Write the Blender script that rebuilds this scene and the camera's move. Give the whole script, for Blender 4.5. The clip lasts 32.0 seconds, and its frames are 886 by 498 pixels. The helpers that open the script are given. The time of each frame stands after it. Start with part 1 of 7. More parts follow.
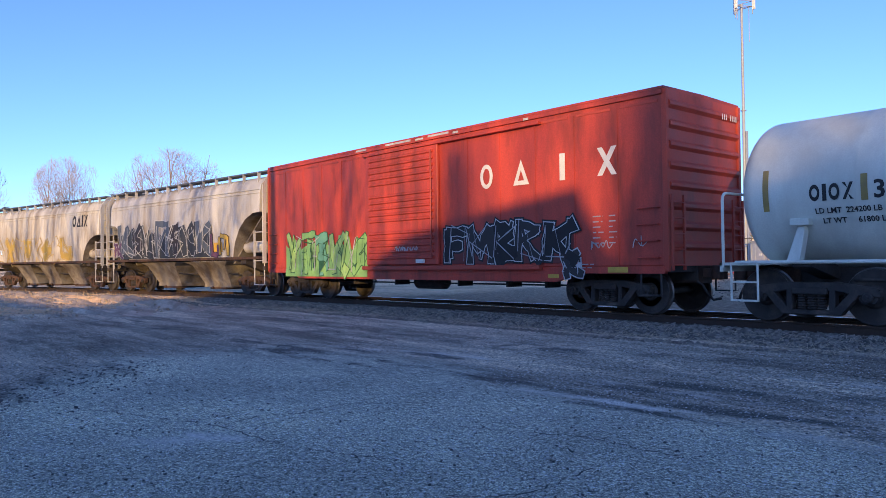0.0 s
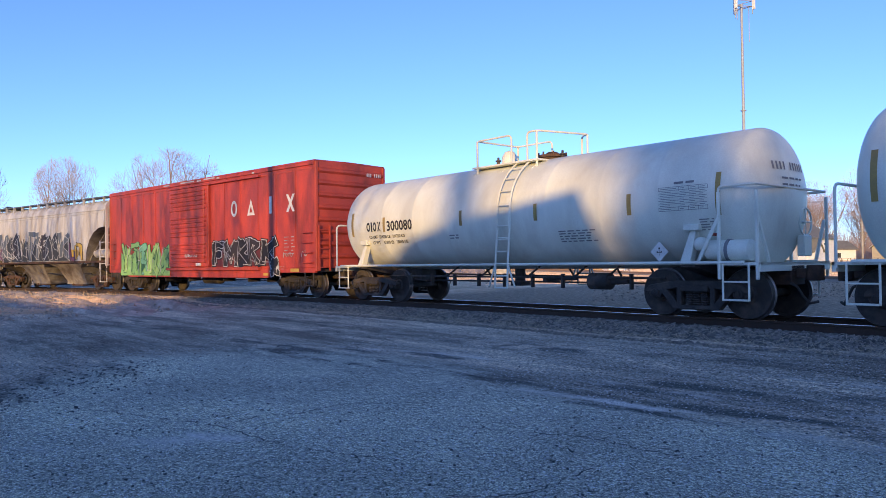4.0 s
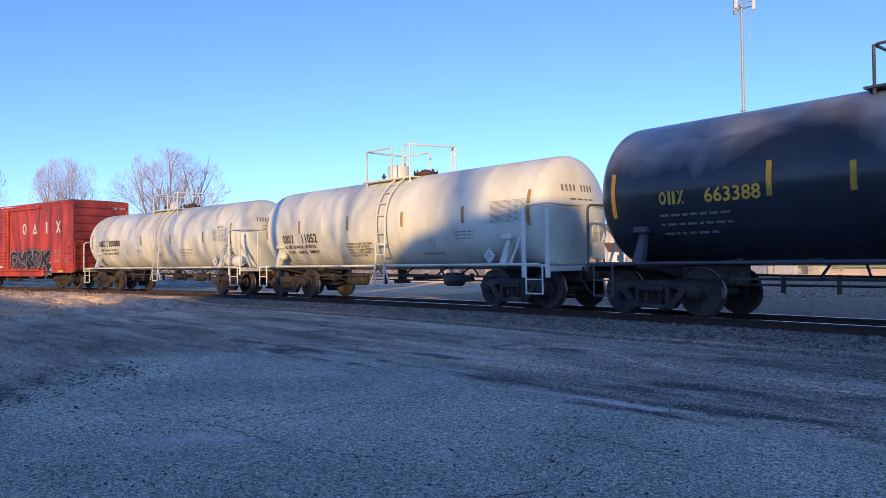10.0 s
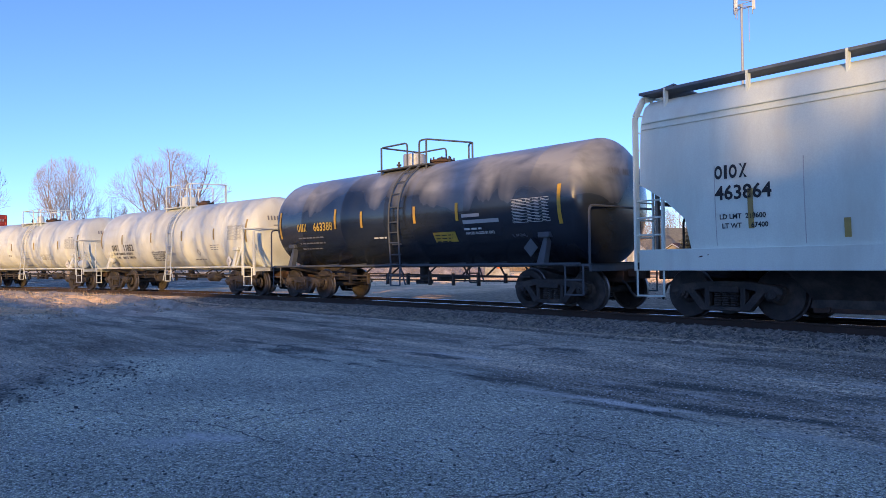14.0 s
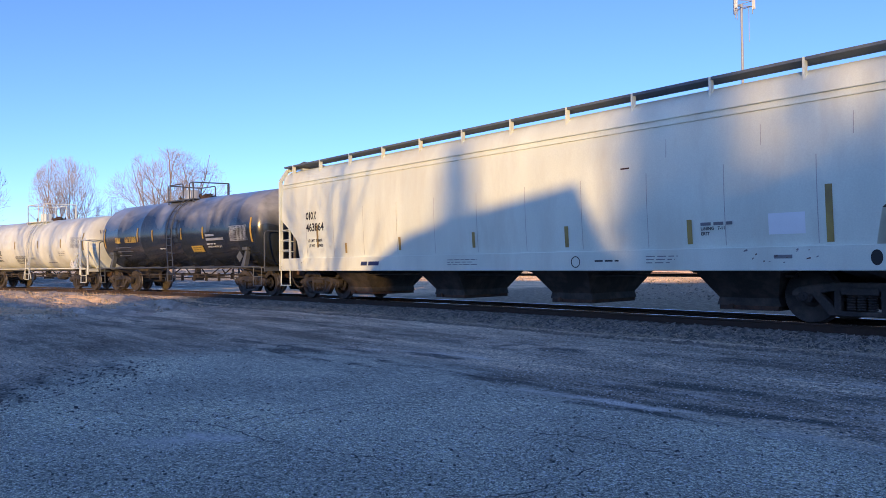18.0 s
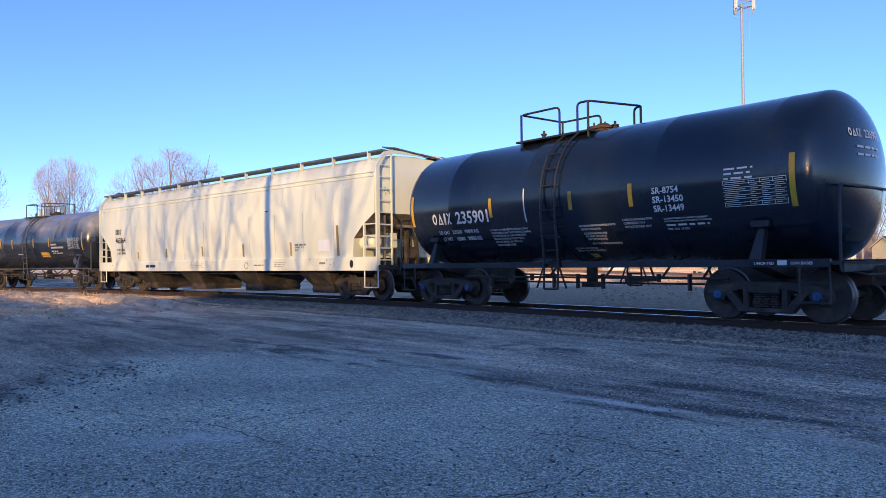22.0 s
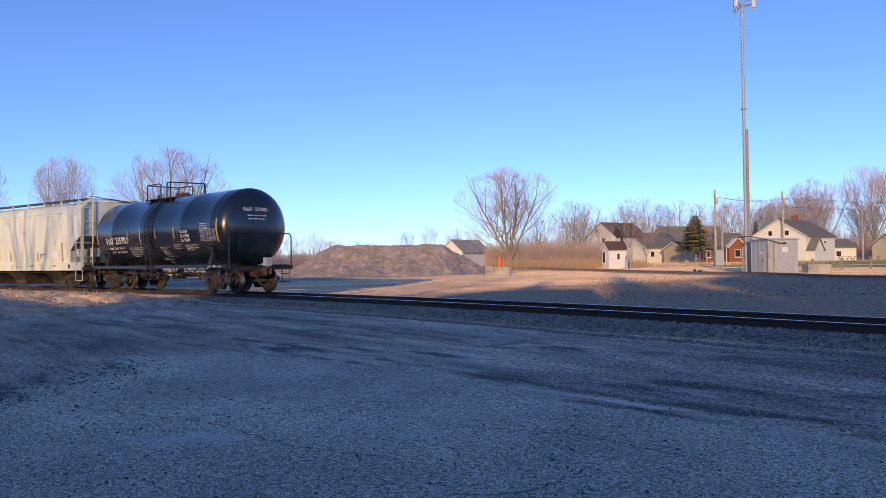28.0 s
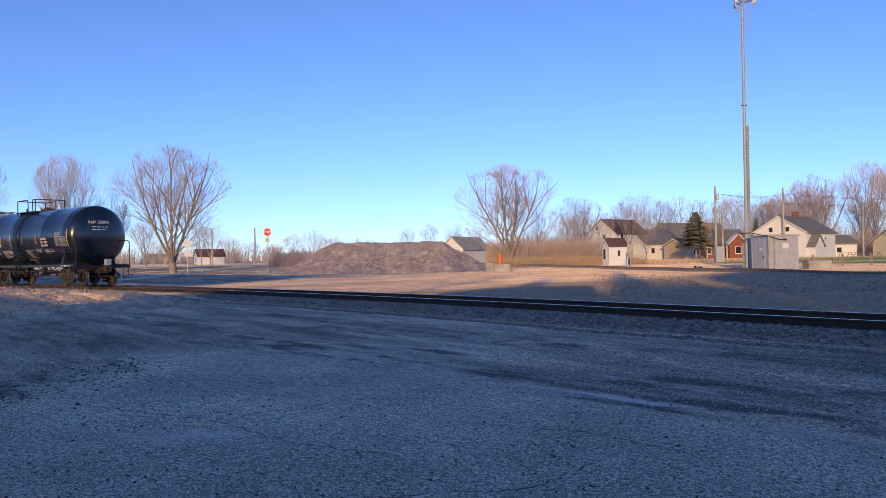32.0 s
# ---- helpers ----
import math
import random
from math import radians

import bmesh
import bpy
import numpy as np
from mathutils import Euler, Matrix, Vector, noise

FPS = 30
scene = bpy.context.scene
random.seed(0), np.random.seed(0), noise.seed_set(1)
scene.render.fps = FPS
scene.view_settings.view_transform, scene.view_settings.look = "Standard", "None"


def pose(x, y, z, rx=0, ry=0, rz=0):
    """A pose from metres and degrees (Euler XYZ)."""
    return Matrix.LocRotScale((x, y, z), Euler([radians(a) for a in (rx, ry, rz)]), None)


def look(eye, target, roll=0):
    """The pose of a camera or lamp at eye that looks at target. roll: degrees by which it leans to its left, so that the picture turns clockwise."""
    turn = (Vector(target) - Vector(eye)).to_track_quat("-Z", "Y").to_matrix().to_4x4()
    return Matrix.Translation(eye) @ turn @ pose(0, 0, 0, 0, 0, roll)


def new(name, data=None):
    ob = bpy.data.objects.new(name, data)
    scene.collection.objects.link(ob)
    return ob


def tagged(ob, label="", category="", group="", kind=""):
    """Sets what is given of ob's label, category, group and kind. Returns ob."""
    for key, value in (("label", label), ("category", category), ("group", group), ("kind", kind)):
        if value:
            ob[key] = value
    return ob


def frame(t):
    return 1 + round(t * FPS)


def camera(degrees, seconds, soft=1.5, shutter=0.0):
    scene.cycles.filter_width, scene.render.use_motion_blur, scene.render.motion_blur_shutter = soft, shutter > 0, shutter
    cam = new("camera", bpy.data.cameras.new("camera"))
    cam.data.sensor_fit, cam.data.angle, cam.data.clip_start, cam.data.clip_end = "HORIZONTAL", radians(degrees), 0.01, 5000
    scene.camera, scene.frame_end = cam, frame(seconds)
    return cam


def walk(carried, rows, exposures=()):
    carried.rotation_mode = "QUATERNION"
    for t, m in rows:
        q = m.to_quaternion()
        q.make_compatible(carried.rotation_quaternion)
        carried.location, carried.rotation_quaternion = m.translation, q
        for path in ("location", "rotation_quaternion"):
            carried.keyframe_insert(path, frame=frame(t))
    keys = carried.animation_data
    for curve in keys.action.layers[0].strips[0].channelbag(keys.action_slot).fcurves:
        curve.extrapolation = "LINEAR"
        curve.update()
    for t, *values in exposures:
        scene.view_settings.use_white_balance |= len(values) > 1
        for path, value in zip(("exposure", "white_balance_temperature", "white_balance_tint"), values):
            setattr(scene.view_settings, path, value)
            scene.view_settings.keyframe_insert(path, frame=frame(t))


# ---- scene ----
cam = camera(61.5, 32.0, soft=0.8)


def camera_rows():
    """A held camera that dips and leans a little in the last seconds."""
    eye = (0.0, 0.0, 1.085)
    rows = []
    for t, k in ((0, 0), (26.5, 0), (27.4, 0), (28, .32), (28.5, .53), (29, .66), (29.5, .78), (30, .85), (31, .9), (32, 1)):
        yaw, tip, lean = radians(50.595 + .05 * k), radians(1.102 - .33 * k), -.668 - .18 * k
        aim = (-math.sin(yaw) * math.cos(tip), math.cos(yaw) * math.cos(tip), 1.085 + math.sin(tip))
        rows.append((t, look(eye, aim, lean)))
    return rows


walk(cam, camera_rows(), exposures=[(0, 0.25, 5850, 25), (3, 0.22, 5850, 25), (7, 0.08, 5850, 25), (9, 0.10, 5850, 25), (13, 0.16, 5850, 25), (18, 0.14, 5850, 25), (21.5, 0.20, 5850, 25), (23, 0.12, 5850, 25), (25, -0.14, 5850, 26), (28, -0.24, 5900, 28), (32, -0.31, 5900, 28)])

# ---- light ----
SUN_AZ, SUN_EL = radians(141.5), radians(8.0)     # clockwise from +y, and above the horizon
world = bpy.data.worlds.new("world")
scene.world = world
world.use_nodes = True
nt = world.node_tree
sky = nt.nodes.new("ShaderNodeTexSky")
sky.sky_type, sky.sun_disc = "NISHITA", False
sky.sun_elevation, sky.sun_rotation = SUN_EL + radians(3), SUN_AZ
sky.altitude = 1800
sky.air_density, sky.dust_density, sky.ozone_density = 0.88, 0.8, 3.7
nt.links.new(sky.outputs[0], nt.nodes["Background"].inputs[0])
nt.nodes["Background"].inputs[1].default_value = 0.23
sun_data = bpy.data.lights.new("sun", "SUN")
sun_data.energy, sun_data.angle, sun_data.color = 4.25, radians(0.55), (1.0, 0.64, 0.185)
sun = new("sun", sun_data)
to_sun = Vector((math.sin(SUN_AZ) * math.cos(SUN_EL), math.cos(SUN_AZ) * math.cos(SUN_EL), math.sin(SUN_EL)))
sun.matrix_world = look(to_sun * 60, (0, 0, 0))

# ---- the line of the track: straight, then a bend to the left ----
TRACK_Y, BEND_X, BEND_R = 13.64, -9.65, 144.7


def track_point(u, off=0.0):
    """Place and heading at the distance u along the line; off: to the side, away from the camera."""
    a = max(0.0, BEND_X - u) / BEND_R
    x = BEND_X - BEND_R * math.sin(a) if a else u
    y = TRACK_Y - BEND_R * (1 - math.cos(a))
    return x - off * math.sin(a), y + off * math.cos(a), a


def rolled(t):
    """How far the train has come at t seconds."""
    w = t / 32
    return 32 * (3.17875 * w - .32714 * w ** 2 + 1.38187 * w ** 3 - .80057 * w ** 4 - .05042 * w ** 5)


def side_of_track(x, y):
    """Distance from the line of the track; below zero on the camera's side."""
    if x > BEND_X:
        return y - TRACK_Y
    return math.hypot(x - BEND_X, y - (TRACK_Y - BEND_R)) - BEND_R


# ---- mesh helpers ----
class Shape:
    """Collects the corners and faces of one mesh."""

    def __init__(self):
        self.v, self.f = [], []

    def add(self, verts, faces):
        n = len(self.v)
        self.v += [tuple(p) for p in verts]
        self.f += [tuple(i + n for i in q) for q in faces]
        return self

    def box(self, x0, x1, y0, y1, z0, z1):
        vs = [(x, y, z) for z in (z0, z1) for y in (y0, y1) for x in (x0, x1)]
        return self.add(vs, [(0, 2, 3, 1), (4, 5, 7, 6), (0, 1, 5, 4), (2, 6, 7, 3), (0, 4, 6, 2), (1, 3, 7, 5)])

    def beam(self, p, q, w, h):
        """A bar of the width w and height h from p to q."""
        p, q = Vector(p), Vector(q)
        d = (q - p).normalized()
        s = d.cross(Vector((0, 0, 1)))
        s = s.normalized() if s.length > 1e-4 else Vector((1, 0, 0))
        t = s.cross(d)
        vs = [e + s * a * w / 2 + t * b * h / 2 for e in (p, q) for a, b in ((-1, -1), (1, -1), (1, 1), (-1, 1))]
        return self.add(vs, [(0, 1, 2, 3), (7, 6, 5, 4), (0, 4, 5, 1), (1, 5, 6, 2), (2, 6, 7, 3), (3, 7, 4, 0)])

    def rod(self, p, q, r, n=8, r2=None):
        return self.tube([p, q], r, n, r2)

    def tube(self, pts, r, n=8, r2=None):
        """A round bar along pts, from the radius r to r2."""
        pts = [Vector(p) for p in pts]
        r2 = r if r2 is None else r2
        vs, fs = [], []
        d0 = (pts[1] - pts[0]).normalized()
        s = d0.orthogonal().normalized()
        for i, p in enumerate(pts):
            d = (pts[min(i + 1, len(pts) - 1)] - pts[max(i - 1, 0)]).normalized()
            s = (s - d * s.dot(d))
            s = s.normalized() if s.length > 1e-5 else d.orthogonal().normalized()
            b = d.cross(s)
            rr = r + (r2 - r) * i / (len(pts) - 1)
            vs += [p + (s * math.cos(k * 2 * math.pi / n) + b * math.sin(k * 2 * math.pi / n)) * rr for k in range(n)]
        for i in range(len(pts) - 1):
            fs += [(i * n + k, i * n + (k + 1) % n, (i + 1) * n + (k + 1) % n, (i + 1) * n + k) for k in range(n)]
        fs += [tuple(range(n))[::-1], tuple(range((len(pts) - 1) * n, len(pts) * n))]
        return self.add(vs, fs)

    def prism(self, poly, y0, y1, axis="y"):
        """poly: corners in the plane across the axis (x, z for y; y, z for x; x, y for z), drawn out from y0 to y1."""
        put = {"y": lambda a, b, c: (a, c, b), "x": lambda a, b, c: (c, a, b), "z": lambda a, b, c: (a, b, c)}[axis]
        n = len(poly)
        vs = [put(a, b, c) for c in (y0, y1) for a, b in poly]
        fs = [tuple(range(n)), tuple(range(n, 2 * n))[::-1]] + [(i, i + n, (i + 1) % n + n, (i + 1) % n) for i in range(n)]
        return self.add(vs, fs)

    def turned(self, profile, axis, n=32, at=(0, 0, 0)):
        """profile: pairs of (along, radius), turned round the axis x, y or z."""
        vs, fs = [], []
        for a, r in profile:
            for k in range(n):
                c, s = math.cos(2 * math.pi * k / n) * r, math.sin(2 * math.pi * k / n) * r
                p = {"x": (a, c, s), "y": (c, a, s), "z": (c, s, a)}[axis]
                vs.append((p[0] + at[0], p[1] + at[1], p[2] + at[2]))
        for i in range(len(profile) - 1):
            fs += [(i * n + k, i * n + (k + 1) % n, (i + 1) * n + (k + 1) % n, (i + 1) * n + k) for k in range(n)]
        fs += [tuple(range(n))[::-1], tuple(range((len(profile) - 1) * n, len(profile) * n))]
        return self.add(vs, fs)

    def loft(self, rings, caps=True):
        n = len(rings[0])
        vs = [p for r in rings for p in r]
        fs = [(i * n + k, i * n + (k + 1) % n, (i + 1) * n + (k + 1) % n, (i + 1) * n + k)
              for i in range(len(rings) - 1) for k in range(n)]
        if caps:
            fs += [tuple(range(n))[::-1], tuple(range((len(rings) - 1) * n, len(rings) * n))]
        return self.add(vs, fs)

    def mesh(self, name, mat, smooth=0, bevel=0.0):
        me = bpy.data.meshes.new(name)
        me.from_pydata(self.v, [], self.f)
        bm = bmesh.new()
        bm.from_mesh(me)
        bmesh.ops.recalc_face_normals(bm, faces=bm.faces)
        if bevel:
            bmesh.ops.bevel(bm, geom=[e for e in bm.edges if len(e.link_faces) == 2 and e.calc_face_angle(0) > .5],
                            offset=bevel, segments=1, affect="EDGES", clamp_overlap=True)
        bm.to_mesh(me)
        bm.free()
        if smooth:
            me.polygons.foreach_set("use_smooth", [True] * len(me.polygons))
            me.set_sharp_from_angle(angle=radians(smooth))
        me.materials.append(mat)
        return me


def part(name, shape, mat, parent, label="", smooth=35, bevel=0.0):
    """One mesh object under a thing or a part. shape: a Shape, or a mesh that is shared."""
    me = shape if isinstance(shape, bpy.types.Mesh) else shape.mesh(name, mat, smooth, bevel)
    ob = new(name, me)
    ob.parent = parent
    if name in ("lettering", "car_number", "end_number", "end_mark", "owner_mark", "chalk_scrawl", "plate_writing", "data_panel", "graffiti_ground", "graffiti", "paint_layer", "spring", "brake_rigging"):
        ob["kind"] = "stuff"
    if label:
        ob["label"] = label
    return ob


def thing(name, label, category, m=None, shape=None, mat=None, group="", kind="", smooth=35, bevel=0.0):
    ob = new(name, shape.mesh(name, mat, smooth, bevel) if shape else None)
    if m is not None:
        ob.matrix_basis = m
    return tagged(ob, label, category, group, kind)


# ---- materials ----
def surface(name, color, rough=.7, metal=0.0, vary=.25, scale=2.0, fine=40.0, bump=.15, grime=None, grime_at=.55, streak=(1, 1, 1),
            island=0.0, spec=None, soft=.12):
    """A plain surface with two sizes of unevenness, and blotches of grime."""
    m = bpy.data.materials.new(name)
    m.use_nodes = True
    n, l = m.node_tree.nodes, m.node_tree.links
    b = n["Principled BSDF"]
    tc = n.new("ShaderNodeTexCoord")
    mp = n.new("ShaderNodeMapping")
    mp.inputs["Scale"].default_value = streak
    l.new(tc.outputs["Object"], mp.inputs[0])
    big, small = n.new("ShaderNodeTexNoise"), n.new("ShaderNodeTexNoise")
    big.inputs["Scale"].default_value, big.inputs["Detail"].default_value = scale, 5
    small.inputs["Scale"].default_value, small.inputs["Detail"].default_value = fine, 3
    l.new(mp.outputs[0], big.inputs[0])
    l.new(tc.outputs["Object"], small.inputs[0])
    add = n.new("ShaderNodeMath")
    add.operation = "MULTIPLY_ADD"
    l.new(small.outputs[0], add.inputs[0])
    add.inputs[1].default_value = .5
    l.new(big.outputs[0], add.inputs[2])
    ramp = n.new("ShaderNodeMapRange")
    ramp.inputs[1].default_value, ramp.inputs[2].default_value = .45, 1.05
    ramp.inputs[3].default_value, ramp.inputs[4].default_value = 1 - vary, 1 + vary
    l.new(add.outputs[0], ramp.inputs[0])
    mul = n.new("ShaderNodeVectorMath")
    mul.operation = "SCALE"
    mul.inputs[0].default_value = color[:3]
    l.new(ramp.outputs[0], mul.inputs["Scale"])
    last = mul.outputs[0]
    if island:
        geo = n.new("ShaderNodeNewGeometry")
        info = n.new("ShaderNodeObjectInfo")
        both = n.new("ShaderNodeMath")
        l.new(geo.outputs["Random Per Island"], both.inputs[0])
        l.new(info.outputs["Random"], both.inputs[1])
        r2 = n.new("ShaderNodeMapRange")
        r2.inputs[1].default_value, r2.inputs[2].default_value = 0, 2
        r2.inputs[3].default_value, r2.inputs[4].default_value = 1 - island, 1 + island
        l.new(both.outputs[0], r2.inputs[0])
        m2 = n.new("ShaderNodeVectorMath")
        m2.operation = "SCALE"
        l.new(last, m2.inputs[0])
        l.new(r2.outputs[0], m2.inputs["Scale"])
        last = m2.outputs[0]
    if grime:
        gn = n.new("ShaderNodeTexNoise")
        gn.inputs["Scale"].default_value, gn.inputs["Detail"].default_value = scale * .7, 8
        gn.inputs["Roughness"].default_value = .65
        off = n.new("ShaderNodeMapping")
        off.inputs["Location"].default_value = (7.3, 1.7, 3.1)
        l.new(mp.outputs[0], off.inputs[0])
        l.new(off.outputs[0], gn.inputs[0])
        gr = n.new("ShaderNodeMapRange")
        gr.inputs[1].default_value, gr.inputs[2].default_value = grime_at - soft, grime_at + soft
        l.new(gn.outputs[0], gr.inputs[0])
        mix = n.new("ShaderNodeMix")
        mix.data_type = "RGBA"
        l.new(gr.outputs[0], mix.inputs["Factor"])
        l.new(last, mix.inputs[6])
        mix.inputs[7].default_value = (*grime[:3], 1)
        last = mix.outputs[2]
    l.new(last, b.inputs["Base Color"])
    b.inputs["Metallic"].default_value = metal
    rr = n.new("ShaderNodeMapRange")
    rr.inputs[1].default_value, rr.inputs[2].default_value = .3, .7
    rr.inputs[3].default_value, rr.inputs[4].default_value = max(.05, rough - .12), min(1, rough + .12)
    l.new(big.outputs[0], rr.inputs[0])
    l.new(rr.outputs[0], b.inputs["Roughness"])
    if spec is not None:
        b.inputs["Specular IOR Level"].default_value = spec
    if bump:
        bp = n.new("ShaderNodeBump")
        bp.inputs["Strength"].default_value, bp.inputs["Distance"].default_value = bump, .02
        l.new(add.outputs[0], bp.inputs["Height"])
        l.new(bp.outputs[0], b.inputs["Normal"])
    return m


M = dict(
    red=surface("red_oxide_paint", (.50, .062, .036), .55, vary=.34, scale=1.2, grime=(.13, .030, .022), grime_at=.6, streak=(1.6, 1, .35)),
    red_end=surface("dark_red_paint", (.45, .064, .037), .6, vary=.25, scale=1.5, grime=(.16, .035, .024), grime_at=.62, streak=(1, 1, .5)),
    white=surface("white_tank_paint", (.775, .79, .695), .42, vary=.16, scale=.9, grime=(.60, .59, .50), grime_at=.58, streak=(1.2, 1, .5), bump=.05),
    cream=surface("off_white_hopper_paint", (.76, .80, .69), .55, vary=.12, scale=.8, grime=(.65, .65, .54), grime_at=.6, streak=(1.5, 1, .4), bump=.06),
    grey=surface("weathered_grey_paint", (.54, .53, .51), .7, vary=.28, scale=1.0, grime=(.30, .25, .20), grime_at=.57, streak=(1.6, 1, .35)),
    pale=surface("stained_pale_paint", (.66, .62, .53), .7, vary=.25, scale=1.0, grime=(.25, .18, .11), grime_at=.55, streak=(1.6, 1, .35)),
    black2=surface("black_tank_paint", (.008, .015, .029), .24, vary=.35, scale=.8, grime=(.022, .025, .03), grime_at=.66, streak=(1, 1, .6), bump=.04),
    iron=surface("dark_grimy_iron", (.040, .035, .033), .75, vary=.5, scale=4, grime=(.105, .083, .068), grime_at=.57),
    rust=surface("brown_rusty_iron", (.10, .055, .035), .85, vary=.4, scale=5, grime=(.04, .025, .02), grime_at=.55),
    tread=surface("worn_wheel_steel", (.20, .18, .17), .4, 0.8, vary=.3, scale=6),
    railtop=surface("bright_rail_steel", (.55, .55, .56), .22, 1.0, vary=.1, scale=8, bump=.02),
    railside=surface("rusty_rail_steel", (.055, .035, .026), .8, vary=.4, scale=6),
    yellow=surface("yellow_reflective_tape", (.62, .36, .03), .5, vary=.2, scale=3, grime=(.35, .22, .05)),
    strap=surface("faded_reflective_tape", (.40, .285, .085), .6, vary=.2, scale=3, grime=(.26, .19, .08)),
    ink=surface("black_lettering_paint", (.02, .02, .022), .6, vary=.2),
    faint=surface("worn_lettering_paint", (.20, .20, .21), .6, vary=.3),
    chalk=surface("white_lettering_paint", (.72, .71, .68), .6, vary=.15, scale=5),
    gold=surface("yellow_lettering_paint", (.62, .40, .06), .6, vary=.2, scale=5),
    galv=surface("galvanised_steel", (.46, .47, .48), .5, .25, vary=.15, scale=3, bump=.05),
    wood=surface("weathered_tie_wood", (.075, .055, .042), .9, vary=.4, scale=3, streak=(1, 6, 1), island=.3),
    dusty_rail=surface("dusty_grey_rail_paint", (.085, .095, .11), .6, vary=.3, scale=4),
    dull_plate=surface("dull_plate_steel", (.10, .11, .12), .6, vary=.3, scale=4),
    railgrey=surface("dull_black_rail_paint", (.020, .022, .026), .5, vary=.25, scale=4),
    blue=surface("blue_bearing_cap_paint", (.03, .09, .22), .5, vary=.3),
)


def dusty_lit_black():
    """Black tank paint with a pale film of dust in laps and streaks; its paler upper part paints in the light on the
    top.
    """
    m = surface("dusty_top_lit_black_paint", (.010, .016, .027), .26, vary=.35, scale=.8, bump=.03)
    n, l = m.node_tree.nodes, m.node_tree.links
    b = n["Principled BSDF"]
    clean = b.inputs["Base Color"].links[0].from_socket
    tc = n.new("ShaderNodeTexCoord")
    sep = n.new("ShaderNodeSeparateXYZ")
    l.new(tc.outputs["Object"], sep.inputs[0])

    def cloud(scale, detail, stretch):
        mp = n.new("ShaderNodeMapping")
        mp.inputs["Scale"].default_value = stretch
        l.new(tc.outputs["Object"], mp.inputs[0])
        t = n.new("ShaderNodeTexNoise")
        t.inputs["Scale"].default_value, t.inputs["Detail"].default_value, t.inputs["Distortion"].default_value = scale, detail, .6
        l.new(mp.outputs[0], t.inputs[0])
        return t.outputs[0]

    def ranged(src, a, c, e, f):
        r = n.new("ShaderNodeMapRange")
        for i, v in enumerate((a, c, e, f)):
            r.inputs[i + 1].default_value = v
        l.new(src, r.inputs[0])
        return r.outputs[0]

    def joined(op, a, c):
        k = n.new("ShaderNodeMath")
        k.operation = op
        l.new(a, k.inputs[0])
        l.new(c, k.inputs[1])
        return k.outputs[0]
    # the film pales with height, painting the lit top into the colour
    lap = joined("ADD", sep.outputs[2], ranged(cloud(.55, 3, (1, 1, .3)), .34, .66, -.45, .45))
    film = joined("MULTIPLY", ranged(lap, 2.75, 3.45, .04, 1), ranged(cloud(1.3, 6, (.7, 1, 1.6)), .30, .62, .45, 1))
    mix = n.new("ShaderNodeMix")
    mix.data_type = "RGBA"
    l.new(film, mix.inputs["Factor"])
    l.new(clean, mix.inputs[6])
    mix.inputs[7].default_value = (.33, .335, .35, 1)
    l.new(mix.outputs[2], b.inputs["Base Color"])
    l.new(ranged(film, 0, 1, .24, .62), b.inputs["Roughness"])
    return m


M["black"] = dusty_lit_black()
for key, gloss in (("black", .45), ("black2", .6)):       # the paint's clear top coat
    b = M[key].node_tree.nodes["Principled BSDF"]
    b.inputs["Coat Weight"].default_value, b.inputs["Coat Roughness"].default_value = gloss, .16


# ---- ground ----
def step(a, b, v):
    v = min(1.0, max(0.0, (v - a) / (b - a)))
    return v * v * (3 - 2 * v)


def ground_z(x, y):
    """Height of the ground: the lot before the track, the yard behind it, and a slow rise far out."""
    s = side_of_track(x, y)
    far = math.hypot(x, y)
    z = -.40 + .10 * step(-6, -2.2, s)
    z += .16 * step(-5.2, -2.9, s + .5 * noise.noise((x * .5, y * .5, 8))) * step(24, 30, -x) * (1 - step(-1.6, -1.0, s)) * (1 + .9 * noise.noise((x * .8, y * .8, 3)))
    z += .75 * step(75, 135, far) * step(0, 12, s) + 1.2 * step(150, 500, far)
    z += .05 * noise.noise((x * .12, y * .12, 0)) + .02 * noise.noise((x * .6, y * .6, 5))
    return z


# lines that wheels have worn over the lot: the places, the width, how strong
DARK = (([(-7.3, 6.5), (-6.4, 6.7), (-5.3, 6.95), (-4.5, 6.85), (-3.3, 6.85), (-2.5, 6.95), (0, 7.1), (3, 7.2)], .48, .72),
        ([(-5.3, 7.7), (-4.3, 8.0), (-3.7, 8.05), (-3.1, 8.4), (0, 8.6), (3, 8.7)], .42, .75),
        ([(-6.2, 5.85), (-5.4, 6.0), (-4.7, 6.05), (-4.1, 6.2)], .12, .6),
        ([(-9.7, 1.2), (-10.5, 2.0), (-11.3, 2.9), (-11.6, 3.5)], .62, .66),
        ([(-9.5, 9.6), (-5, 9.9), (0, 10.2), (3, 10.3)], .35, .5),
        ([(-14, 6.2), (-12.5, 6.3), (-11, 6.9), (-9, 7.6)], .45, .62),
        ([(-15.5, 3.6), (-14, 5.0), (-12.6, 5.6), (-10.5, 6.1), (-8.6, 6.7)], .55, .55), ([(-17, 8.6), (-14, 8.4), (-11, 8.7), (-8, 9.2)], .40, .5))
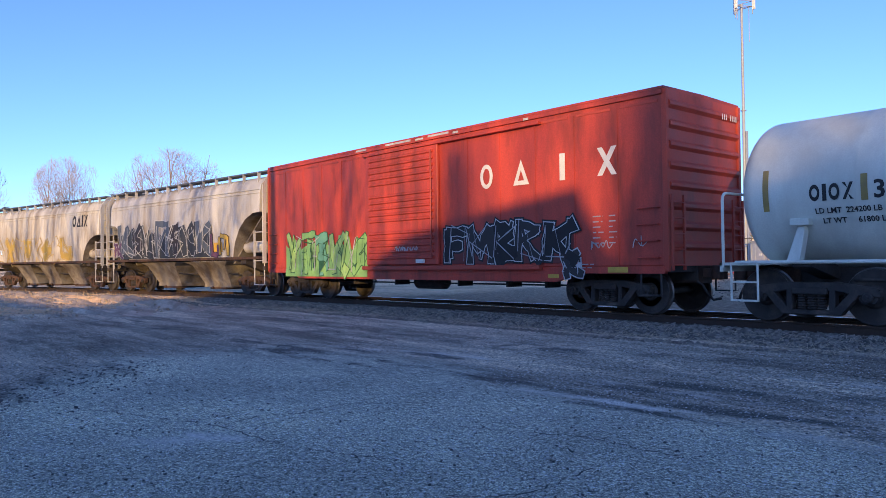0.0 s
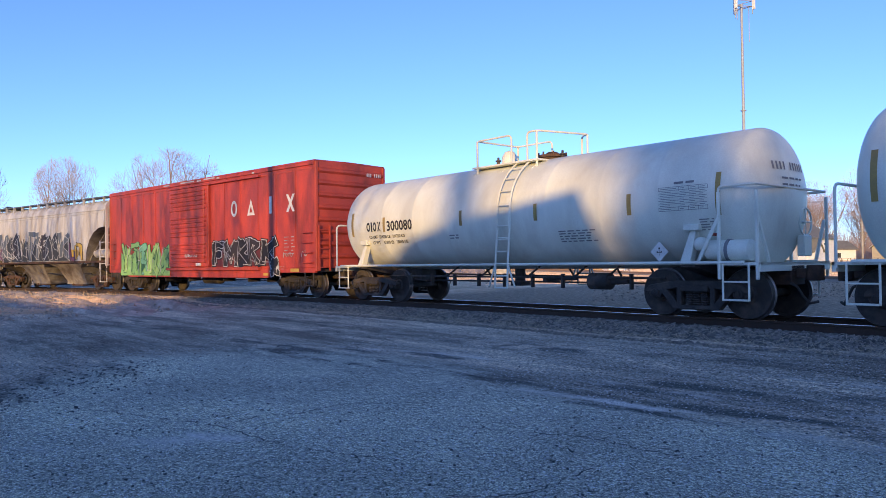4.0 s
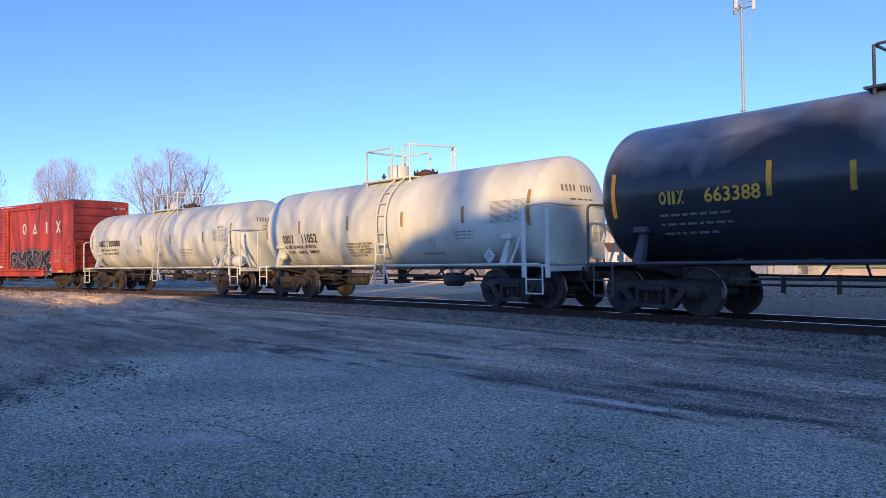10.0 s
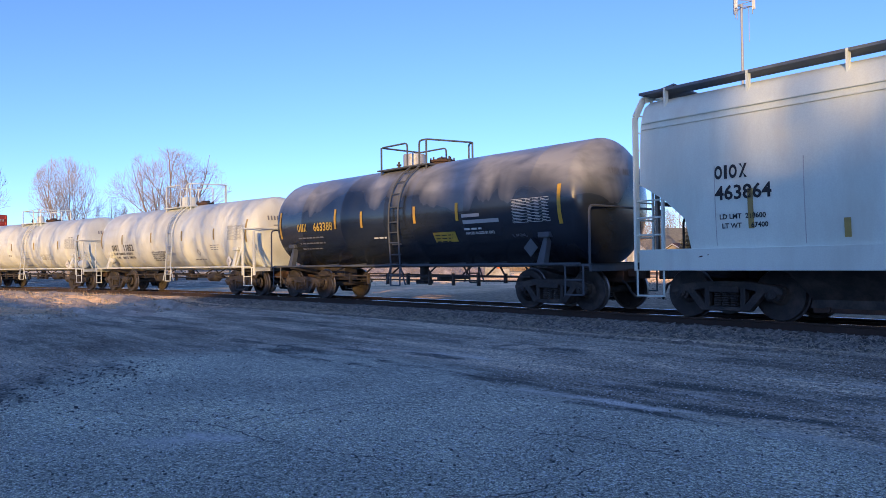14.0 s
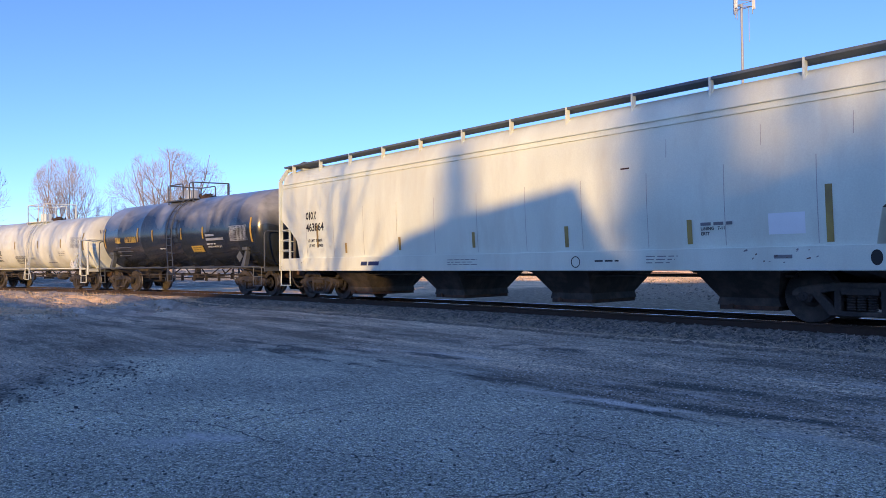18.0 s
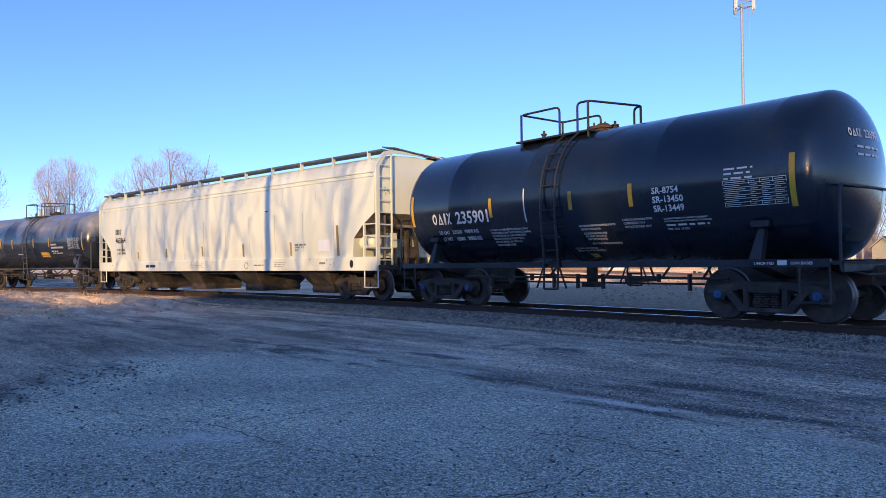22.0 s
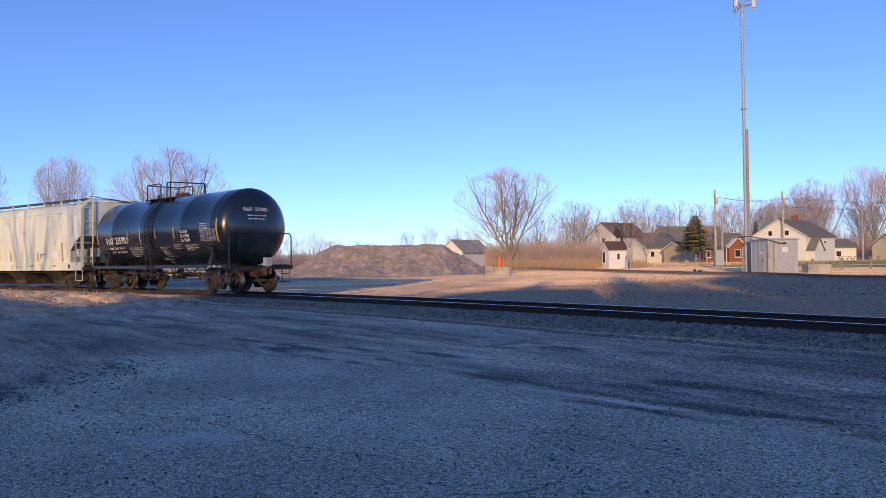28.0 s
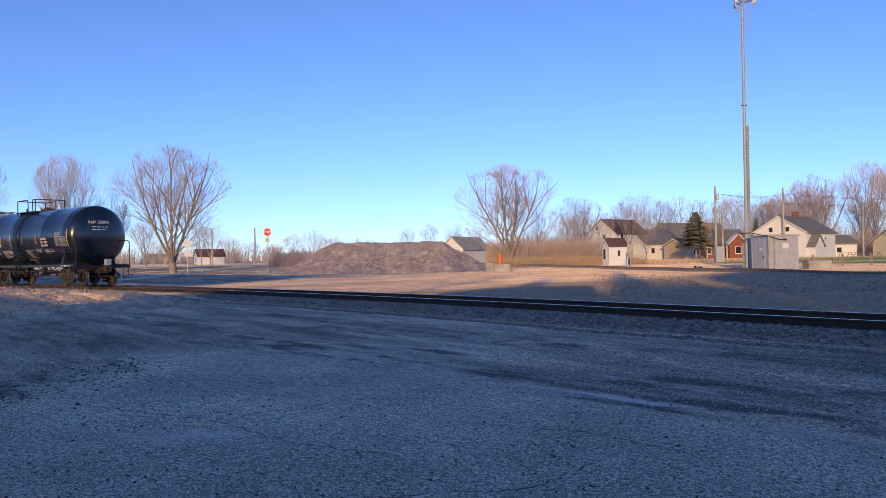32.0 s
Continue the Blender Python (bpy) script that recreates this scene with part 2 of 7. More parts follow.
PALE = (([(-6.35, 6.12), (-5.7, 6.28), (-5.1, 6.38), (-4.6, 6.3), (-4.0, 6.5)], .12, .95),
        ([(-6.2, 7.3), (-5.7, 7.5), (-4.8, 7.45), (-3.5, 7.5), (0, 7.7)], .16, .5),
        ([(-3.2, 6.42), (-2.3, 6.35), (0, 6.3)], .18, .7),
        ([(-11.5, 7.2), (-10.5, 7.55), (-9.5, 7.8), (-8, 7.9)], .18, .6),
        ([(-6.2, 2.15), (-6.5, 2.45), (-6.3, 2.7)], .15, .62), ([(-6.15, 2.66), (-5.9, 2.62), (-5.6, 2.66)], .13, .55), ([(-6.9, 1.9), (-6.5, 2.2)], .14, .4),
        ([(-7.0, 1.2), (-6.6, 1.75)], .16, .5), ([(-5.0, 8.9), (-3.5, 9.1), (0, 9.2)], .2, .35))


def worn_line(q, line, width):
    """One on the line, falling to nothing beside it."""
    best = 1e9
    for a, b in zip(line, line[1:]):
        a, b = Vector((*a, 0)), Vector((*b, 0))
        d = b - a
        k = min(1.0, max(0.0, (q - a).dot(d) / d.dot(d)))
        best = min(best, (a + d * k - q).length_squared)
    return math.exp(-best / width ** 2)


def ground_mesh():
    def spread(lo, hi, fine, n):
        k = np.linspace(-1, 1, n)
        g = np.sign(k) * (np.abs(k) * 20 + np.abs(k) ** 3 * fine + np.abs(k) ** 9 * 1500)
        return sorted(float(v) for v in g)
    xs = [v - 6.5 for v in spread(0, 0, 110, 290)]
    ys = [v + 6 for v in spread(0, 0, 110, 290)]
    me = bpy.data.meshes.new("ground")
    vs = [(x, y, ground_z(x, y)) for y in ys for x in xs]
    n = len(xs)
    fs = [(j * n + i, j * n + i + 1, (j + 1) * n + i + 1, (j + 1) * n + i) for j in range(len(ys) - 1) for i in range(n - 1)]
    me.from_pydata(vs, [], fs)
    me.polygons.foreach_set("use_smooth", [True] * len(me.polygons))
    # what the ground is made of, point by point: dirt, dry grass, green lawn
    att = me.color_attributes.new("cover", "FLOAT_COLOR", "POINT")
    wear = me.color_attributes.new("wear", "FLOAT_COLOR", "POINT")
    att = me.color_attributes["cover"]
    for i, (x, y, z) in enumerate(vs):
        s = side_of_track(x, y)
        near = math.hypot(x, y)
        bank = step(-11, -8.5, s + 1.2 * noise.noise((x * .3, y * .3, 1))) * (1 - step(-1, 0, s)) * step(23, 31, -x)
        # the broken edge of the asphalt: towards the rails, and on the side of the bend
        rim = 6.05 + .6 * step(-6.4, -7.6, x) - .3 * step(-9.5, -12, x) + .35 * noise.noise((x * .9, y * .9, 2))
        flank = -8.2 - 1.15 * min(y, 3.6) + .5 * noise.noise((x * .7, y * .7, 21))
        dirt = .85 * max(step(rim - .6, rim + .9, y), step(.9, -.9, x - flank)) * (1 - step(0, 2, s)) + .9 * step(5, 9, s + 3 * noise.noise((x * .05, y * .05, 3)))
        grass = .95 * step(1.2, 3.0, s + .8 * noise.noise((x * .2, y * .2, 7))) * step(-43, -37, x + .35 * y + 2 * noise.noise((x * .1, y * .1, 4)))
        lawn = step(72, 82, s) * step(-60, -50, x) * (1 - step(40, 60, x))
        att.data[i].color = (min(1, dirt), max(grass, bank), lawn, 1)
        # tracks that wheels have worn: pale dust beside dark mud
        pale = mud = 0.0
        if -15 < x < 4 and 0 < y < 12:
            q = Vector((x + .25 * noise.noise((x * .8, y * .8, 6)), y + .18 * noise.noise((x * .8, y * .8, 16)), 0))
            pale = sum(k * worn_line(q, line, w) for line, w, k in PALE)
            mud = sum(k * worn_line(q, line, w) for line, w, k in DARK)
        mud += .85 * step(2, 4, s) * (1 - step(-44, -39, x + .35 * y)) * (1 - step(120, 170, near))
        mud += .6 * math.exp(-((x + 19) / 5) ** 2 - ((y - 6.2) / .5) ** 2) + .5 * math.exp(-((x + 16) / 6) ** 2 - ((y - 9.2) / .4) ** 2)
        brown = step(-29, -19, x + .12 * y + 3 * noise.noise((x * .12, y * .12, 5))) * step(1.2, 3, s) * (1 - step(40, 50, s))
        pale *= max(0, .75 + .9 * noise.noise((x * 1.8, y * 2.6, 9)))
        mud *= min(1.3, max(0, .62 + 1.2 * noise.noise((x * .8, y * 3, 13)) + .7 * noise.noise((x * 2.6, y * 5, 17))))
        wear.data[i].color = (min(1, pale), min(1, mud), brown, 1)
    return me


def ground_material():
    m = bpy.data.materials.new("ground_cover")
    m.use_nodes = True
    n, l = m.node_tree.nodes, m.node_tree.links
    b = n["Principled BSDF"]
    tc = n.new("ShaderNodeTexCoord")
    att = n.new("ShaderNodeAttribute")
    att.attribute_name = "cover"
    sep = n.new("ShaderNodeSeparateColor")
    l.new(att.outputs["Color"], sep.inputs[0])

    def noise_of(scale, detail=6, rough=.6, stretch=(1, 1, 1)):
        mp = n.new("ShaderNodeMapping")
        mp.inputs["Scale"].default_value = stretch
        l.new(tc.outputs["Object"], mp.inputs[0])
        t = n.new("ShaderNodeTexNoise")
        t.inputs["Scale"].default_value, t.inputs["Detail"].default_value, t.inputs["Roughness"].default_value = scale, detail, rough
        l.new(mp.outputs[0], t.inputs[0])
        return t.outputs[0]

    def ramp(src, stops):
        r = n.new("ShaderNodeValToRGB")
        e = r.color_ramp.elements
        e[0].position, e[0].color = stops[0][0], (*stops[0][1], 1)
        e[1].position, e[1].color = stops[-1][0], (*stops[-1][1], 1)
        for p, c in stops[1:-1]:
            e.new(p).color = (*c, 1)
        l.new(src, r.inputs[0])
        return r.outputs[0]

    def mixed(fac, a, c, kind="MIX", amount=None):
        x = n.new("ShaderNodeMix")
        x.data_type, x.blend_type = "RGBA", kind
        if fac is None:
            x.inputs["Factor"].default_value = amount
        else:
            l.new(fac, x.inputs["Factor"])
        l.new(a, x.inputs[6])
        l.new(c, x.inputs[7])
        return x.outputs[2]

    def broken(fac, by, gain, lo, hi):
        """A worn streak, torn into pieces by a noise."""
        a = n.new("ShaderNodeMath")
        a.operation = "MULTIPLY_ADD"
        l.new(by, a.inputs[0])
        a.inputs[1].default_value = gain
        l.new(fac, a.inputs[2])
        r = n.new("ShaderNodeMapRange")
        r.inputs[1].default_value, r.inputs[2].default_value = lo + gain * .5, hi + gain * .5
        l.new(a.outputs[0], r.inputs[0])
        return r.outputs[0]

    def sharp(fac, by, lo=.35, hi=.65):
        """A mask whose border is broken up by a noise."""
        a = n.new("ShaderNodeMath")
        a.operation = "MULTIPLY_ADD"
        l.new(by, a.inputs[0])
        a.inputs[1].default_value = .7
        l.new(fac, a.inputs[2])
        r = n.new("ShaderNodeMapRange")
        r.inputs[1].default_value, r.inputs[2].default_value = lo + .35, hi + .35
        l.new(a.outputs[0], r.inputs[0])
        return r.outputs[0]

    grain = noise_of(22, 7, .85)
    patch = noise_of(.45, 6, .6)

    def cells(scale, lo, hi):
        """Single stones that differ in brightness."""
        v = n.new("ShaderNodeTexVoronoi")
        v.inputs["Scale"].default_value = scale
        l.new(tc.outputs["Object"], v.inputs[0])
        c = n.new("ShaderNodeSeparateColor")
        l.new(v.outputs["Color"], c.inputs[0])
        r = n.new("ShaderNodeMapRange")
        r.inputs[3].default_value, r.inputs[4].default_value = lo, hi
        l.new(c.outputs[0], r.inputs[0])
        k = n.new("ShaderNodeCombineColor")
        for i in range(3):
            l.new(r.outputs[0], k.inputs[i])
        return k.outputs[0]
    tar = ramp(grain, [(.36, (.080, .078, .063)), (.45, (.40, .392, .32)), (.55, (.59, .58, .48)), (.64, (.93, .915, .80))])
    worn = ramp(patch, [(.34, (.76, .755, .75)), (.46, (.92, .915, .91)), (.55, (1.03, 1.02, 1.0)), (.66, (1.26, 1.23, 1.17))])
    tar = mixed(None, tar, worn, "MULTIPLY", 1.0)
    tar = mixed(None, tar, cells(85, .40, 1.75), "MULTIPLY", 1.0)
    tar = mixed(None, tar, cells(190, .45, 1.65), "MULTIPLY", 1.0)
    ruts = noise_of(.7, 6, .68, (.26, 1.5, 1))
    earth = mixed(None, ramp(noise_of(20, 7, .82), [(.36, (.17, .15, .122)), (.5, (.48, .425, .345)), (.64, (.82, .73, .60))]),
                  ramp(ruts, [(.38, (.42, .41, .41)), (.46, (.68, .67, .66)), (.53, (.88, .87, .86)), (.60, (1.22, 1.19, 1.14))]), "MULTIPLY", 1.0)
    earth = mixed(None, earth, cells(45, .4, 1.75), "MULTIPLY", 1.0)
    soil = mixed(None, ramp(noise_of(3, 8, .7), [(.3, (.52, .335, .195)), (.5, (.87, .61, .38)), (.7, (.98, .75, .50))]),
                 ramp(noise_of(.2, 4), [(.35, (.7, .7, .7)), (.6, (1.1, 1.1, 1.1))]), "MULTIPLY", 1.0)
    turf = ramp(noise_of(8, 6, .7), [(.3, (.10, .15, .05)), (.7, (.20, .26, .09))])
    breaks = noise_of(1.2, 6, .65)
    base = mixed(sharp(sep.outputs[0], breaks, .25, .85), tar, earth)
    wear = n.new("ShaderNodeAttribute")
    wear.attribute_name = "wear"
    worn_at = n.new("ShaderNodeSeparateColor")
    l.new(wear.outputs["Color"], worn_at.inputs[0])
    crumbs, torn = noise_of(2.2, 8, .78, (.6, 1.9, 1)), noise_of(1.3, 8, .74, (.7, 2.2, 1))
    base = mixed(broken(worn_at.outputs[1], torn, 2.6, .20, .74), base, ramp(grain, [(.4, (.06, .058, .052)), (.6, (.22, .21, .185))]))
    base = mixed(broken(worn_at.outputs[0], crumbs, 2.4, .22, .80), base, ramp(grain, [(.38, (.58, .55, .51)), (.62, (.90, .86, .80))]))
    base = mixed(None, base, cells(95, .95, 1.36), "MULTIPLY", 1.0)
    base = mixed(sharp(sep.outputs[1], breaks), base, soil)
    base = mixed(sharp(worn_at.outputs[2], breaks), base, ramp(noise_of(6, 7, .75), [(.34, (.17, .125, .085)), (.5, (.40, .29, .19)), (.66, (.66, .50, .34))]))
    base = mixed(sharp(sep.outputs[2], breaks), base, turf)
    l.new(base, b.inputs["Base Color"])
    b.inputs["Roughness"].default_value = .92
    b.inputs["Diffuse Roughness"].default_value = 1.0
    b.inputs["Specular IOR Level"].default_value = .25
    bp = n.new("ShaderNodeBump")
    bp.inputs["Strength"].default_value, bp.inputs["Distance"].default_value = 1.0, .03
    l.new(grain, bp.inputs["Height"])
    l.new(bp.outputs[0], b.inputs["Normal"])
    return m


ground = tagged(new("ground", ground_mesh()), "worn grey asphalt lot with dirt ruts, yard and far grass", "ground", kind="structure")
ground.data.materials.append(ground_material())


# ---- railway ----
def swept(profile, u0, u1, off, du=1.0):
    """A profile of (side, height) pairs carried along the track."""
    s = Shape()
    k = int((u1 - u0) / du) + 1
    rings = []
    for i in range(k):
        u = u0 + (u1 - u0) * i / (k - 1)
        rings.append([(*track_point(u, off + a)[:2], z) for a, z in profile])
    return s.loft(rings)


U0, U1 = -105.0, 42.0
M["stone"] = surface("grey_ballast_stone", (.25, .228, .20), .9, vary=.4, scale=9, island=.95, bump=.3)
ballast = thing("ballast", "grey crushed stone ballast bed under the rails", "ballast", kind="structure",
                smooth=0, shape=swept([(-2.5, -.42), (-1.75, -.24), (-1.35, -.165), (1.35, -.165), (1.75, -.24), (2.6, -.5)], U0, U1, 0), mat=surface("dark_ballast_fines", (.12, .115, .11), .95, vary=.5, scale=6, fine=60, bump=.5))
track = thing("railway_track", "single railway track with rusty steel rails on wooden ties", "railway track")
for off in (-.7525, .7525):
    foot = [(-.075, -.172), (.075, -.172), (.075, -.160), (.012, -.148), (.012, -.045), (.036, -.036), (.036, -.002), (-.036, -.002), (-.036, -.036), (-.012, -.045), (-.012, -.148), (-.075, -.160)]
    rail = part("rail", swept(foot, U0, U1, off), M["railside"], track, "rusty steel rail with a bright running surface")
    part("running_surface", swept([(-.033, -.0015), (.033, -.0015), (.028, .0005), (-.028, .0005)], U0, U1, off), M["railtop"], rail, "bright polished rail top")


# ---- running gear, shared by all cars ----
def wheelset_shape():
    s = Shape()
    s.rod((0, -1.0, 0), (0, 1.0, 0), .075, 12)
    for d in (-1, 1):
        prof = [(-.80, .30), (-.80, .448), (-.79, .455), (-.705, .463), (-.69, .487), (-.672, .487), (-.665, .43), (-.68, .40), (-.70, .18), (-.655, .14),
                (-.64, .09), (-.86, .09), (-.85, .15), (-.80, .19), (-.755, .22), (-.75, .38), (-.785, .40), (-.80, .30)]
        s.turned([(a * d * -1 * -1 if d > 0 else a, r) for a, r in ([(-p, r) for p, r in prof] if d > 0 else prof)], "y", 36)
    return s


def frame_shape():
    """The two cast side frames and the bolster of a truck; the origin is on the rail."""
    s = Shape()
    for d in (-1, 1):
        y0, y1 = d * .93, d * 1.09
        s.prism([(-1.08, .55), (-.98, .62), (-.45, .70), (.45, .70), (.98, .62), (1.08, .55), (1.08, .47), (.72, .50), (.42, .56), (-.42, .56), (-.72, .50), (-1.08, .47)], y0, y1)
        s.prism([(-.78, .52), (-.62, .54), (-.36, .25), (-.36, .16), (-.48, .16)], y0, y1)
        s.prism([(.78, .52), (.62, .54), (.36, .25), (.36, .16), (.48, .16)], y0, y1)
        s.prism([(-.48, .16), (.48, .16), (.40, .24), (-.40, .24)], y0, y1)
        s.box(-.40, -.30, y0, y1, .22, .58)
        s.box(.30, .40, y0, y1, .22, .58)
        for x in (-.889, .889):
            s.prism([(x - .17, .60), (x + .17, .60), (x + .15, .44), (x + .10, .36), (x - .10, .36), (x - .15, .44)], d * .90, d * 1.06)
        s.box(-.28, .28, d * .85, d * 1.13, .50, .62)
    s.box(-.20, .20, -1.05, 1.05, .46, .68)
    s.turned([(.66, .30), (.76, .30), (.80, .22)], "z", 20)
    for x in (-.42, .42):
        s.rod((x, -.85, .42), (x, .85, .42), .045)
    return s


def spring_shape():
    s = Shape()
    for x in (-.16, .0, .16):
        for k in range(6):
            s.turned([(.25 + k * .042, .055), (.262 + k * .042, .075), (.278 + k * .042, .075), (.288 + k * .042, .055)], "z", 10, (x, 0, 0))
    return s


def cap_shape():
    return Shape().turned([(0, .085), (-.10, .085), (-.125, .065), (-.128, .03), (-.15, .028), (-.15, .0)], "y", 16)


WHEELSET = wheelset_shape().mesh("wheelset", M["iron"], 30)
WHEELSET.materials.append(M["tread"])
for f in WHEELSET.polygons:       # the worn rim shines
    c = f.center
    f.material_index = 1 if math.hypot(c.x, c.z) > .425 else 0
FRAME = frame_shape().mesh("truck", M["iron"], 30, .012)
FRAME_RUSTY = frame_shape().mesh("truck", M["rust"], 30, .012)
SPRING = spring_shape().mesh("spring", M["iron"], 30)
CAP = cap_shape().mesh("bearing_cap", M["iron"], 30)
CAP_BLUE = cap_shape().mesh("bearing_cap", M["blue"], 30)
WHEEL_R = .462
CARS = []      # (car, where its middle stands at the start, distance of its trucks, trucks, wheelsets)


def running_gear(car, u, centres, rusty=False, blue=False):
    """Two trucks with their wheelsets, and the row that motions() reads."""
    trucks, sets = [], []
    for x in (-centres / 2, centres / 2):
        tr = part("truck", FRAME_RUSTY if rusty else FRAME, None, car, "cast steel two-axle truck, dark with grime")
        tr.location = (x, 0, 0)
        trucks.append((tr, x))
        for a in (-.889, .889):
            w = part("wheelset", WHEELSET, None, tr, "worn steel wheels on an axle")
            w.location = (a, 0, WHEEL_R)
            sets.append((w, a))
            for d in (-1, 1):
                c = part("bearing_cap", CAP_BLUE if blue and d < 0 else CAP, None, tr)
                c.matrix_basis = pose(a, d * .99, WHEEL_R, 0, 0, 0 if d < 0 else 180)
        for d in (-1, 1):
            part("spring", SPRING, None, tr).location = (0, d * 1.01, 0)
    CARS.append((car, u, centres, trucks, sets))


def coupler_shape(x):
    """A knuckle coupler that reaches out of the end at x, with its draft housing."""
    d = 1 if x > 0 else -1
    s = Shape()
    s.box(min(x - d * .9, x), max(x - d * .9, x), -.28, .28, .62, .98)
    s.box(min(x, x + d * .22), max(x, x + d * .22), -.10, .10, .74, .92)
    s.prism([(x + d * .2, -.14), (x + d * .2, .12), (x + d * .36, .19), (x + d * .42, .13), (x + d * .33, .03), (x + d * .36, -.06), (x + d * .46, -.10), (x + d * .42, -.20), (x + d * .28, -.2)], .70, .98, "z")
    return s


def hose_shape(x):
    d = 1 if x > 0 else -1
    return Shape().tube([(x, -.32, .66), (x + d * .12, -.34, .60), (x + d * .22, -.32, .42), (x + d * .30, -.24, .30), (x + d * .40, -.12, .33)], .026, 8)


def ends(car, x_left, x_right):
    for x in (x_left, x_right):
        part("coupler", coupler_shape(x), M["rust"], car, "rusty knuckle coupler", bevel=.015)
        part("air_hose", hose_shape(x), M["iron"], car, "black rubber air hose")


# ---- lettering ----
TEXTS = {}


def letters(body, height):
    """Flat corners and faces of a line of writing, from its lower left corner."""
    if body not in TEXTS:
        cu = bpy.data.curves.new("lettering", "FONT")
        cu.body, cu.size, cu.resolution_u, cu.offset = body, 1.0, 2, .022
        ob = bpy.data.objects.new("lettering", cu)
        me = bpy.data.meshes.new_from_object(ob)
        TEXTS[body] = ([tuple(v.co[:2]) for v in me.vertices], [tuple(p.vertices) for p in me.polygons])
        bpy.data.objects.remove(ob)
        bpy.data.meshes.remove(me)
    vs, fs = TEXTS[body]
    k = height / .70
    return [(a * k, b * k) for a, b in vs], fs


def bars(widths, height, gap=.35):
    """Plain bars, one for each character; 0 stands for a blank."""
    vs, fs, x = [], [], 0.0
    for w in widths:
        if w:
            n = len(vs)
            a = x + w * height * .62
            vs += [(x, 0), (a, 0), (a, height), (x, height)]
            fs.append((n, n + 1, n + 2, n + 3))
            x += (w + gap * .5) * height
        else:
            x += .8 * height
    return vs, fs


def owner_mark(kinds, height):
    """An owner's mark as plain shapes: o a ring, a a wedge, i a pillar, x a cross."""
    vs, fs, x, k = [], [], 0.0, height
    for c in kinds:
        n = len(vs)
        if c == "o":
            w, turns = .62 * k, np.linspace(0, 2 * math.pi, 17)[:-1]
            vs += [(x + w / 2 + r * w * math.cos(a), k / 2 + r / .5 * k / 2 * math.sin(a)) for r in (.5, .27) for a in turns]
            fs += [(n + i, n + (i + 1) % 16, n + (i + 1) % 16 + 16, n + i + 16) for i in range(16)]
        elif c == "a":
            w = .7 * k
            vs += [(x, 0), (x + w, 0), (x + w / 2, k), (x + .22 * k, .14 * k), (x + w - .22 * k, .14 * k), (x + w / 2, .62 * k)]
            fs += [(n, n + 1, n + 4, n + 3), (n + 1, n + 2, n + 5, n + 4), (n + 2, n, n + 3, n + 5)]
        elif c == "i":
            w = .24 * k
            vs += [(x, 0), (x + w, 0), (x + w, k), (x, k)]
            fs.append((n, n + 1, n + 2, n + 3))
        else:
            w = .62 * k
            vs += [(x, 0), (x + .18 * k, 0), (x + w, k), (x + w - .18 * k, k), (x + w - .18 * k, 0), (x + w, 0), (x + .18 * k, k), (x, k)]
            vs += [(x + .31 * k, .36 * k), (x + .31 * k, .64 * k)]
            fs += [(n, n + 1, n + 2, n + 3), (n + 4, n + 5, n + 8), (n + 9, n + 6, n + 7)]
        x += w + .14 * k
    return vs, fs


def scrawl(length, height, seed, thick=.014):
    """A looping line of hand-drawn chalk or spray."""
    rnd = random.Random(seed)
    pts, x = [], 0.0
    while x < length:
        for k in (0, 1):
            pts.append(Vector((x + rnd.uniform(-.3, .3) * height, height * (k * rnd.uniform(.6, 1.0) + (1 - k) * rnd.uniform(0, .35)))))
            x += height * rnd.uniform(.12, .4)
    line = []
    for i in range(len(pts) - 1):
        a, b, c, d = pts[max(0, i - 1)], pts[i], pts[i + 1], pts[min(len(pts) - 1, i + 2)]
        for j in range(5):
            t = j / 5
            line.append(.5 * (2 * b + (c - a) * t + (2 * a - 5 * b + 4 * c - d) * t * t + (3 * b - a - 3 * c + d) * t ** 3))
    vs, fs = [], []
    for p, q in zip(line, line[1:]):
        d = (q - p).normalized() if (q - p).length > 1e-6 else Vector((1, 0))
        w = Vector((-d.y, d.x)) * thick / 2
        n = len(vs)
        vs += [tuple(p - w), tuple(q - w), tuple(q + w), tuple(p + w)]
        fs.append((n, n + 1, n + 2, n + 3))
    return vs, fs


def lines_of(n, length, pitch, height, ragged=.25, seed=1):
    """n lines of writing too small to read."""
    rnd = random.Random(seed)
    vs, fs = [], []
    for i in range(n):
        x, end = 0.0, length * (1 - ragged * rnd.random())
        while x < end:
            w = min(rnd.uniform(.08, .22), end - x)
            k = len(vs)
            vs += [(x, -i * pitch), (x + w, -i * pitch), (x + w, -i * pitch + height * .62), (x, -i * pitch + height * .62)]
            fs.append((k, k + 1, k + 2, k + 3))
            x += w + .05
    return vs, fs


def chart(w, h, rows, cols):
    """A table of small figures: a ruled frame with rows of bars."""
    s_v, s_f = [], []

    def rect(x0, x1, z0, z1):
        k = len(s_v)
        s_v.extend([(x0, z0), (x1, z0), (x1, z1), (x0, z1)])
        s_f.append((k, k + 1, k + 2, k + 3))
    for i in range(rows + 1):
        rect(0, w, h * i / rows - .004, h * i / rows + .004)
    for c in [0] + list(cols) + [1]:
        rect(w * c - .004, w * c + .004, 0, h)
    rnd = random.Random(4)
    for i in range(rows):
        for c0, c1 in zip([0] + list(cols), list(cols) + [1]):
            a = w * c0 + .03
            rect(a, a + (w * (c1 - c0) - .06) * rnd.uniform(.55, 1), h * (i + .42) / rows, h * (i + .58) / rows)
    return s_v, s_f


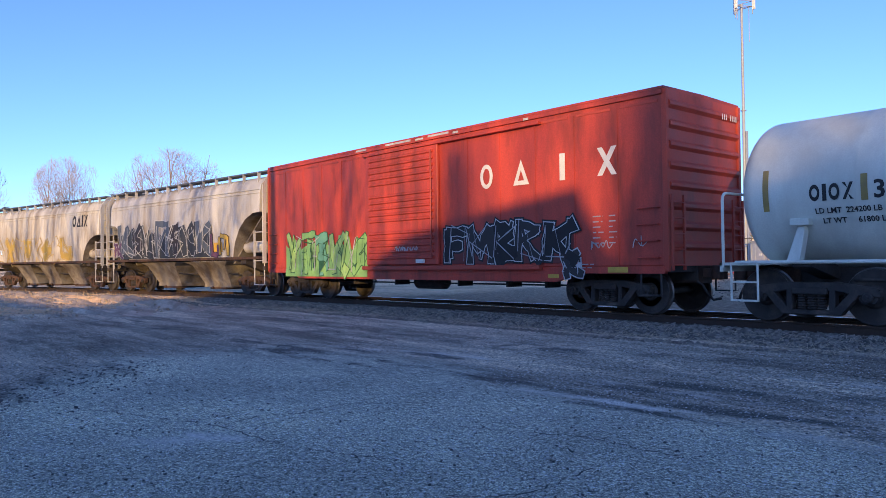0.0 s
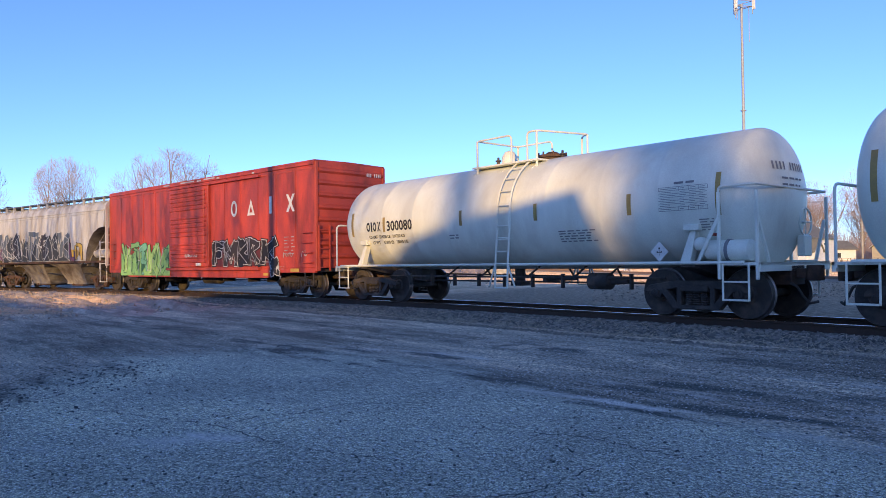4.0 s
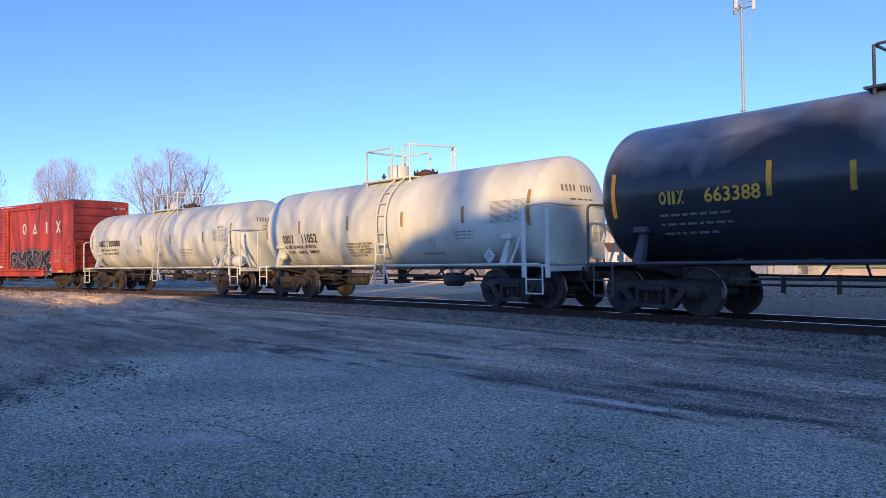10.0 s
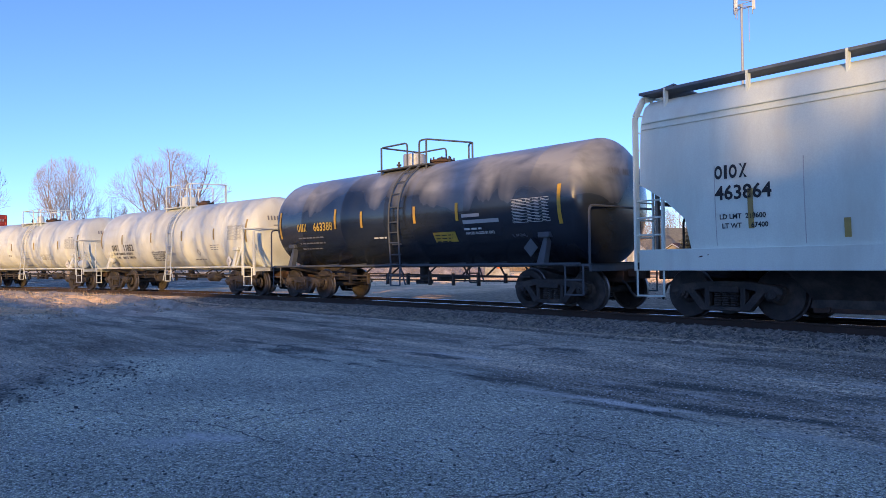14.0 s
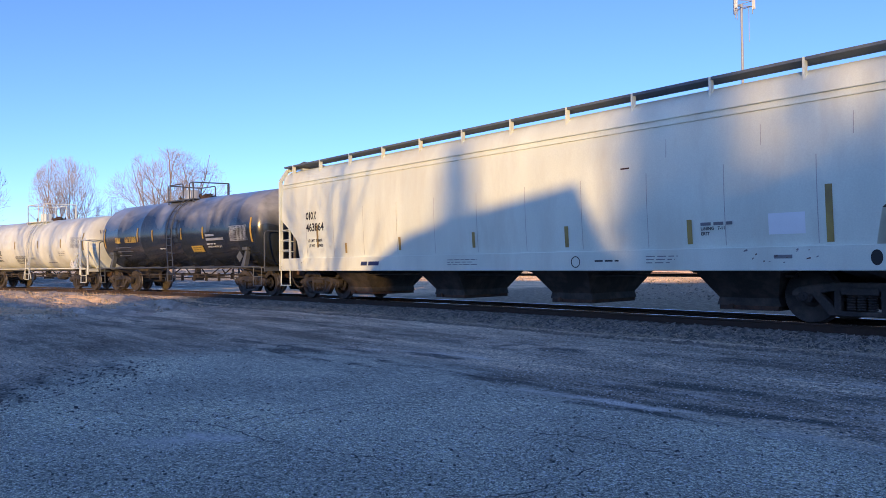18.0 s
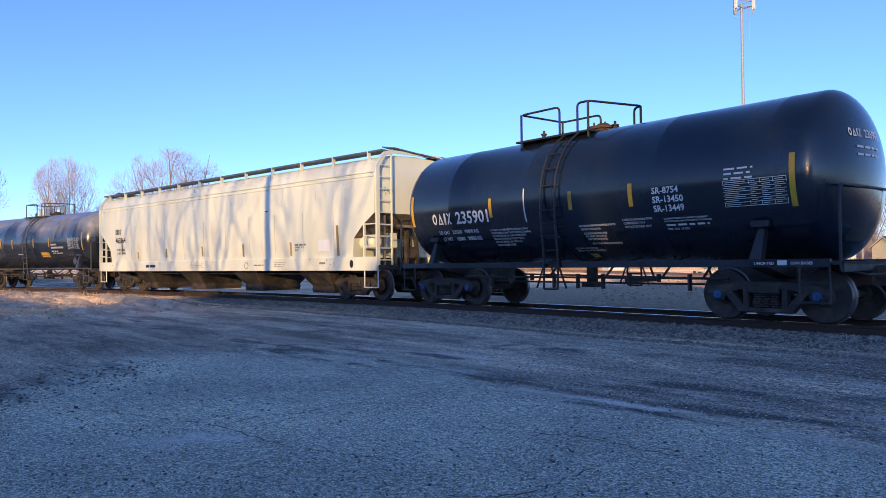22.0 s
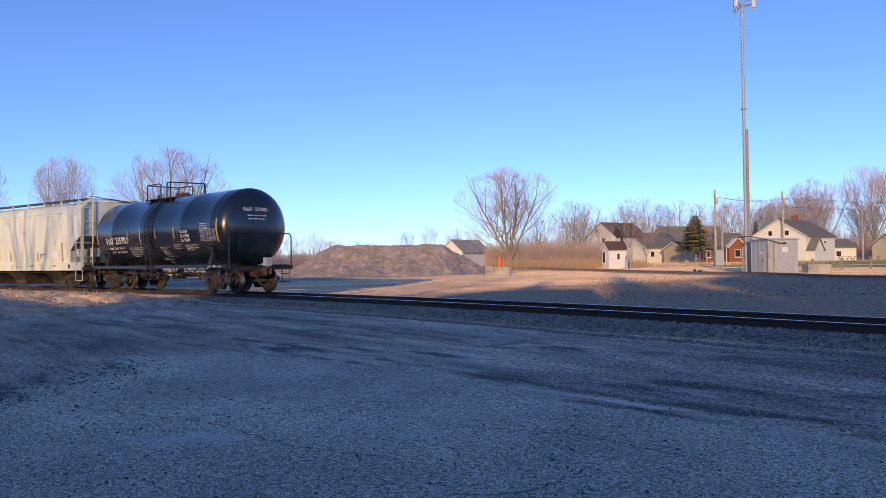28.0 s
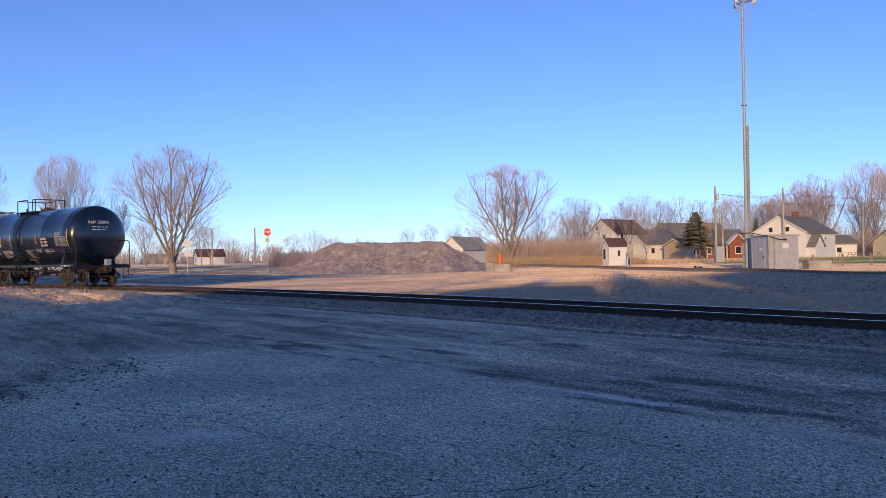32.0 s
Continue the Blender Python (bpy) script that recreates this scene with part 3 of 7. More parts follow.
def laid(flat, at, surf, shape=None):
    """Lays flat writing on a surface: surf(x, z) gives the place in the car's space."""
    s = shape or Shape()
    vs, fs = flat
    return s.add([surf(at[0] + a, at[1] + b) for a, b in vs], fs)


def strip(x0, x1, z0, z1, surf, n=8):
    """A patch of paint or tape that follows the surface, a little proud of it."""
    vs = [surf(x, z0 + (z1 - z0) * i / n) for i in range(n + 1) for x in (x0, x1)]
    return Shape().add(vs, [(2 * i, 2 * i + 1, 2 * i + 3, 2 * i + 2) for i in range(n)])


def bent(pts, r=.09, n=3):
    """Rounds the corners of a line, for bent tube rails."""
    pts = [Vector(p) for p in pts]
    out = [pts[0]]
    for a, b, c in zip(pts, pts[1:], pts[2:]):
        p, q = b + (a - b).normalized() * r, b + (c - b).normalized() * r
        for i in range(n + 1):
            k = i / n
            out.append(p * (1 - k) ** 2 + b * 2 * k * (1 - k) + q * k * k)
    return out + [pts[-1]]


# ---- tank cars ----
def tank_car(label, u, centres, half, r, zc, paint, trim, gear, seams, blue=False, rusty=False, low=1.04, box_pad=True, bonnet=None, brake=True, deck_at=0.0, rail_h=.60, globes=False, plain=False):
    car = thing("tank_car", label, "tank car", group="cars of the freight train")
    running_gear(car, u, centres, rusty, blue)
    cyl = half - r * .42
    prof = [(-half, .02)]
    for i in range(1, 15):
        a = i / 14 * math.pi / 2
        prof.append((-cyl - r * .42 * math.cos(a), r * math.sin(a)))
    for x in sorted(seams):
        prof += [(x - .035, r), (x - .018, r + .0035), (x + .018, r + .0035), (x + .035, r)]
    prof += [(-a, b) for a, b in reversed(prof[:15])]
    shell = Shape().turned(prof, "x", 72, (0, 0, zc))
    part("tank_shell", shell, paint, car, smooth=40)
    e = half + .05                               # where the underframe ends
    for k in (-1, 1):
        part("stub_sill", Shape().box(*sorted((k * e, k * (centres / 2 - 1.35))), -.26, .26, .62, low - .06), gear, car, "dark steel stub sill under the tank's end", bevel=.01)
    for x in (-centres / 2, centres / 2):
        b = Shape()
        b.prism([(-1.38, low - .08), (-.35, low - .30), (.35, low - .30), (1.38, low - .08), (1.38, low + .02), (-1.38, low + .02)], x - .16, x + .16, "x")
        part("bolster", b, gear, car, bevel=.01)
        for d in (-1, 1):
            g, bx = Shape(), x - (.03 if x > 0 else .12)
            yt = math.sqrt(max(.01, r * r - (zc - low - .62) ** 2)) + .01
            lean = -.08
            foot = [(bx - .11, d * 1.24, low), (bx + .11, d * 1.24, low), (bx + .11, d * 1.42, low), (bx - .11, d * 1.42, low)]
            neck = [(bx - .06 - lean, d * (yt - .12), low + .60), (bx + .06 - lean, d * (yt - .12), low + .60), (bx + .06 - lean, d * (yt + .05), low + .60), (bx - .06 - lean, d * (yt + .05), low + .60)]
            g.loft([foot, neck])
            g.box(bx - lean - .16, bx - lean + .16, *sorted((d * (yt - .10), d * (yt + .13))), low + .60, low + .72)
            part("saddle_bracket", g, trim, car, bevel=.012)
            if globes and (x > 0) == (globes == "far"):
                part("air_globe", Shape().turned([(low + .20 + .14 * (1 - math.cos(a)), .14 * math.sin(a) + .001) for a in np.linspace(0, math.pi, 9)], "z", 14, (bx + .24, d * 1.24, 0)), trim, car, "small white round air vessel")
    for d in (-1, 1):
        y = d * 1.42
        s = Shape().rod((-e + .3, y, low), (e - .3, y, low), .032, 10)
        part("side_rail", s, trim, car, "thin pipe along the foot of the tank")
        for x in np.linspace(-centres / 2 + 1.7, centres / 2 - 1.7, 6):
            part("rail_bracket", Shape().beam((x, d * .7, zc - r + .12), (x, y, low), .03, .05), trim, car)
        # ladder at mid-length, up the side to the platform
        l = Shape()
        for x in (deck_at + .05, deck_at + .45):
            pts = [(x, d * 1.52, .50), (x, d * 1.50, low), (x, d * (r + .10), zc - .4)]
            pts += [(x, d * (r + .09) * math.cos(a), zc + (r + .09) * math.sin(a)) for a in np.linspace(.05, 1.15, 9)]
            l.tube(pts, .024, 8)
        for a in np.linspace(.12, 1.1, 5):
            c = (d * (r + .09) * math.cos(a), zc + (r + .09) * math.sin(a))
            l.rod((deck_at + .05, *c), (deck_at + .45, *c), .018, 6)
        for i in range(3):
            z = low + .62 + .28 * i
            if z < zc - .1:
                l.rod((deck_at + .05, d * (r + .10), z), (deck_at + .45, d * (r + .10), z), .018, 6)
        for i in range(5):
            z = .50 + .28 * i
            l.rod((deck_at + .05, d * (1.52 if z < low else 1.5 - .1 * (z - low)), z), (deck_at + .45, d * (1.52 if z < low else 1.5 - .1 * (z - low)), z), .02, 8)
        l.beam((deck_at + .05, d * 1.5, low), (deck_at - .17, d * 1.5, .52), .03, .03)
        l.beam((deck_at + .45, d * 1.5, low), (deck_at + .67, d * 1.5, .52), .03, .03)
        part("ladder", l, trim, car)
    top = zc + r
    # platform, and rails of bent tube round the fittings with a gap for each ladder
    o = deck_at
    pl = Shape()
    for d in (-1, 1):
        pl.box(o - 1.45, o + .8, *sorted((d * .40, d * .80)), top - .10, top - .06)
        for x in (-1.4, -.4, .6):
            pl.beam((o + x, d * .45, top - .10), (o + x, d * .80, top - .28), .05, .06)
    part("platform", pl, trim, car, "steel grating platform round the fittings")
    hi, y = top + rail_h, .75
    part("guard_rail", Shape().tube(bent([(o - .1, -y, top - .1), (o - .1, -y, hi), (o - 1.3, -y, hi), (o - 1.3, y, hi), (o - .1, y, hi), (o - .1, y, top - .1)], .12), .026, 8), trim, car)
    part("guard_rail", Shape().tube(bent([(o + .42, -y, top - .1), (o + .42, -y, hi), (o + .74, -y, hi), (o + 1.12, y * .9, hi), (o + .86, y, hi), (o + .86, y, top - .1)], .10), .026, 8), trim, car)
    for a, b in ((-1.3, -y), (-1.3, y), (.72, -y), (1.1, y * .88)):
        part("rail_post", Shape().rod((o + a, b, top - .3), (o + a, b, hi), .028, 8), trim, car)
    if bonnet:
        h = Shape().turned([(top - .12, .36), (top - .02, .38), (top + .02, .40), (top + .03, .33), (top + .38, .33), (top + .40, .31), (top + .42, .0)], "z", 28, (deck_at - .68, 0, 0))
        part("fittings_housing", h, bonnet, car, "round steel housing over the valves")
    v = Shape().turned([(top - .1, .30), (top + .02, .30), (top + .03, .36), (top + .09, .36), (top + .11, .2), (top + .17, .12), (top + .19, .0)], "z", 24, (deck_at + .55, 0, 0))
    for k in range(8):
        a = k * math.pi / 4
        v.rod((deck_at + .55 + .33 * math.cos(a), .33 * math.sin(a), top + .02), (deck_at + .55 + .33 * math.cos(a), .33 * math.sin(a), top + .16), .022, 6)
    part("manway_cover", v, M["rust"], car, "rusty bolted manway cover")
    for a, b in ((-1.05, .42), (-.85, -.45), (.95, -.1)):
        part("vent_fitting", Shape().turned([(top - .08, .045), (top + .05, .045), (top + .06, .075), (top + .09, .075), (top + .10, .03), (top + .16, .03), (top + .17, 0)], "z", 10, (deck_at + a, b, 0)), gear, car)
    # gear under the middle
    g = Shape()
    g.rod((-.28, 0, zc - r + .05), (-.28, 0, .55), .13, 14)
    g.box(-.45, -.1, -.18, .18, .50, .62)
    part("bottom_outlet", g, gear, car)
    if globes == "near":
        part("air_reservoir", Shape().turned([(-2.05, .0), (-2.03, .13), (-1.96, .18), (-1.30, .18), (-1.23, .13), (-1.2, .0)], "x", 20, (0, -.62, .62)), gear, car)
    if globes:
        part("brake_cylinder", Shape().turned([(2.55, .0), (2.55, .18), (3.05, .18), (3.1, .08), (3.5, .05), (3.5, .0)], "x", 18, (0, -.75, .66)), gear, car)
    p = Shape()
    p.rod((-centres / 2 + .6, -.5, .62), (centres / 2 - .6, -.5, .62), .022, 6)
    p.rod((-centres / 2 + .6, -.85, .74), (centres / 2 - .8, -.85, .74), .026, 6)
    for x in np.linspace(-centres / 2 + 1.6, centres / 2 - 1.6, 9):
        p.box(x - .02, x + .02, -.90, -.80, .50 + .08 * ((int(x * 10)) % 3), .82)
    p.beam((1.3, -.9, .70), (1.3, .3, .70), .05, .12)
    p.rod((-centres / 2 + 1.2, .55, .78), (centres / 2 - 1.2, .55, .70), .022, 6)
    for x in (-2.2, -.9, .7, 2.1, 3.0):
        p.beam((x, -.8, .74), (x + .05, -.35, zc - r + .10), .03, .04)
        p.beam((x + .3, .55, .74), (x + .3, .3, zc - r + .10), .03, .04)
    part("brake_rigging", p, gear, car, "rods, pipes and hangers under the tank")
    # ends: deck, posts, hoop rails and steps
    for k in (-1, 1):
        x = k * e
        deck = Shape().box(min(x, x - k * .75), max(x, x - k * .75), -1.42, 1.42, low - .05, low)
        deck.box(min(x, x - k * .06), max(x, x - k * .06), -1.42, 1.42, low - .16, low)
        part("end_platform", deck, trim, car)
        heavy = k > 0 and not plain
        rim = low + (1.36 if heavy else 1.24)
        xe, post = x - k * .06, .055 if globes == "near" else .026
        if heavy:
            part("hand_rail", Shape().tube(bent([(xe - .70, -1.42, low), (xe - .70, -1.42, rim), (xe, -1.42, rim), (xe, 1.42, rim), (xe - .70, 1.42, rim), (xe - .70, 1.42, low)], .08), .024, 8), trim, car)
        else:
            part("hand_rail", Shape().tube(bent([(xe, -1.40, low - .1), (xe, -1.40, rim), (xe, 1.40, rim), (xe, 1.40, low - .1)], .14), .026, 8), trim, car, "bent tube rail across the end")
        for d in (-1, 1):
            y = d * 1.42
            if heavy:
                for q in (xe, xe - .70):
                    part("corner_post", Shape().box(q - post, q + post, y - .03, y + .03, low - .3, rim - .10), trim, car, "flat upright steel post", bevel=.008)
                part("brace", Shape().beam((xe - .72, y, low + .78), (xe - 1.12, y, low), .035, .06), trim, car)
                part("brace", Shape().beam((xe - .02, d * 1.36, low + .80), (xe - .02, d * .95, low), .05, .05), trim, car)
            st = Shape()
            for a in (x - k * .70, x - k * .22):
                st.rod((a, y, low), (a, y, .38), .02, 6)
            st.beam((x - k * .70, y, .38), (x - k * .22, y, .38), .09, .03)
            st.beam((x - k * .70, y, .70), (x - k * .22, y, .70), .06, .025)
            part("step", st, trim, car)
    if brake:
        bw = Shape()
        ring = [(half - r * .12 + .12, .55 + .26 * math.cos(a), low + .75 + .26 * math.sin(a)) for a in np.linspace(0, 2 * math.pi, 21)]
        bw.tube(ring, .018, 6)
        for a in range(4):
            bw.rod((ring[0][0], .55, low + .75), (ring[0][0], .55 + .26 * math.cos(a * 1.57), low + .75 + .26 * math.sin(a * 1.57)), .013, 5)
        bw.rod((ring[0][0] - .2, .55, low + .75), (ring[0][0], .55, low + .75), .03, 8)
        part("brake_wheel", bw, trim, car)
        part("brake_housing", Shape().box(half - r * .1, half - r * .1 + .14, .38, .72, low + .1, low + .5), trim, car, bevel=.02)
    ends(car, -e, e)

    def side(x, z, out=.010):
        return (x, -(math.sqrt(max(.01, (r + out) ** 2 - (z - zc) ** 2))), z)

    def head(y, z, out=.012):
        q = min(.98, math.hypot(y, z - zc) / r)
        return (cyl + r * .42 * math.sqrt(1 - q * q) + out, y, z)
    return car, side, head


def tape(car, side, rows, mat="yellow"):
    for x, z0, z1 in rows:
        part("reflective_strip", strip(x - .05, x + .05, z0, z1, side), M[mat], car, "yellow reflective strip")


def diamond(car, side, x, z, s=.20, face="chalk"):
    flat = side(x, z + s, .04)[1]
    d = Shape().prism([(x, z - s), (x + s, z), (x, z + s), (x - s, z)], flat - .012, flat)
    pl = part("hazard_placard", d, M[face], car, "grey diamond placard holder" if face == "dull_plate" else "white diamond placard")
    if face == "dull_plate":
        return
    k = s * .82
    v, f = [], []
    for a, b, c, e in ((-.02, .02, -.5, .6), (-.22, .22, -.1, -.02), (-.1, .1, .3, .5), (.22, .34, -.12, .12), (-.34, -.22, -.12, .12)):
        n = len(v)
        v += [(a * k, c * k), (b * k, c * k), (b * k, e * k), (a * k, e * k)]
        f.append((n, n + 1, n + 2, n + 3))
    part("placard_mark", laid((v, f), (x, z), lambda a, b: (a, flat - .016, b)), M["ink"], pl)


CH = [.55] * 4 + [0] + [.55] * 6
car, side, head = tank_car("white painted tank car under a thin sooty film", -.45, 10.5, 6.62, 1.33, 2.25, M["white"], M["white"], M["iron"],
                           (-4.4, -3.0, -1.6, 1.7, 3.2, 4.6), globes="far", deck_at=.29)
tape(car, side, [(-5.85, 1.9, 2.6), (-4.28, 1.99, 2.40), (-1.05, 2.02, 2.40), (1.45, 2.02, 2.40), (3.95, 2.0, 2.42), (5.85, 1.9, 2.68)], "strap")
part("owner_mark", laid(owner_mark("oiox", .27), (-5.12, 2.02), side), M["ink"], car, "black owner's mark in plain shapes")
part("car_number", laid(letters("300080", .27), (-4.16, 2.02), side), M["ink"], car, "black car number")
part("lettering", laid(letters("LD LMT  224200 LB   101750 KG", .085), (-5.05, 1.82), side), M["ink"], car, "black load limit figures")
part("lettering", laid(letters("LT WT     61800 LB    28050 KG", .085), (-4.95, 1.66), side), M["ink"], car, "black light weight figures")
part("lettering", laid(lines_of(5, 1.05, .055, .038), (2.05, 1.74), side), M["faint"], car, "small black caution notes")
part("lettering", laid(lines_of(2, .35, .07, .045), (-1.55, 1.78), side), M["faint"], car, "small black notes")
part("lettering", laid(lines_of(5, .30, .048, .03), (5.45, 1.83), side), M["faint"], car, "small black notes")
part("lettering", laid(lines_of(1, .42, .1, .07, 0), (4.95, 2.53), side), M["faint"], car)
part("data_panel", laid(chart(1.02, .45, 7, (.42, .62, .82)), (4.63, 2.03), side), M["faint"], car, "black ruled table of test dates")
part("paint_patch", strip(5.62, 5.80, 1.53, 1.58, side, 1), M["red_end"], car, "small dark red patch")
part("dome", Shape().turned([(3.50, .20), (3.66, .21), (3.82, .19), (3.93, .12), (3.97, .0)], "z", 20, (-.6, 0, 0)), M["white"], car, "small rounded white dome over a valve")
part("end_number", laid(bars(CH, .15), (-.62, 2.72), head), M["faint"], car)
part("end_number", laid(lines_of(2, .8, .12, .06), (-.40, 2.55), head), M["faint"], car)
diamond(car, side, 4.5, 1.26)
part("air_reservoir", Shape().turned([(5.53, 0), (5.55, .12), (5.61, .19), (6.40, .19), (6.46, .12), (6.48, 0)], "x", 20, (0, -1.20, 1.26)), M["white"], car, "white air reservoir lying on the frame")
part("reservoir_band", Shape().turned([(5.98, .196), (5.98, .204), (6.04, .204), (6.04, .196)], "x", 20, (0, -1.20, 1.26)), M["faint"], car)

car, side, head = tank_car("white painted tank car with black lettering and faint grime", 14.0, 10.3, 6.52, 1.36, 2.27, M["white"], M["white"], M["iron"],
                           (-4.3, -2.6, -1.2, 1.2, 2.8, 4.3), bonnet=M["white"], rail_h=.84, globes="near", deck_at=.30)
tape(car, side, [(-5.95, 1.95, 2.75), (-3.86, 2.09, 2.51), (-1.19, 2.1, 2.52), (1.36, 2.1, 2.5), (3.75, 2.08, 2.5), (5.9, 1.93, 2.76)], "strap")
part("owner_mark", laid(owner_mark("oiox", .27), (-4.95, 1.80), side), M["ink"], car, "black owner's mark in plain shapes")
part("car_number", laid(letters("11052", .27), (-3.85, 1.80), side), M["ink"], car, "black car number")
part("lettering", laid(letters("LD LMT  223400 LB   101300 KG", .095), (-4.95, 1.63), side), M["ink"], car, "black load limit figures")
part("lettering", laid(letters("LT WT     62600 LB    28400 KG", .095), (-4.85, 1.46), side), M["ink"], car, "black light weight figures")
for i, row in enumerate(("CAUTION: DO NOT USE STEAM,", "BOILING WATER OR SHARP", "OBJECTS TO CLEAN INTERIOR", "ENTER CAR WITH RUBBER", "SOLED SHOES ONLY")):
    part("lettering", laid(letters(row, .062), (-1.42, 1.66 - .085 * i), side), M["ink"], car, "black caution notice")
part("data_panel", laid(chart(1.15, .5, 9, (.5, .68, .84)), (4.68, 2.05), side), M["faint"], car, "black ruled table of test dates")
part("lettering", laid(lines_of(1, .9, .1, .05), (1.9, 1.34), side), M["faint"], car)
part("lettering", laid(lines_of(3, .7, .08, .04), (3.4, 1.86), side), M["faint"], car)
ring = [(.12 * math.cos(a), .12 * math.sin(a)) for a in np.linspace(0, 2 * math.pi, 25)[:-1]] + [(.10 * math.cos(a), .10 * math.sin(a)) for a in np.linspace(0, 2 * math.pi, 25)[:-1]]
RING = (ring, [(i, (i + 1) % 24, (i + 1) % 24 + 24, i + 24) for i in range(24)])
DIAMOND = ([(.13 * math.cos(a) * k, .13 * math.sin(a) * k) for k in (1, .86) for a in np.linspace(0, 2 * math.pi, 5)[:-1]], [(i, (i + 1) % 4, (i + 1) % 4 + 4, i + 4) for i in range(4)])
part("diamond_mark", laid(DIAMOND, (2.42, 1.62), side), M["faint"], car, "thin dark diamond outline")
part("end_number", laid(bars(CH[:9], .16), (-.75, 2.72), head), M["faint"], car)
part("end_number", laid(lines_of(2, .9, .13, .06), (-.55, 2.52), head), M["faint"], car)
diamond(car, side, 4.46, 1.26)

car, side, head = tank_car("dull black tank car, yellow lettering, dusty film painted lighter as lit top", 28.4, 10.65, 6.66, 1.47, 2.44, M["black"], M["dusty_rail"], M["iron"],
                           (-4.6, -2.4, -.3, .9, 2.9, 5.0), bonnet=M["galv"], plain=True, brake=False)
tape(car, side, [(-5.92, 1.95, 2.83), (-2.70, 2.16, 2.76), (-1.36, 2.14, 2.61), (1.02, 2.15, 2.6), (2.66, 2.14, 2.59), (5.9, 1.92, 2.79)])
part("owner_mark", laid(owner_mark("oiix", .25), (-4.86, 2.14), side), M["gold"], car, "yellow owner's mark in plain shapes")
part("car_number", laid(letters("663388", .25), (-3.92, 2.14), side), M["gold"], car, "yellow car number")
part("lettering", laid(lines_of(3, 1.5, .17, .07), (-4.9, 1.92), side), M["faint"], car, "small faded load figures")
part("data_panel", laid(chart(1.1, .53, 8, (.4, .6, .8)), (4.51, 2.0), side), M["chalk"], car, "white ruled table of test dates")
part("yellow_plate", strip(1.65, 2.5, 1.63, 1.88, side, 3), M["gold"], car, "yellow warning plate")
part("plate_writing", laid(lines_of(3, .7, .08, .04), (1.72, 1.79), lambda a, b: side(a, b, .016)), M["ink"], car)
part("lettering", laid(lines_of(1, .6, .1, .07, 0), (2.85, 1.90), side), M["chalk"], car)
part("lettering", laid(letters("APPLIED 04-2025 BY (DC)", .062), (2.87, 1.79), side), M["chalk"], car, "white lining note")
part("paint_patch", strip(2.83, 3.45, 2.21, 2.29, side, 2), M["galv"], car, "pale painted-out line")
part("paint_patch", strip(2.85, 4.07, 2.05, 2.14, side, 2), M["galv"], car, "pale painted-out line")
part("lettering", laid(lines_of(1, .6, .12, .07), (-.9, 1.80), side), M["chalk"], car)
part("chalk_scrawl", laid(scrawl(.42, .11, 6, .010), (4.4, 1.66), side), M["faint"], car, "faint chalk scrawl")
part("end_number", laid(bars(CH[:8], .13), (-.55, 3.02), head), M["faint"], car)
diamond(car, side, 4.92, 1.42, .21, "dull_plate")

car, side, head = tank_car("clean black tank car with white lettering, last of the train", 62.55, 8.7, 5.75, 1.50, 2.55, M["black2"], M["railgrey"], M["iron"],
                           (-3.6, -.95, -.15, 2.4, 4.6), blue=True, deck_at=-.45, rail_h=.57, plain=True, brake=False)
tape(car, side, [(-5.09, 2.06, 2.86), (-2.10, 2.16, 2.61), (.34, 2.19, 2.58), (1.87, 2.16, 2.61), (5.05, 1.96, 2.84)])
part("jacket_band", Shape().turned([(-.95, 1.508), (-.94, 1.53), (-.16, 1.53), (-.15, 1.508)], "x", 64, (0, 0, 2.55)), M["black2"], car)
part("reflective_strip", strip(-1.02, -.98, 2.0, 2.75, side), M["chalk"], car, "narrow white strip")
part("owner_mark", laid(owner_mark("oaix", .28), (-4.28, 2.07), side), M["chalk"], car, "white owner's mark in plain shapes")
part("car_number", laid(letters("235901", .29), (-3.38, 2.07), side), M["chalk"], car, "white car number")
part("lettering", laid(letters("LD LMT   220200   99890 KG", .085), (-4.15, 1.83), side), M["chalk"], car, "white load limit figures")
part("lettering", laid(letters("LT WT     65800   29850 KG", .085), (-4.10, 1.66), side), M["chalk"], car, "white light weight figures")
for i, row in enumerate(("CONSULT OWNER BEFORE REPAIRING TANK", "SHARP OBJECTS MUST NOT CONTACT LINING", "DO NOT STEAM OR CLEAN TANK WITH", "BOILING WATER OR CAUSTIC SODA", "DO NOT ENTER CAR WITHOUT", "CLEAN RUBBER SHOES")):
    part("lettering", laid(letters(row, .042), (-2.25, 1.84 - .07 * i), side), M["chalk"], car, "white caution notice")
for i, row in enumerate(("SR-8754", "SR-13450", "SR-13449")):
    part("lettering", laid(letters(row, .12), (2.36, 2.36 - .17 * i), side), M["chalk"], car, "white stencilled code")
part("data_panel", laid(chart(1.12, .45, 7, (.42, .6, .8)), (3.83, 2.02), side), M["chalk"], car, "white ruled table of test dates")
part("lettering", laid(lines_of(3, .55, .085, .05), (3.85, 2.66), side), M["chalk"], car)
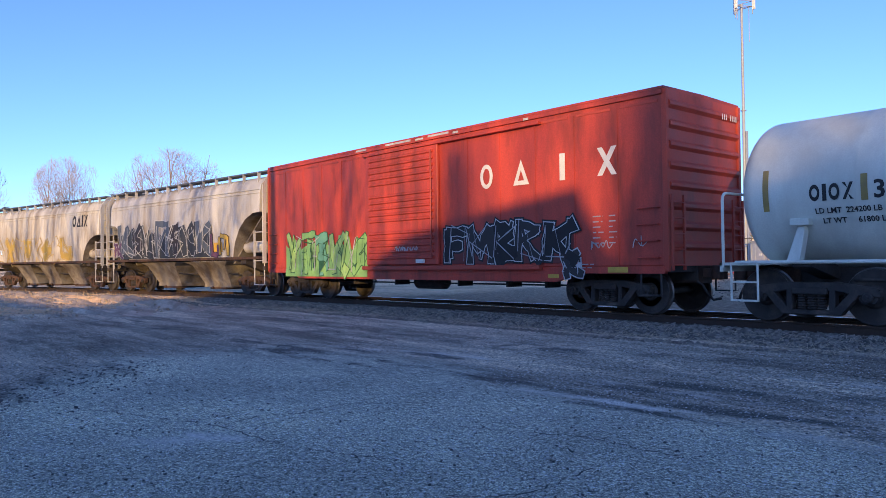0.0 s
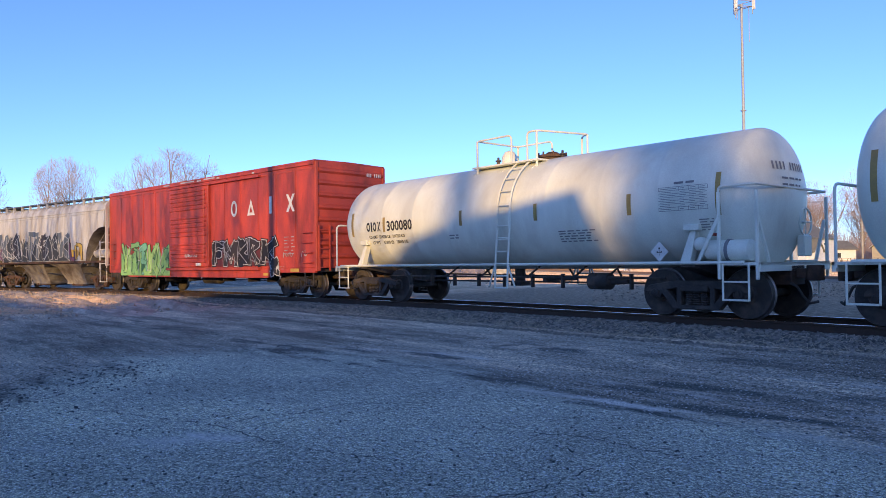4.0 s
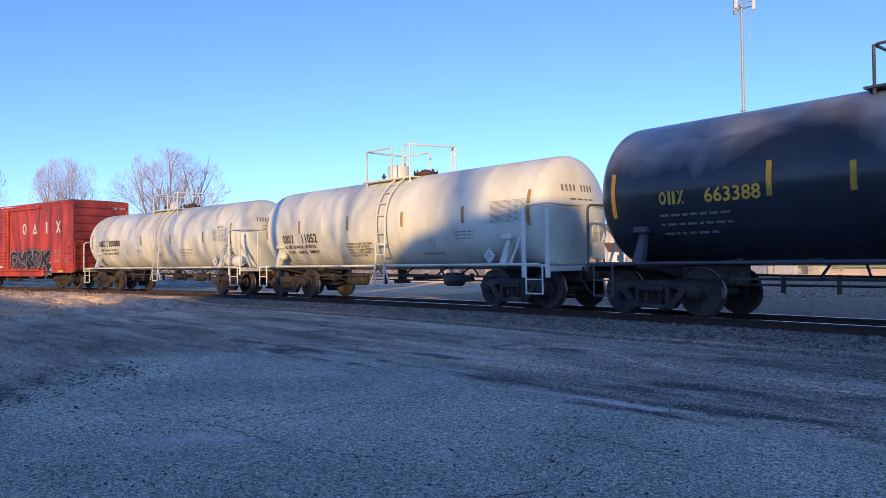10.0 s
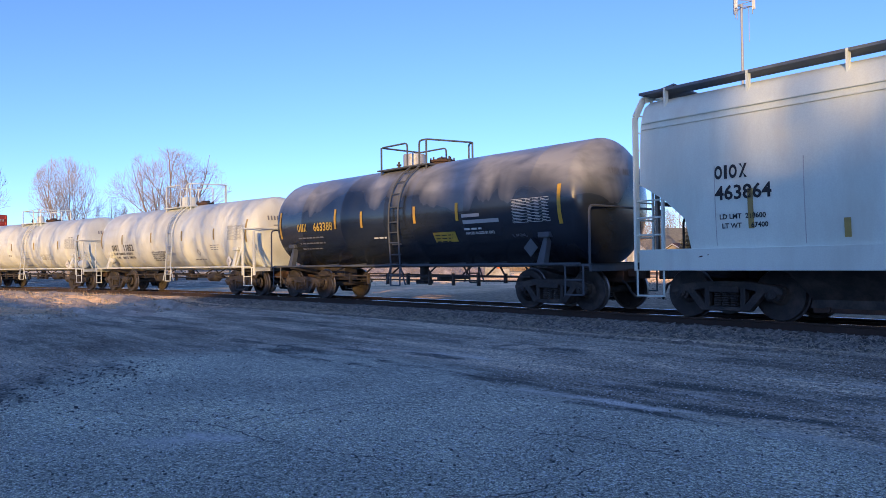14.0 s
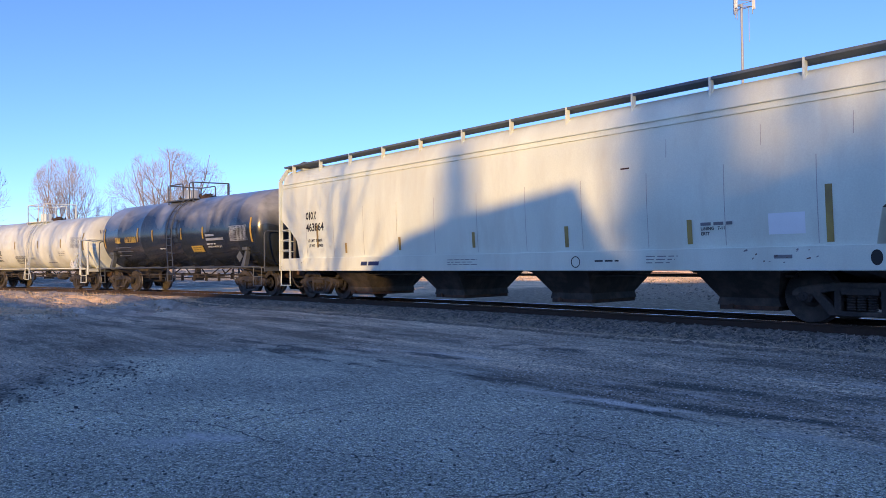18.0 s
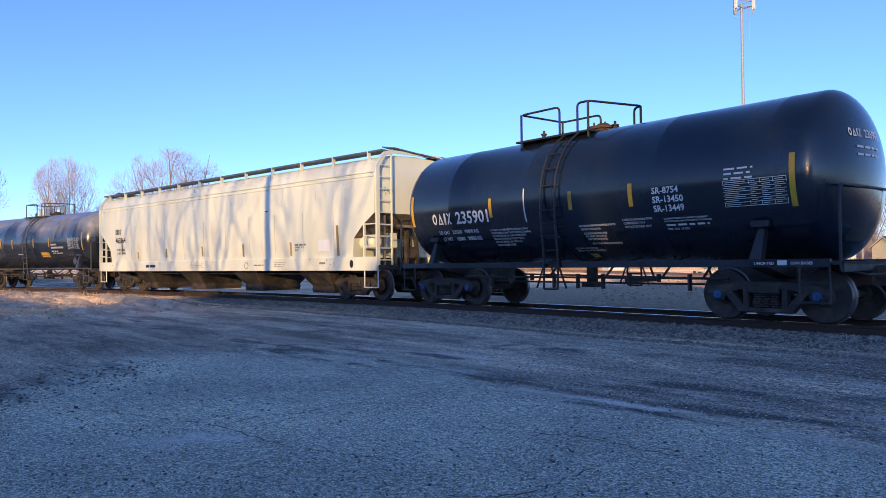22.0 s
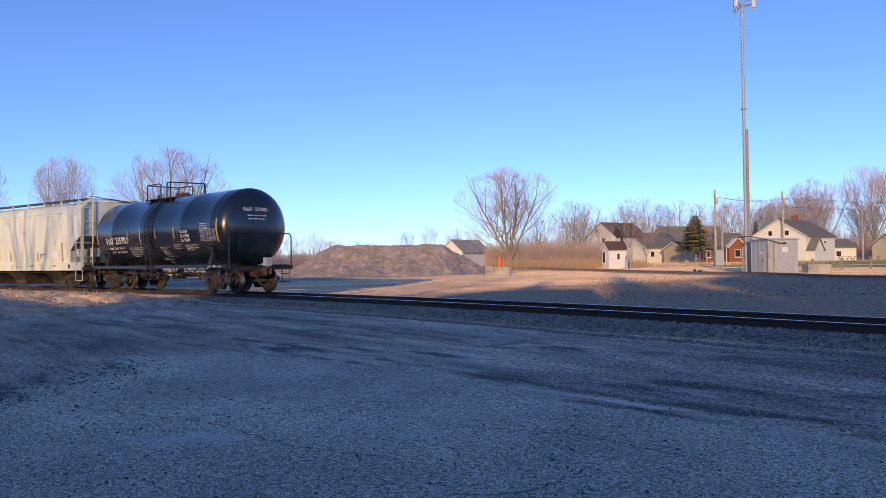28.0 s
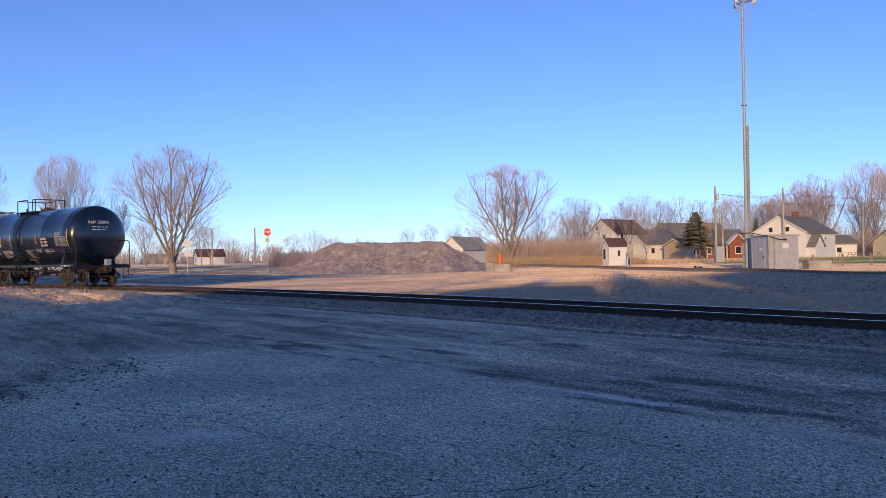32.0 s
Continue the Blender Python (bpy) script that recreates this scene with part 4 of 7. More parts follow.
for x, z, h, row in ((.45, 1.82, .045, "MAXIMUM OPERATING PRESSURE FOR"), (.47, 1.75, .045, "HEATER COILS 25 PSI"), (.5, 1.66, .045, "EXTERIOR HEATER PIPES"), (.52, 1.60, .045, "NO INLET OR OUTLET"),
                     (.54, 1.54, .045, "PIPE CAPS REQUIRED"), (.58, 1.45, .042, "VENT TANK WHEN UNLOADING"), (.03, 1.36, .038, "CLOSE AND LOCK BOTTOM"), (.05, 1.31, .038, "OUTLET VALVE AFTER UNLOADING"),
                     (1.58, 1.89, .048, "4 FIBERGLASS INSULATION"), (1.59, 1.82, .048, "COMPRESSED TO 4"), (1.6, 1.75, .048, "DO NOT EXCEED 400 F"),
                     (2.53, 1.96, .035, "EQUIPMENT SUBJECT TO A SECURITY AGREEMENT"), (2.53, 1.91, .035, "FILED WITH THE SURFACE TRANSPORTATION BOARD"), (2.55, 1.76, .045, "TBN:  TXN   09 2023")):
    part("lettering", laid(letters(row, h * (.85 if x < 2.5 else .8)), (x, z - (.09 if x > 2.5 else 0)), side), M["chalk"], car, "white stencilled notice")
part("lettering", laid(lines_of(1, .9, .1, .055, 0), (2.55, 1.745), side), M["chalk"], car)
part("paint_patch", strip(.30, .50, 1.17, 1.26, side, 1), M["gold"], car, "small worn yellow patch")
part("lettering", laid(letters("2 INCH TRD", .045), (4.35, 1.0), lambda a, b: (a, -1.47, b)), M["chalk"], car, "white shoe notice")
part("lettering", laid(letters("CON SHOES", .045), (4.98, 1.0), lambda a, b: (a, -1.47, b)), M["chalk"], car, "white shoe notice")
part("lettering", strip(4.76, 4.92, .99, 1.07, lambda a, b: (a, -1.47, b), 1), M["chalk"], car)
part("end_mark", laid(owner_mark("oaix", .14), (-.70, 3.12), head), M["chalk"], car)
part("end_number", laid(letters("235901", .14), (-.24, 3.12), head), M["chalk"], car)
part("end_number", laid(lines_of(2, .85, .13, .06), (-.55, 2.93), head), M["chalk"], car)
part("sill_side", Shape().box(-5.6, 5.6, -1.46, -1.40, .96, 1.09), M["black2"], car)
# the open end of the train: uncoupling lever, post and rear marker box
x = 5.9
part("uncoupling_lever", Shape().tube([(x, -1.3, .88), (x + .2, -1.3, .84), (x + .2, -.2, .84), (x + .32, 0, .95)], .016, 6), M["iron"], car)
part("rear_marker", Shape().box(x + .14, x + .34, -.14, .14, 1.02, 1.34).rod((x + .24, 0, .9), (x + .24, 0, 1.05), .03), M["galv"], car, "grey rear marker box on the coupler", bevel=.02)


# ---- covered hopper cars ----
def hopper_section(zb, zt, wide, bulge):
    """One side of the cross-section from the height zb up to the middle of the roof."""
    pts = []
    for i in range(7):
        z = zb + (zt - .55 - zb) * i / 6
        k = (z - 1.2) / (zt - 1.75)
        pts.append((wide + bulge * math.sin(max(0, k) * math.pi * .9), z))
    w = pts[-1][0]
    pts += [(w - .05, zt - .34), (w - .15, zt - .15), (w - .34, zt - .03), (w - .75, zt + .03), (0, zt + .06)]
    return pts


# grimy steel, darkened further to carry the shade under the hopper bodies
M["bay"] = surface("shaded_grimy_bay_steel", (.30, .27, .23), .8, vary=.35, scale=1.5, grime=(.10, .075, .055), grime_at=.5)
M["grating"] = surface("grey_steel_grating", (.12, .145, .18), .7, .2, vary=.3, scale=6, bump=.3)


def hopper_car(label, u, half, centres, paint, trim, bays, low=.90, sill=1.30, top=4.22, wide=1.52, bulge=.07, cut=2.65, run=1.05, rusty=False, sill_mat=None, posts=12, sill_low=None, arch=True):
    car = thing("covered_hopper_car", label, "hopper car", group="cars of the freight train")
    running_gear(car, u, centres, rusty)
    rings = []
    end = half - (.32 if arch else .14)
    sloped = ((-end, cut), (-end + run * .5, cut - (cut - 1.9) * .5), (-end + run * .9, 1.85), (-end + run, sill - .02))
    for x, zb in sloped if not arch else ((-end, cut), (-end + run * .25, cut - .04), (-end + run * .5, cut - .15 * (cut - sill)), (-end + run * .72, cut - .36 * (cut - sill)), (-end + run * .9, cut - .68 * (cut - sill)), (-end + run, sill - .02)):
        rings.append((x, zb))
    rings += [(x, sill - .02) for x in np.linspace(-end + run + .6, end - run - .6, 7)] + [(-x, zb) for x, zb in reversed(rings)]
    loops = []
    for x, zb in rings:
        h = hopper_section(zb, top, wide, bulge)
        loops.append([(x, -a, b) for a, b in h] + [(x, a, b) for a, b in reversed(h[:-1])])
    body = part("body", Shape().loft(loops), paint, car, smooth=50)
    # the sloped underside is darker: grime, with the recess's shade put into the colour
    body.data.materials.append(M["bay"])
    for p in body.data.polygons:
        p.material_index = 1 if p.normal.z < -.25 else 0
    for d in (-1, 1):
        part("side_sill", Shape().box(-half + .1, half - .1, d * 1.60 if d < 0 else 1.5, -1.5 if d < 0 else d * 1.60, sill_low or low, sill), sill_mat or paint, car, bevel=.008)
        for z in (top - .62, top - .50):
            part("roof_seam", Shape().box(-end + .05, end - .05, *sorted((d * (wide + bulge * .35 + .0), d * (wide + bulge * .35 + .03))), z, z + .025), paint, car)
    # end slope sheets, tucked under the body
    for k in (-1, 1):
        s = Shape()
        s.add([(k * (end - .03), -1.3, cut), (k * (end - .03), 1.3, cut), (k * (end - 2.0), 1.3, 1.15), (k * (end - 2.0), -1.3, 1.15),
               (k * (end - .10), -1.3, cut), (k * (end - .10), 1.3, cut), (k * (end - 2.1), 1.3, 1.15), (k * (end - 2.1), -1.3, 1.15)],
              [(0, 1, 2, 3), (7, 6, 5, 4), (0, 4, 5, 1), (1, 5, 6, 2), (2, 6, 7, 3), (3, 7, 4, 0)])
        # the sheet's dark colour includes the shade of the open end
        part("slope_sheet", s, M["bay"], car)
        deck = Shape().box(min(k * half, k * (half - 1.9)), max(k * half, k * (half - 1.9)), -.5, .5, .74, 1.0)
        deck.box(min(k * half, k * (half - .12)), max(k * half, k * (half - .12)), -1.58, 1.58, .92, 1.06)
        part("end_frame", deck, M["iron"], car, bevel=.01)
        part("bolster", Shape().prism([(-1.5, low), (-.35, .72), (.35, .72), (1.5, low), (1.5, low + .15), (-1.5, low + .15)], k * centres / 2 - .17, k * centres / 2 + .17, "x"), M["iron"], car)
        for y in (-1.15, 1.15):
            part("end_post", Shape().beam((k * (half - .22), y, 1.0), (k * (half - .22), y, cut - .05), .06, .08), M["bay"], car)
        part("end_beam", Shape().beam((k * (half - .22), -1.15, cut - .35), (k * (half - .22), 1.15, cut - .35), .05, .08), M["bay"], car)
        part("brake_hose_pipe", Shape().tube(bent([(k * (half - .45), -.62, .8), (k * (half - .45), -.62, 1.9), (k * (half - .45), -.2, 2.1), (k * (half - .9), -.2, 2.1)], .1), .025, 6), M["iron"], car)
        part("control_valve", Shape().box(*sorted((k * (half - .75), k * (half - .5))), .05, .45, 1.25, 1.6).rod((k * (half - .6), .25, 1.6), (k * (half - .6), .25, 1.85), .08), M["iron"], car, bevel=.02)
        for y in (-.45, .0, .5):
            part("end_brace", Shape().beam((k * (half - .5), y, 1.0), (k * (end - .35 - .4 * abs(y)), y, cut - .1), .09, .09), M["iron"], car)
        for d in (-1, 1):
            y = d * 1.56
            xo = k * (half - .03)
            post_w = .13 if d < 0 else .07
            part("corner_post", Shape().beam((xo, y, low), (xo, y, top - .35), .05, post_w).beam((xo, y, top - .35), (xo, d * 1.30, top + .02), .05, post_w).beam((xo, d * 1.30, top + .02), (xo, d * .95, top + .12), .05, post_w), trim, car)
            lad = Shape()
            xi = k * (half - .62)
            lad.beam((xi, y, 1.0), (xi, y, 2.30), .05, .06)
            for i in range(4):
                lad.rod((xi, y, 1.25 + .33 * i), (xo, y, 1.25 + .33 * i), .018, 6)
            part("side_ladder", lad, trim, car)
            el = Shape()
            rungs = 9 if d < 0 else 4
            el.beam((xo, d * 1.02, 1.0), (xo, d * 1.02, top + .05 if d < 0 else 2.4), .04, .045)
            for i in range(rungs):
                el.rod((xo, y, 1.2 + .34 * i), (xo, d * 1.02, 1.2 + .34 * i), .018, 6)
            part("end_ladder", el, trim, car)
            st = Shape().rod((xi, y, low), (xi, y, .42), .02, 6).rod((xo, y, low), (xo, y, .42), .02, 6).beam((xi, y, .42), (xo, y, .42), .08, .03)
            part("step", st, trim, car)
    # walkway of grating along the roof, on posts
    for d in (-1, 1):
        part("roof_walkway", Shape().box(-half + .02, half - .02, *sorted((d * .95, d * 1.42)), top + .10, top + .15), M["grating"], car, "grey grating walkway along the roof edge")
        for x in np.linspace(-half + .6, half - .6, posts):
            part("walkway_post", Shape().box(x - .02, x + .02, *sorted((d * 1.32, d * 1.43)), top - .28, top + .15), trim, car)
    for k in (-1, 1):
        part("walkway_bearer", Shape().beam((k * (half - .03), -1.0, top + .12), (k * (half - .03), 1.0, top + .12), .05, .08), trim, car)
        for y0, y1, lift in ((-.95, .25, .05), (.10, 1.30, -.03)):
            low_z, high_z = top + .15 + lift, top + .24 + lift
            xa, xb = k * (half + .06), k * (half - .50)
            slab = [(xa, y0, low_z), (xb, y0, high_z), (xb, y1, high_z - .10), (xa, y1, low_z - .10)]
            part("crossover_walkway", Shape().add(slab + [(x, y, z + .035) for x, y, z in slab], [(0, 1, 2, 3), (7, 6, 5, 4), (0, 4, 5, 1), (1, 5, 6, 2), (2, 6, 7, 3), (3, 7, 4, 0)]), M["grating"], car)
    for i in range(6):
        x = -half * .75 + half * 1.5 * i / 5
        hat = Shape().turned([(top - .12, .36), (top + .012, .36), (top + .03, .30), (top + .045, .0)], "z", 18, (x, 0, 0))
        part("roof_hatch", hat, trim, car)
    span = (end - run - .35) * 2
    w = span / bays
    for i in range(bays):
        x = -span / 2 + w * (i + .5)
        b = Shape()
        a0, a1 = (w * .42, w * .25) if bays < 4 else (w * .295, w * .135)
        am, zm = a1 + .35 * (a0 - a1), low - .05
        vs = [(x + s * a, t * y, z) for a, y, z in ((a0, 1.38, low + .10), (am, 1.2, zm), (a1, .80, .40), (a1 + .05, .80, .26)) for s, t in ((-1, -1), (1, -1), (1, 1), (-1, 1))]
        b.add(vs, [(0, 1, 5, 4), (1, 2, 6, 5), (2, 3, 7, 6), (3, 0, 4, 7), (4, 5, 9, 8), (5, 6, 10, 9), (6, 7, 11, 10), (7, 4, 8, 11), (8, 9, 13, 12), (9, 10, 14, 13), (10, 11, 15, 14), (11, 8, 12, 15), (0, 3, 2, 1), (12, 13, 14, 15)])
        # the bays' dark colour includes the shade under the car
        bay = part("hopper_bay", b, M["bay"] if bays < 4 else M["iron"], car, "sloped discharge bay")
        part("outlet_gate", Shape().box(x - .55, x + .55, -.8, .8, .18, .26).rod((x - .3, -.86, .24), (x - .3, -.8, .24), .05), M["rust"], bay)
    tank = Shape().turned([(half - 1.78, 0), (half - 1.75, .15), (half - 1.67, .21), (half - .62, .21), (half - .54, .15), (half - .51, 0)], "x", 22, (0, -1.12, 1.74))
    part("air_reservoir", tank, paint, car, "white air reservoir in the end bay")
    part("brake_valve", Shape().box(half - .62, half - .40, -.85, -.45, 1.55, 2.0), trim, car, bevel=.03)
    bw = Shape()
    ring_pts = [(half + .06, .35 + .21 * math.cos(a), 2.05 + .21 * math.sin(a)) for a in np.linspace(0, 2 * math.pi, 21)]
    bw.tube(ring_pts, .018, 6)
    for a in range(4):
        bw.rod((half + .06, .35, 2.05), (half + .06, .35 + .21 * math.cos(a * 1.57 + .4), 2.05 + .21 * math.sin(a * 1.57 + .4)), .013, 5)
    bw.rod((half - .3, .35, 2.05), (half + .06, .35, 2.05), .03, 8)
    part("brake_wheel", bw, M["iron"], car)
    part("brake_pipe", Shape().rod((-half + 2.6, -.95, .80), (half - 2.6, -.95, .80), .03, 6), M["iron"], car)
    ends(car, -half, half)

    def side(x, z, out=.012):
        h = hopper_section(sill - .02, top, wide, bulge)
        for (a, b), (c, e) in zip(h, h[1:]):
            if b <= z <= e:
                return (x, -(a + (c - a) * (z - b) / (e - b)) - out, z)
        return (x, -wide - out, z)

    def low_side(x, z, out=.006):
        return (x, -1.60 - out, z)

    def end_face(y, z, out=.008):
        return (end + out, y, z)
    return car, side, low_side, end_face


TURNS = np.linspace(0, 2 * math.pi, 21)[:-1]
HOOP = ([(.21 * math.cos(a), .29 * math.sin(a)) for a in TURNS] + [(.11 * math.cos(a), .19 * math.sin(a)) for a in TURNS], [(i, (i + 1) % 20, (i + 1) % 20 + 20, i + 20) for i in range(20)])
WEDGE = ([(-.24, -.29), (.24, -.29), (0, .29), (-.09, -.19), (.09, -.19), (0, .05)], [(0, 1, 4, 3), (1, 2, 5, 4), (2, 0, 3, 5)])
PILLAR = ([(-.075, -.29), (.075, -.29), (.075, .29), (-.075, .29)], [(0, 1, 2, 3)])
CROSS = ([(-.24, -.29), (-.11, -.29), (.24, .29), (.11, .29), (.11, -.29), (.24, -.29), (-.11, .29), (-.24, .29)], [(0, 1, 2, 3)])
# strokes of the sprayed forms, in a unit square: blocky ones, then angular ones
BLOCKS = (((0, 0, 0, 1), (0, .95, 1, .95), (0, .5, .75, .52)), ((0, 0, .06, 1), (.06, 1, .5, .35), (.5, .35, .94, 1), (.94, 1, 1, 0)),
          ((.1, 0, .1, 1), (.1, .95, .85, .75), (.85, .75, .1, .5), (.1, .5, .95, .25), (.95, .25, .1, .04)), ((0, 0, 0, 1), (0, .95, .9, .75), (.9, .75, 0, .48), (.25, .5, 1, 0)),
          ((.05, 0, .05, 1), (.05, .45, .95, 1), (.2, .5, 1, 0)))
FORMS = (((0, 0, .05, 1), (.05, 1, 1, .86), (1, .86, .92, 0)),
         ((.5, 0, .5, .55), (.5, .5, 0, 1), (.5, .5, 1, .92)),
         ((.05, 1, 0, .12), (0, .1, .9, 0), (.9, 0, 1, .5)),
         ((.85, 1, .1, .55), (.1, .55, .95, .45), (.95, .45, .1, 0)),
         ((.05, 0, 0, 1), (.1, .5, .9, 1), (.1, .5, 1, 0)),
         ((0, .9, 1, 1), (.5, .95, .4, 0), (.1, .45, .8, .5)))


def spray(car, side, x0, x1, z0, z1, fill, rim, halo, count, seed, ground=None, thin=1.0, forms=FORMS, edge=.026, loose=1.0):
    """Spray paint: bold angular forms, each of crossing slabs with a rim and a halo, on a ragged patch of ground colour."""
    rnd = random.Random(seed)
    if ground:
        k, back = 34, Shape()
        top = [z1 - (z1 - z0) * (.05 + .38 * rnd.random()) for i in range(k + 1)]
        for i in range(k):
            a, b = x0 + (x1 - x0) * i / k, x0 + (x1 - x0) * (i + 1) / k
            pts = [side(x, z0 + (t - z0) * m / 7, .020) for m in range(8) for x, t in ((a, top[i]), (b, top[i + 1]))]
            back.add(pts, [(2 * m, 2 * m + 1, 2 * m + 3, 2 * m + 2) for m in range(7)])
        part("graffiti_ground", back, ground, car, "ragged patch of ground colour under the graffiti")
    pitch = (x1 - x0) / count
    for g in range(count):
        xa, w = x0 + pitch * (g + .06), pitch * rnd.uniform(.80, 1.02)
        zb, zt = z0 + (z1 - z0) * .10 * rnd.random(), z1 - (z1 - z0) * .16 * rnd.random()
        h, t = zt - zb, w * rnd.uniform(.22, .30) * thin
        lean = rnd.uniform(-.18, .22) * w * loose
        form = forms[(seed + g * 5 + rnd.randrange(2)) % len(forms)] if loose == 1 else forms[g % len(forms)]
        bars_ = []
        for a, b, c, e in form:
            a, b, c, e = (v + rnd.uniform(-.10, .10) * loose for v in (a, b, c, e))
            bars_.append(((xa + w * a + lean * b, zb + h * b), (xa + w * c + lean * e, zb + h * e), t * rnd.uniform(.9, 1.5)))
        bars_.append(((xa + w * rnd.random(), zb + h * rnd.uniform(.0, .3)), (xa + w * rnd.random(), zb + h * rnd.uniform(.7, 1.1)), t * rnd.uniform(.3, .6)))
        first = None
        for grow, mat, off in ((.06, halo, .024), (edge, rim, .028), (0.0, fill[g % len(fill)], .032)):
            if mat is None:
                continue
            s = Shape()
            for j, (p, q, thick) in enumerate(bars_):
                p, q = Vector((*p, 0)), Vector((*q, 0))
                d = (q - p).normalized()
                nrm = Vector((-d.y, d.x, 0))
                p, q, m = p - d * grow, q + d * grow, 4
                pts = []
                for i in range(m + 1):
                    c = p.lerp(q, i / m)
                    th = (thick * (1 + .25 * math.sin(i * 2.3 + g + j)) + 2 * grow) / 2
                    pts += [side(*(c + nrm * th)[:2], off + .0006 * j), side(*(c - nrm * th)[:2], off + .0006 * j)]
                s.add(pts, [(2 * i, 2 * i + 1, 2 * i + 3, 2 * i + 2) for i in range(m)])
            ob = part("graffiti" if first is None else "paint_layer", s, mat, first or car, "angular spray-painted graffiti form" if first is None else "")
            first = first or ob


def paint(name, c, **k):
    return surface(name, c, .6, vary=.3, scale=2.5, bump=.05, **k)


G = dict(maroon=paint("dark_maroon_ground", (.17, .030, .024)), black=paint("black_spray", (.016, .013, .014)), bright=paint("white_spray", (.68, .67, .66)), coal=paint("charcoal_spray", (.035, .028, .028)), silver=paint("silver_spray", (.42, .42, .44)), dark=paint("dark_spray", (.03, .025, .03)), green=paint("green_spray", (.25, .50, .16)), lime=paint("lime_spray", (.36, .60, .18)),
         mint=paint("mint_spray", (.16, .42, .28)), night=paint("blue_black_spray", (.035, .040, .048)), navy=paint("navy_blue_paint", (.02, .035, .12)), deep=paint("deep_green_spray", (.03, .12, .05)), slate=paint("slate_spray", (.10, .12, .15)), pale=paint("pale_spray", (.50, .50, .50)), ochre=paint("ochre_spray", (.50, .34, .06)), purple=paint("purple_spray", (.13, .06, .12)))

car, side, low_side, end_face = hopper_car("long off-white covered hopper car with four bays", 46.1, 9.66, 16.2, M["cream"], M["cream"], 4, posts=12, arch=False, cut=2.55)
tape(car, lambda x, z: side(x, z, .012), [(-7.3, 1.62, 2.30), (-5.75, 1.42, 1.72), (-3.17, 1.45, 1.8), (-.29, 1.45, 1.82), (2.55, 1.39, 1.83), (5.4, 1.38, 1.82)], "strap")
part("reflective_strip", strip(7.77, 7.88, 1.35, 2.26, side), M["strap"], car, "yellow reflective strip")
part("owner_mark", laid(owner_mark("oiox", .24), (-7.95, 2.50), side), M["ink"], car, "black owner's mark in plain shapes")
part("car_number", laid(letters("463864", .24), (-7.95, 2.14), side), M["ink"], car, "black car number")
part("lettering", laid(letters("LD LMT  218600", .085), (-7.88, 1.80), side), M["ink"], car, "black load limit figures")
part("lettering", laid(letters("LT WT     67400", .085), (-7.84, 1.64), side), M["ink"], car, "black light weight figures")
part("lettering", laid(lines_of(1, .6, .07, .09, 0), (5.62, 1.70), side), M["faint"], car)
part("lettering", laid(letters("LINING   7-11", .055), (5.62, 1.62), side), M["ink"], car, "black lining note")
part("lettering", laid(letters("ERST", .055), (5.62, 1.53), side), M["ink"], car, "black lining note")
part("maker_mark", laid(([(0, 0), (.3, 0), (.33, .11), (.03, .11), (.36, 0), (.86, 0), (.89, .11), (.39, .11)], [(0, 1, 2, 3), (4, 5, 6, 7)]), (-4.95, 1.05), low_side), G["navy"], car, "maker's mark as two dark blue slanted shapes")
part("lettering", laid(lines_of(3, 1.1, .06, .028), (-1.2, 1.16), low_side), M["faint"], car)
part("lettering", laid(lines_of(3, .7, .06, .028), (4.5, 1.16), low_side), M["faint"], car)
part("lettering", laid(lines_of(1, .6, .08, .05), (3.3, 1.08), low_side), M["ink"], car)
part("round_mark", laid(RING, (2.81, 1.08), low_side), M["ink"], car)
part("paint_patch", strip(6.85, 7.45, 1.50, 1.85, side, 2), surface("fresh_white_paint", (.90, .92, .93), .5, vary=.05, bump=0), car, "patch of fresh white paint")
part("rust_spot", strip(3.95, 4.15, 2.87, 2.90, side, 2), M["rust"], car, "small rust spot")
part("lift_hole", laid(([(.085 * math.cos(a), .12 * math.sin(a)) for a in np.linspace(0, 2 * math.pi, 17)[:-1]], [tuple(range(16))]), (8.5, 1.1), low_side), M["ink"], car)
part("end_mark", laid(owner_mark("oiox", .13), (.28, 3.74), end_face), M["faint"], car)
part("end_number", laid(letters("463864", .13), (.28, 3.54), end_face), M["faint"], car, "faded car number")
part("chalk_scrawl", laid(scrawl(.35, .42, 12, .012), (-1.15, 3.0), end_face), M["faint"], car, "small dark scrawl")
M["seam"] = surface("dull_weld_seam", (.50, .48, .43), .7, vary=.3, scale=5, bump=0)
for i in range(11):
    x = -7.95 + 1.56 * i
    part("weld_seam", strip(x - .007, x + .007, 1.34, 2.75, side, 6), M["seam"], car)
r = random.Random(71)
for i in range(16):
    x, z, w, h = r.choice((-8.6, 7.0, 7.3, 6.6)) + r.uniform(-.5, .5), r.uniform(1.0, 1.26), r.uniform(.02, .09), r.uniform(.008, .03)
    part("scuff_mark", laid(([(0, 0), (w, h * .6), (w * .9, h * 1.9), (w * .2, h)], [(0, 1, 2, 3)]), (x, z), low_side), M["rust"] if i % 3 else M["faint"], car)
part("jacking_plate", strip(6.95, 7.25, 1.10, 1.16, low_side, 2), M["faint"], car)
for x in (4.95, 6.75, 8.2):
    part("rust_streak", strip(x, x + .012, 3.0, 3.35, side, 4), M["seam"], car)

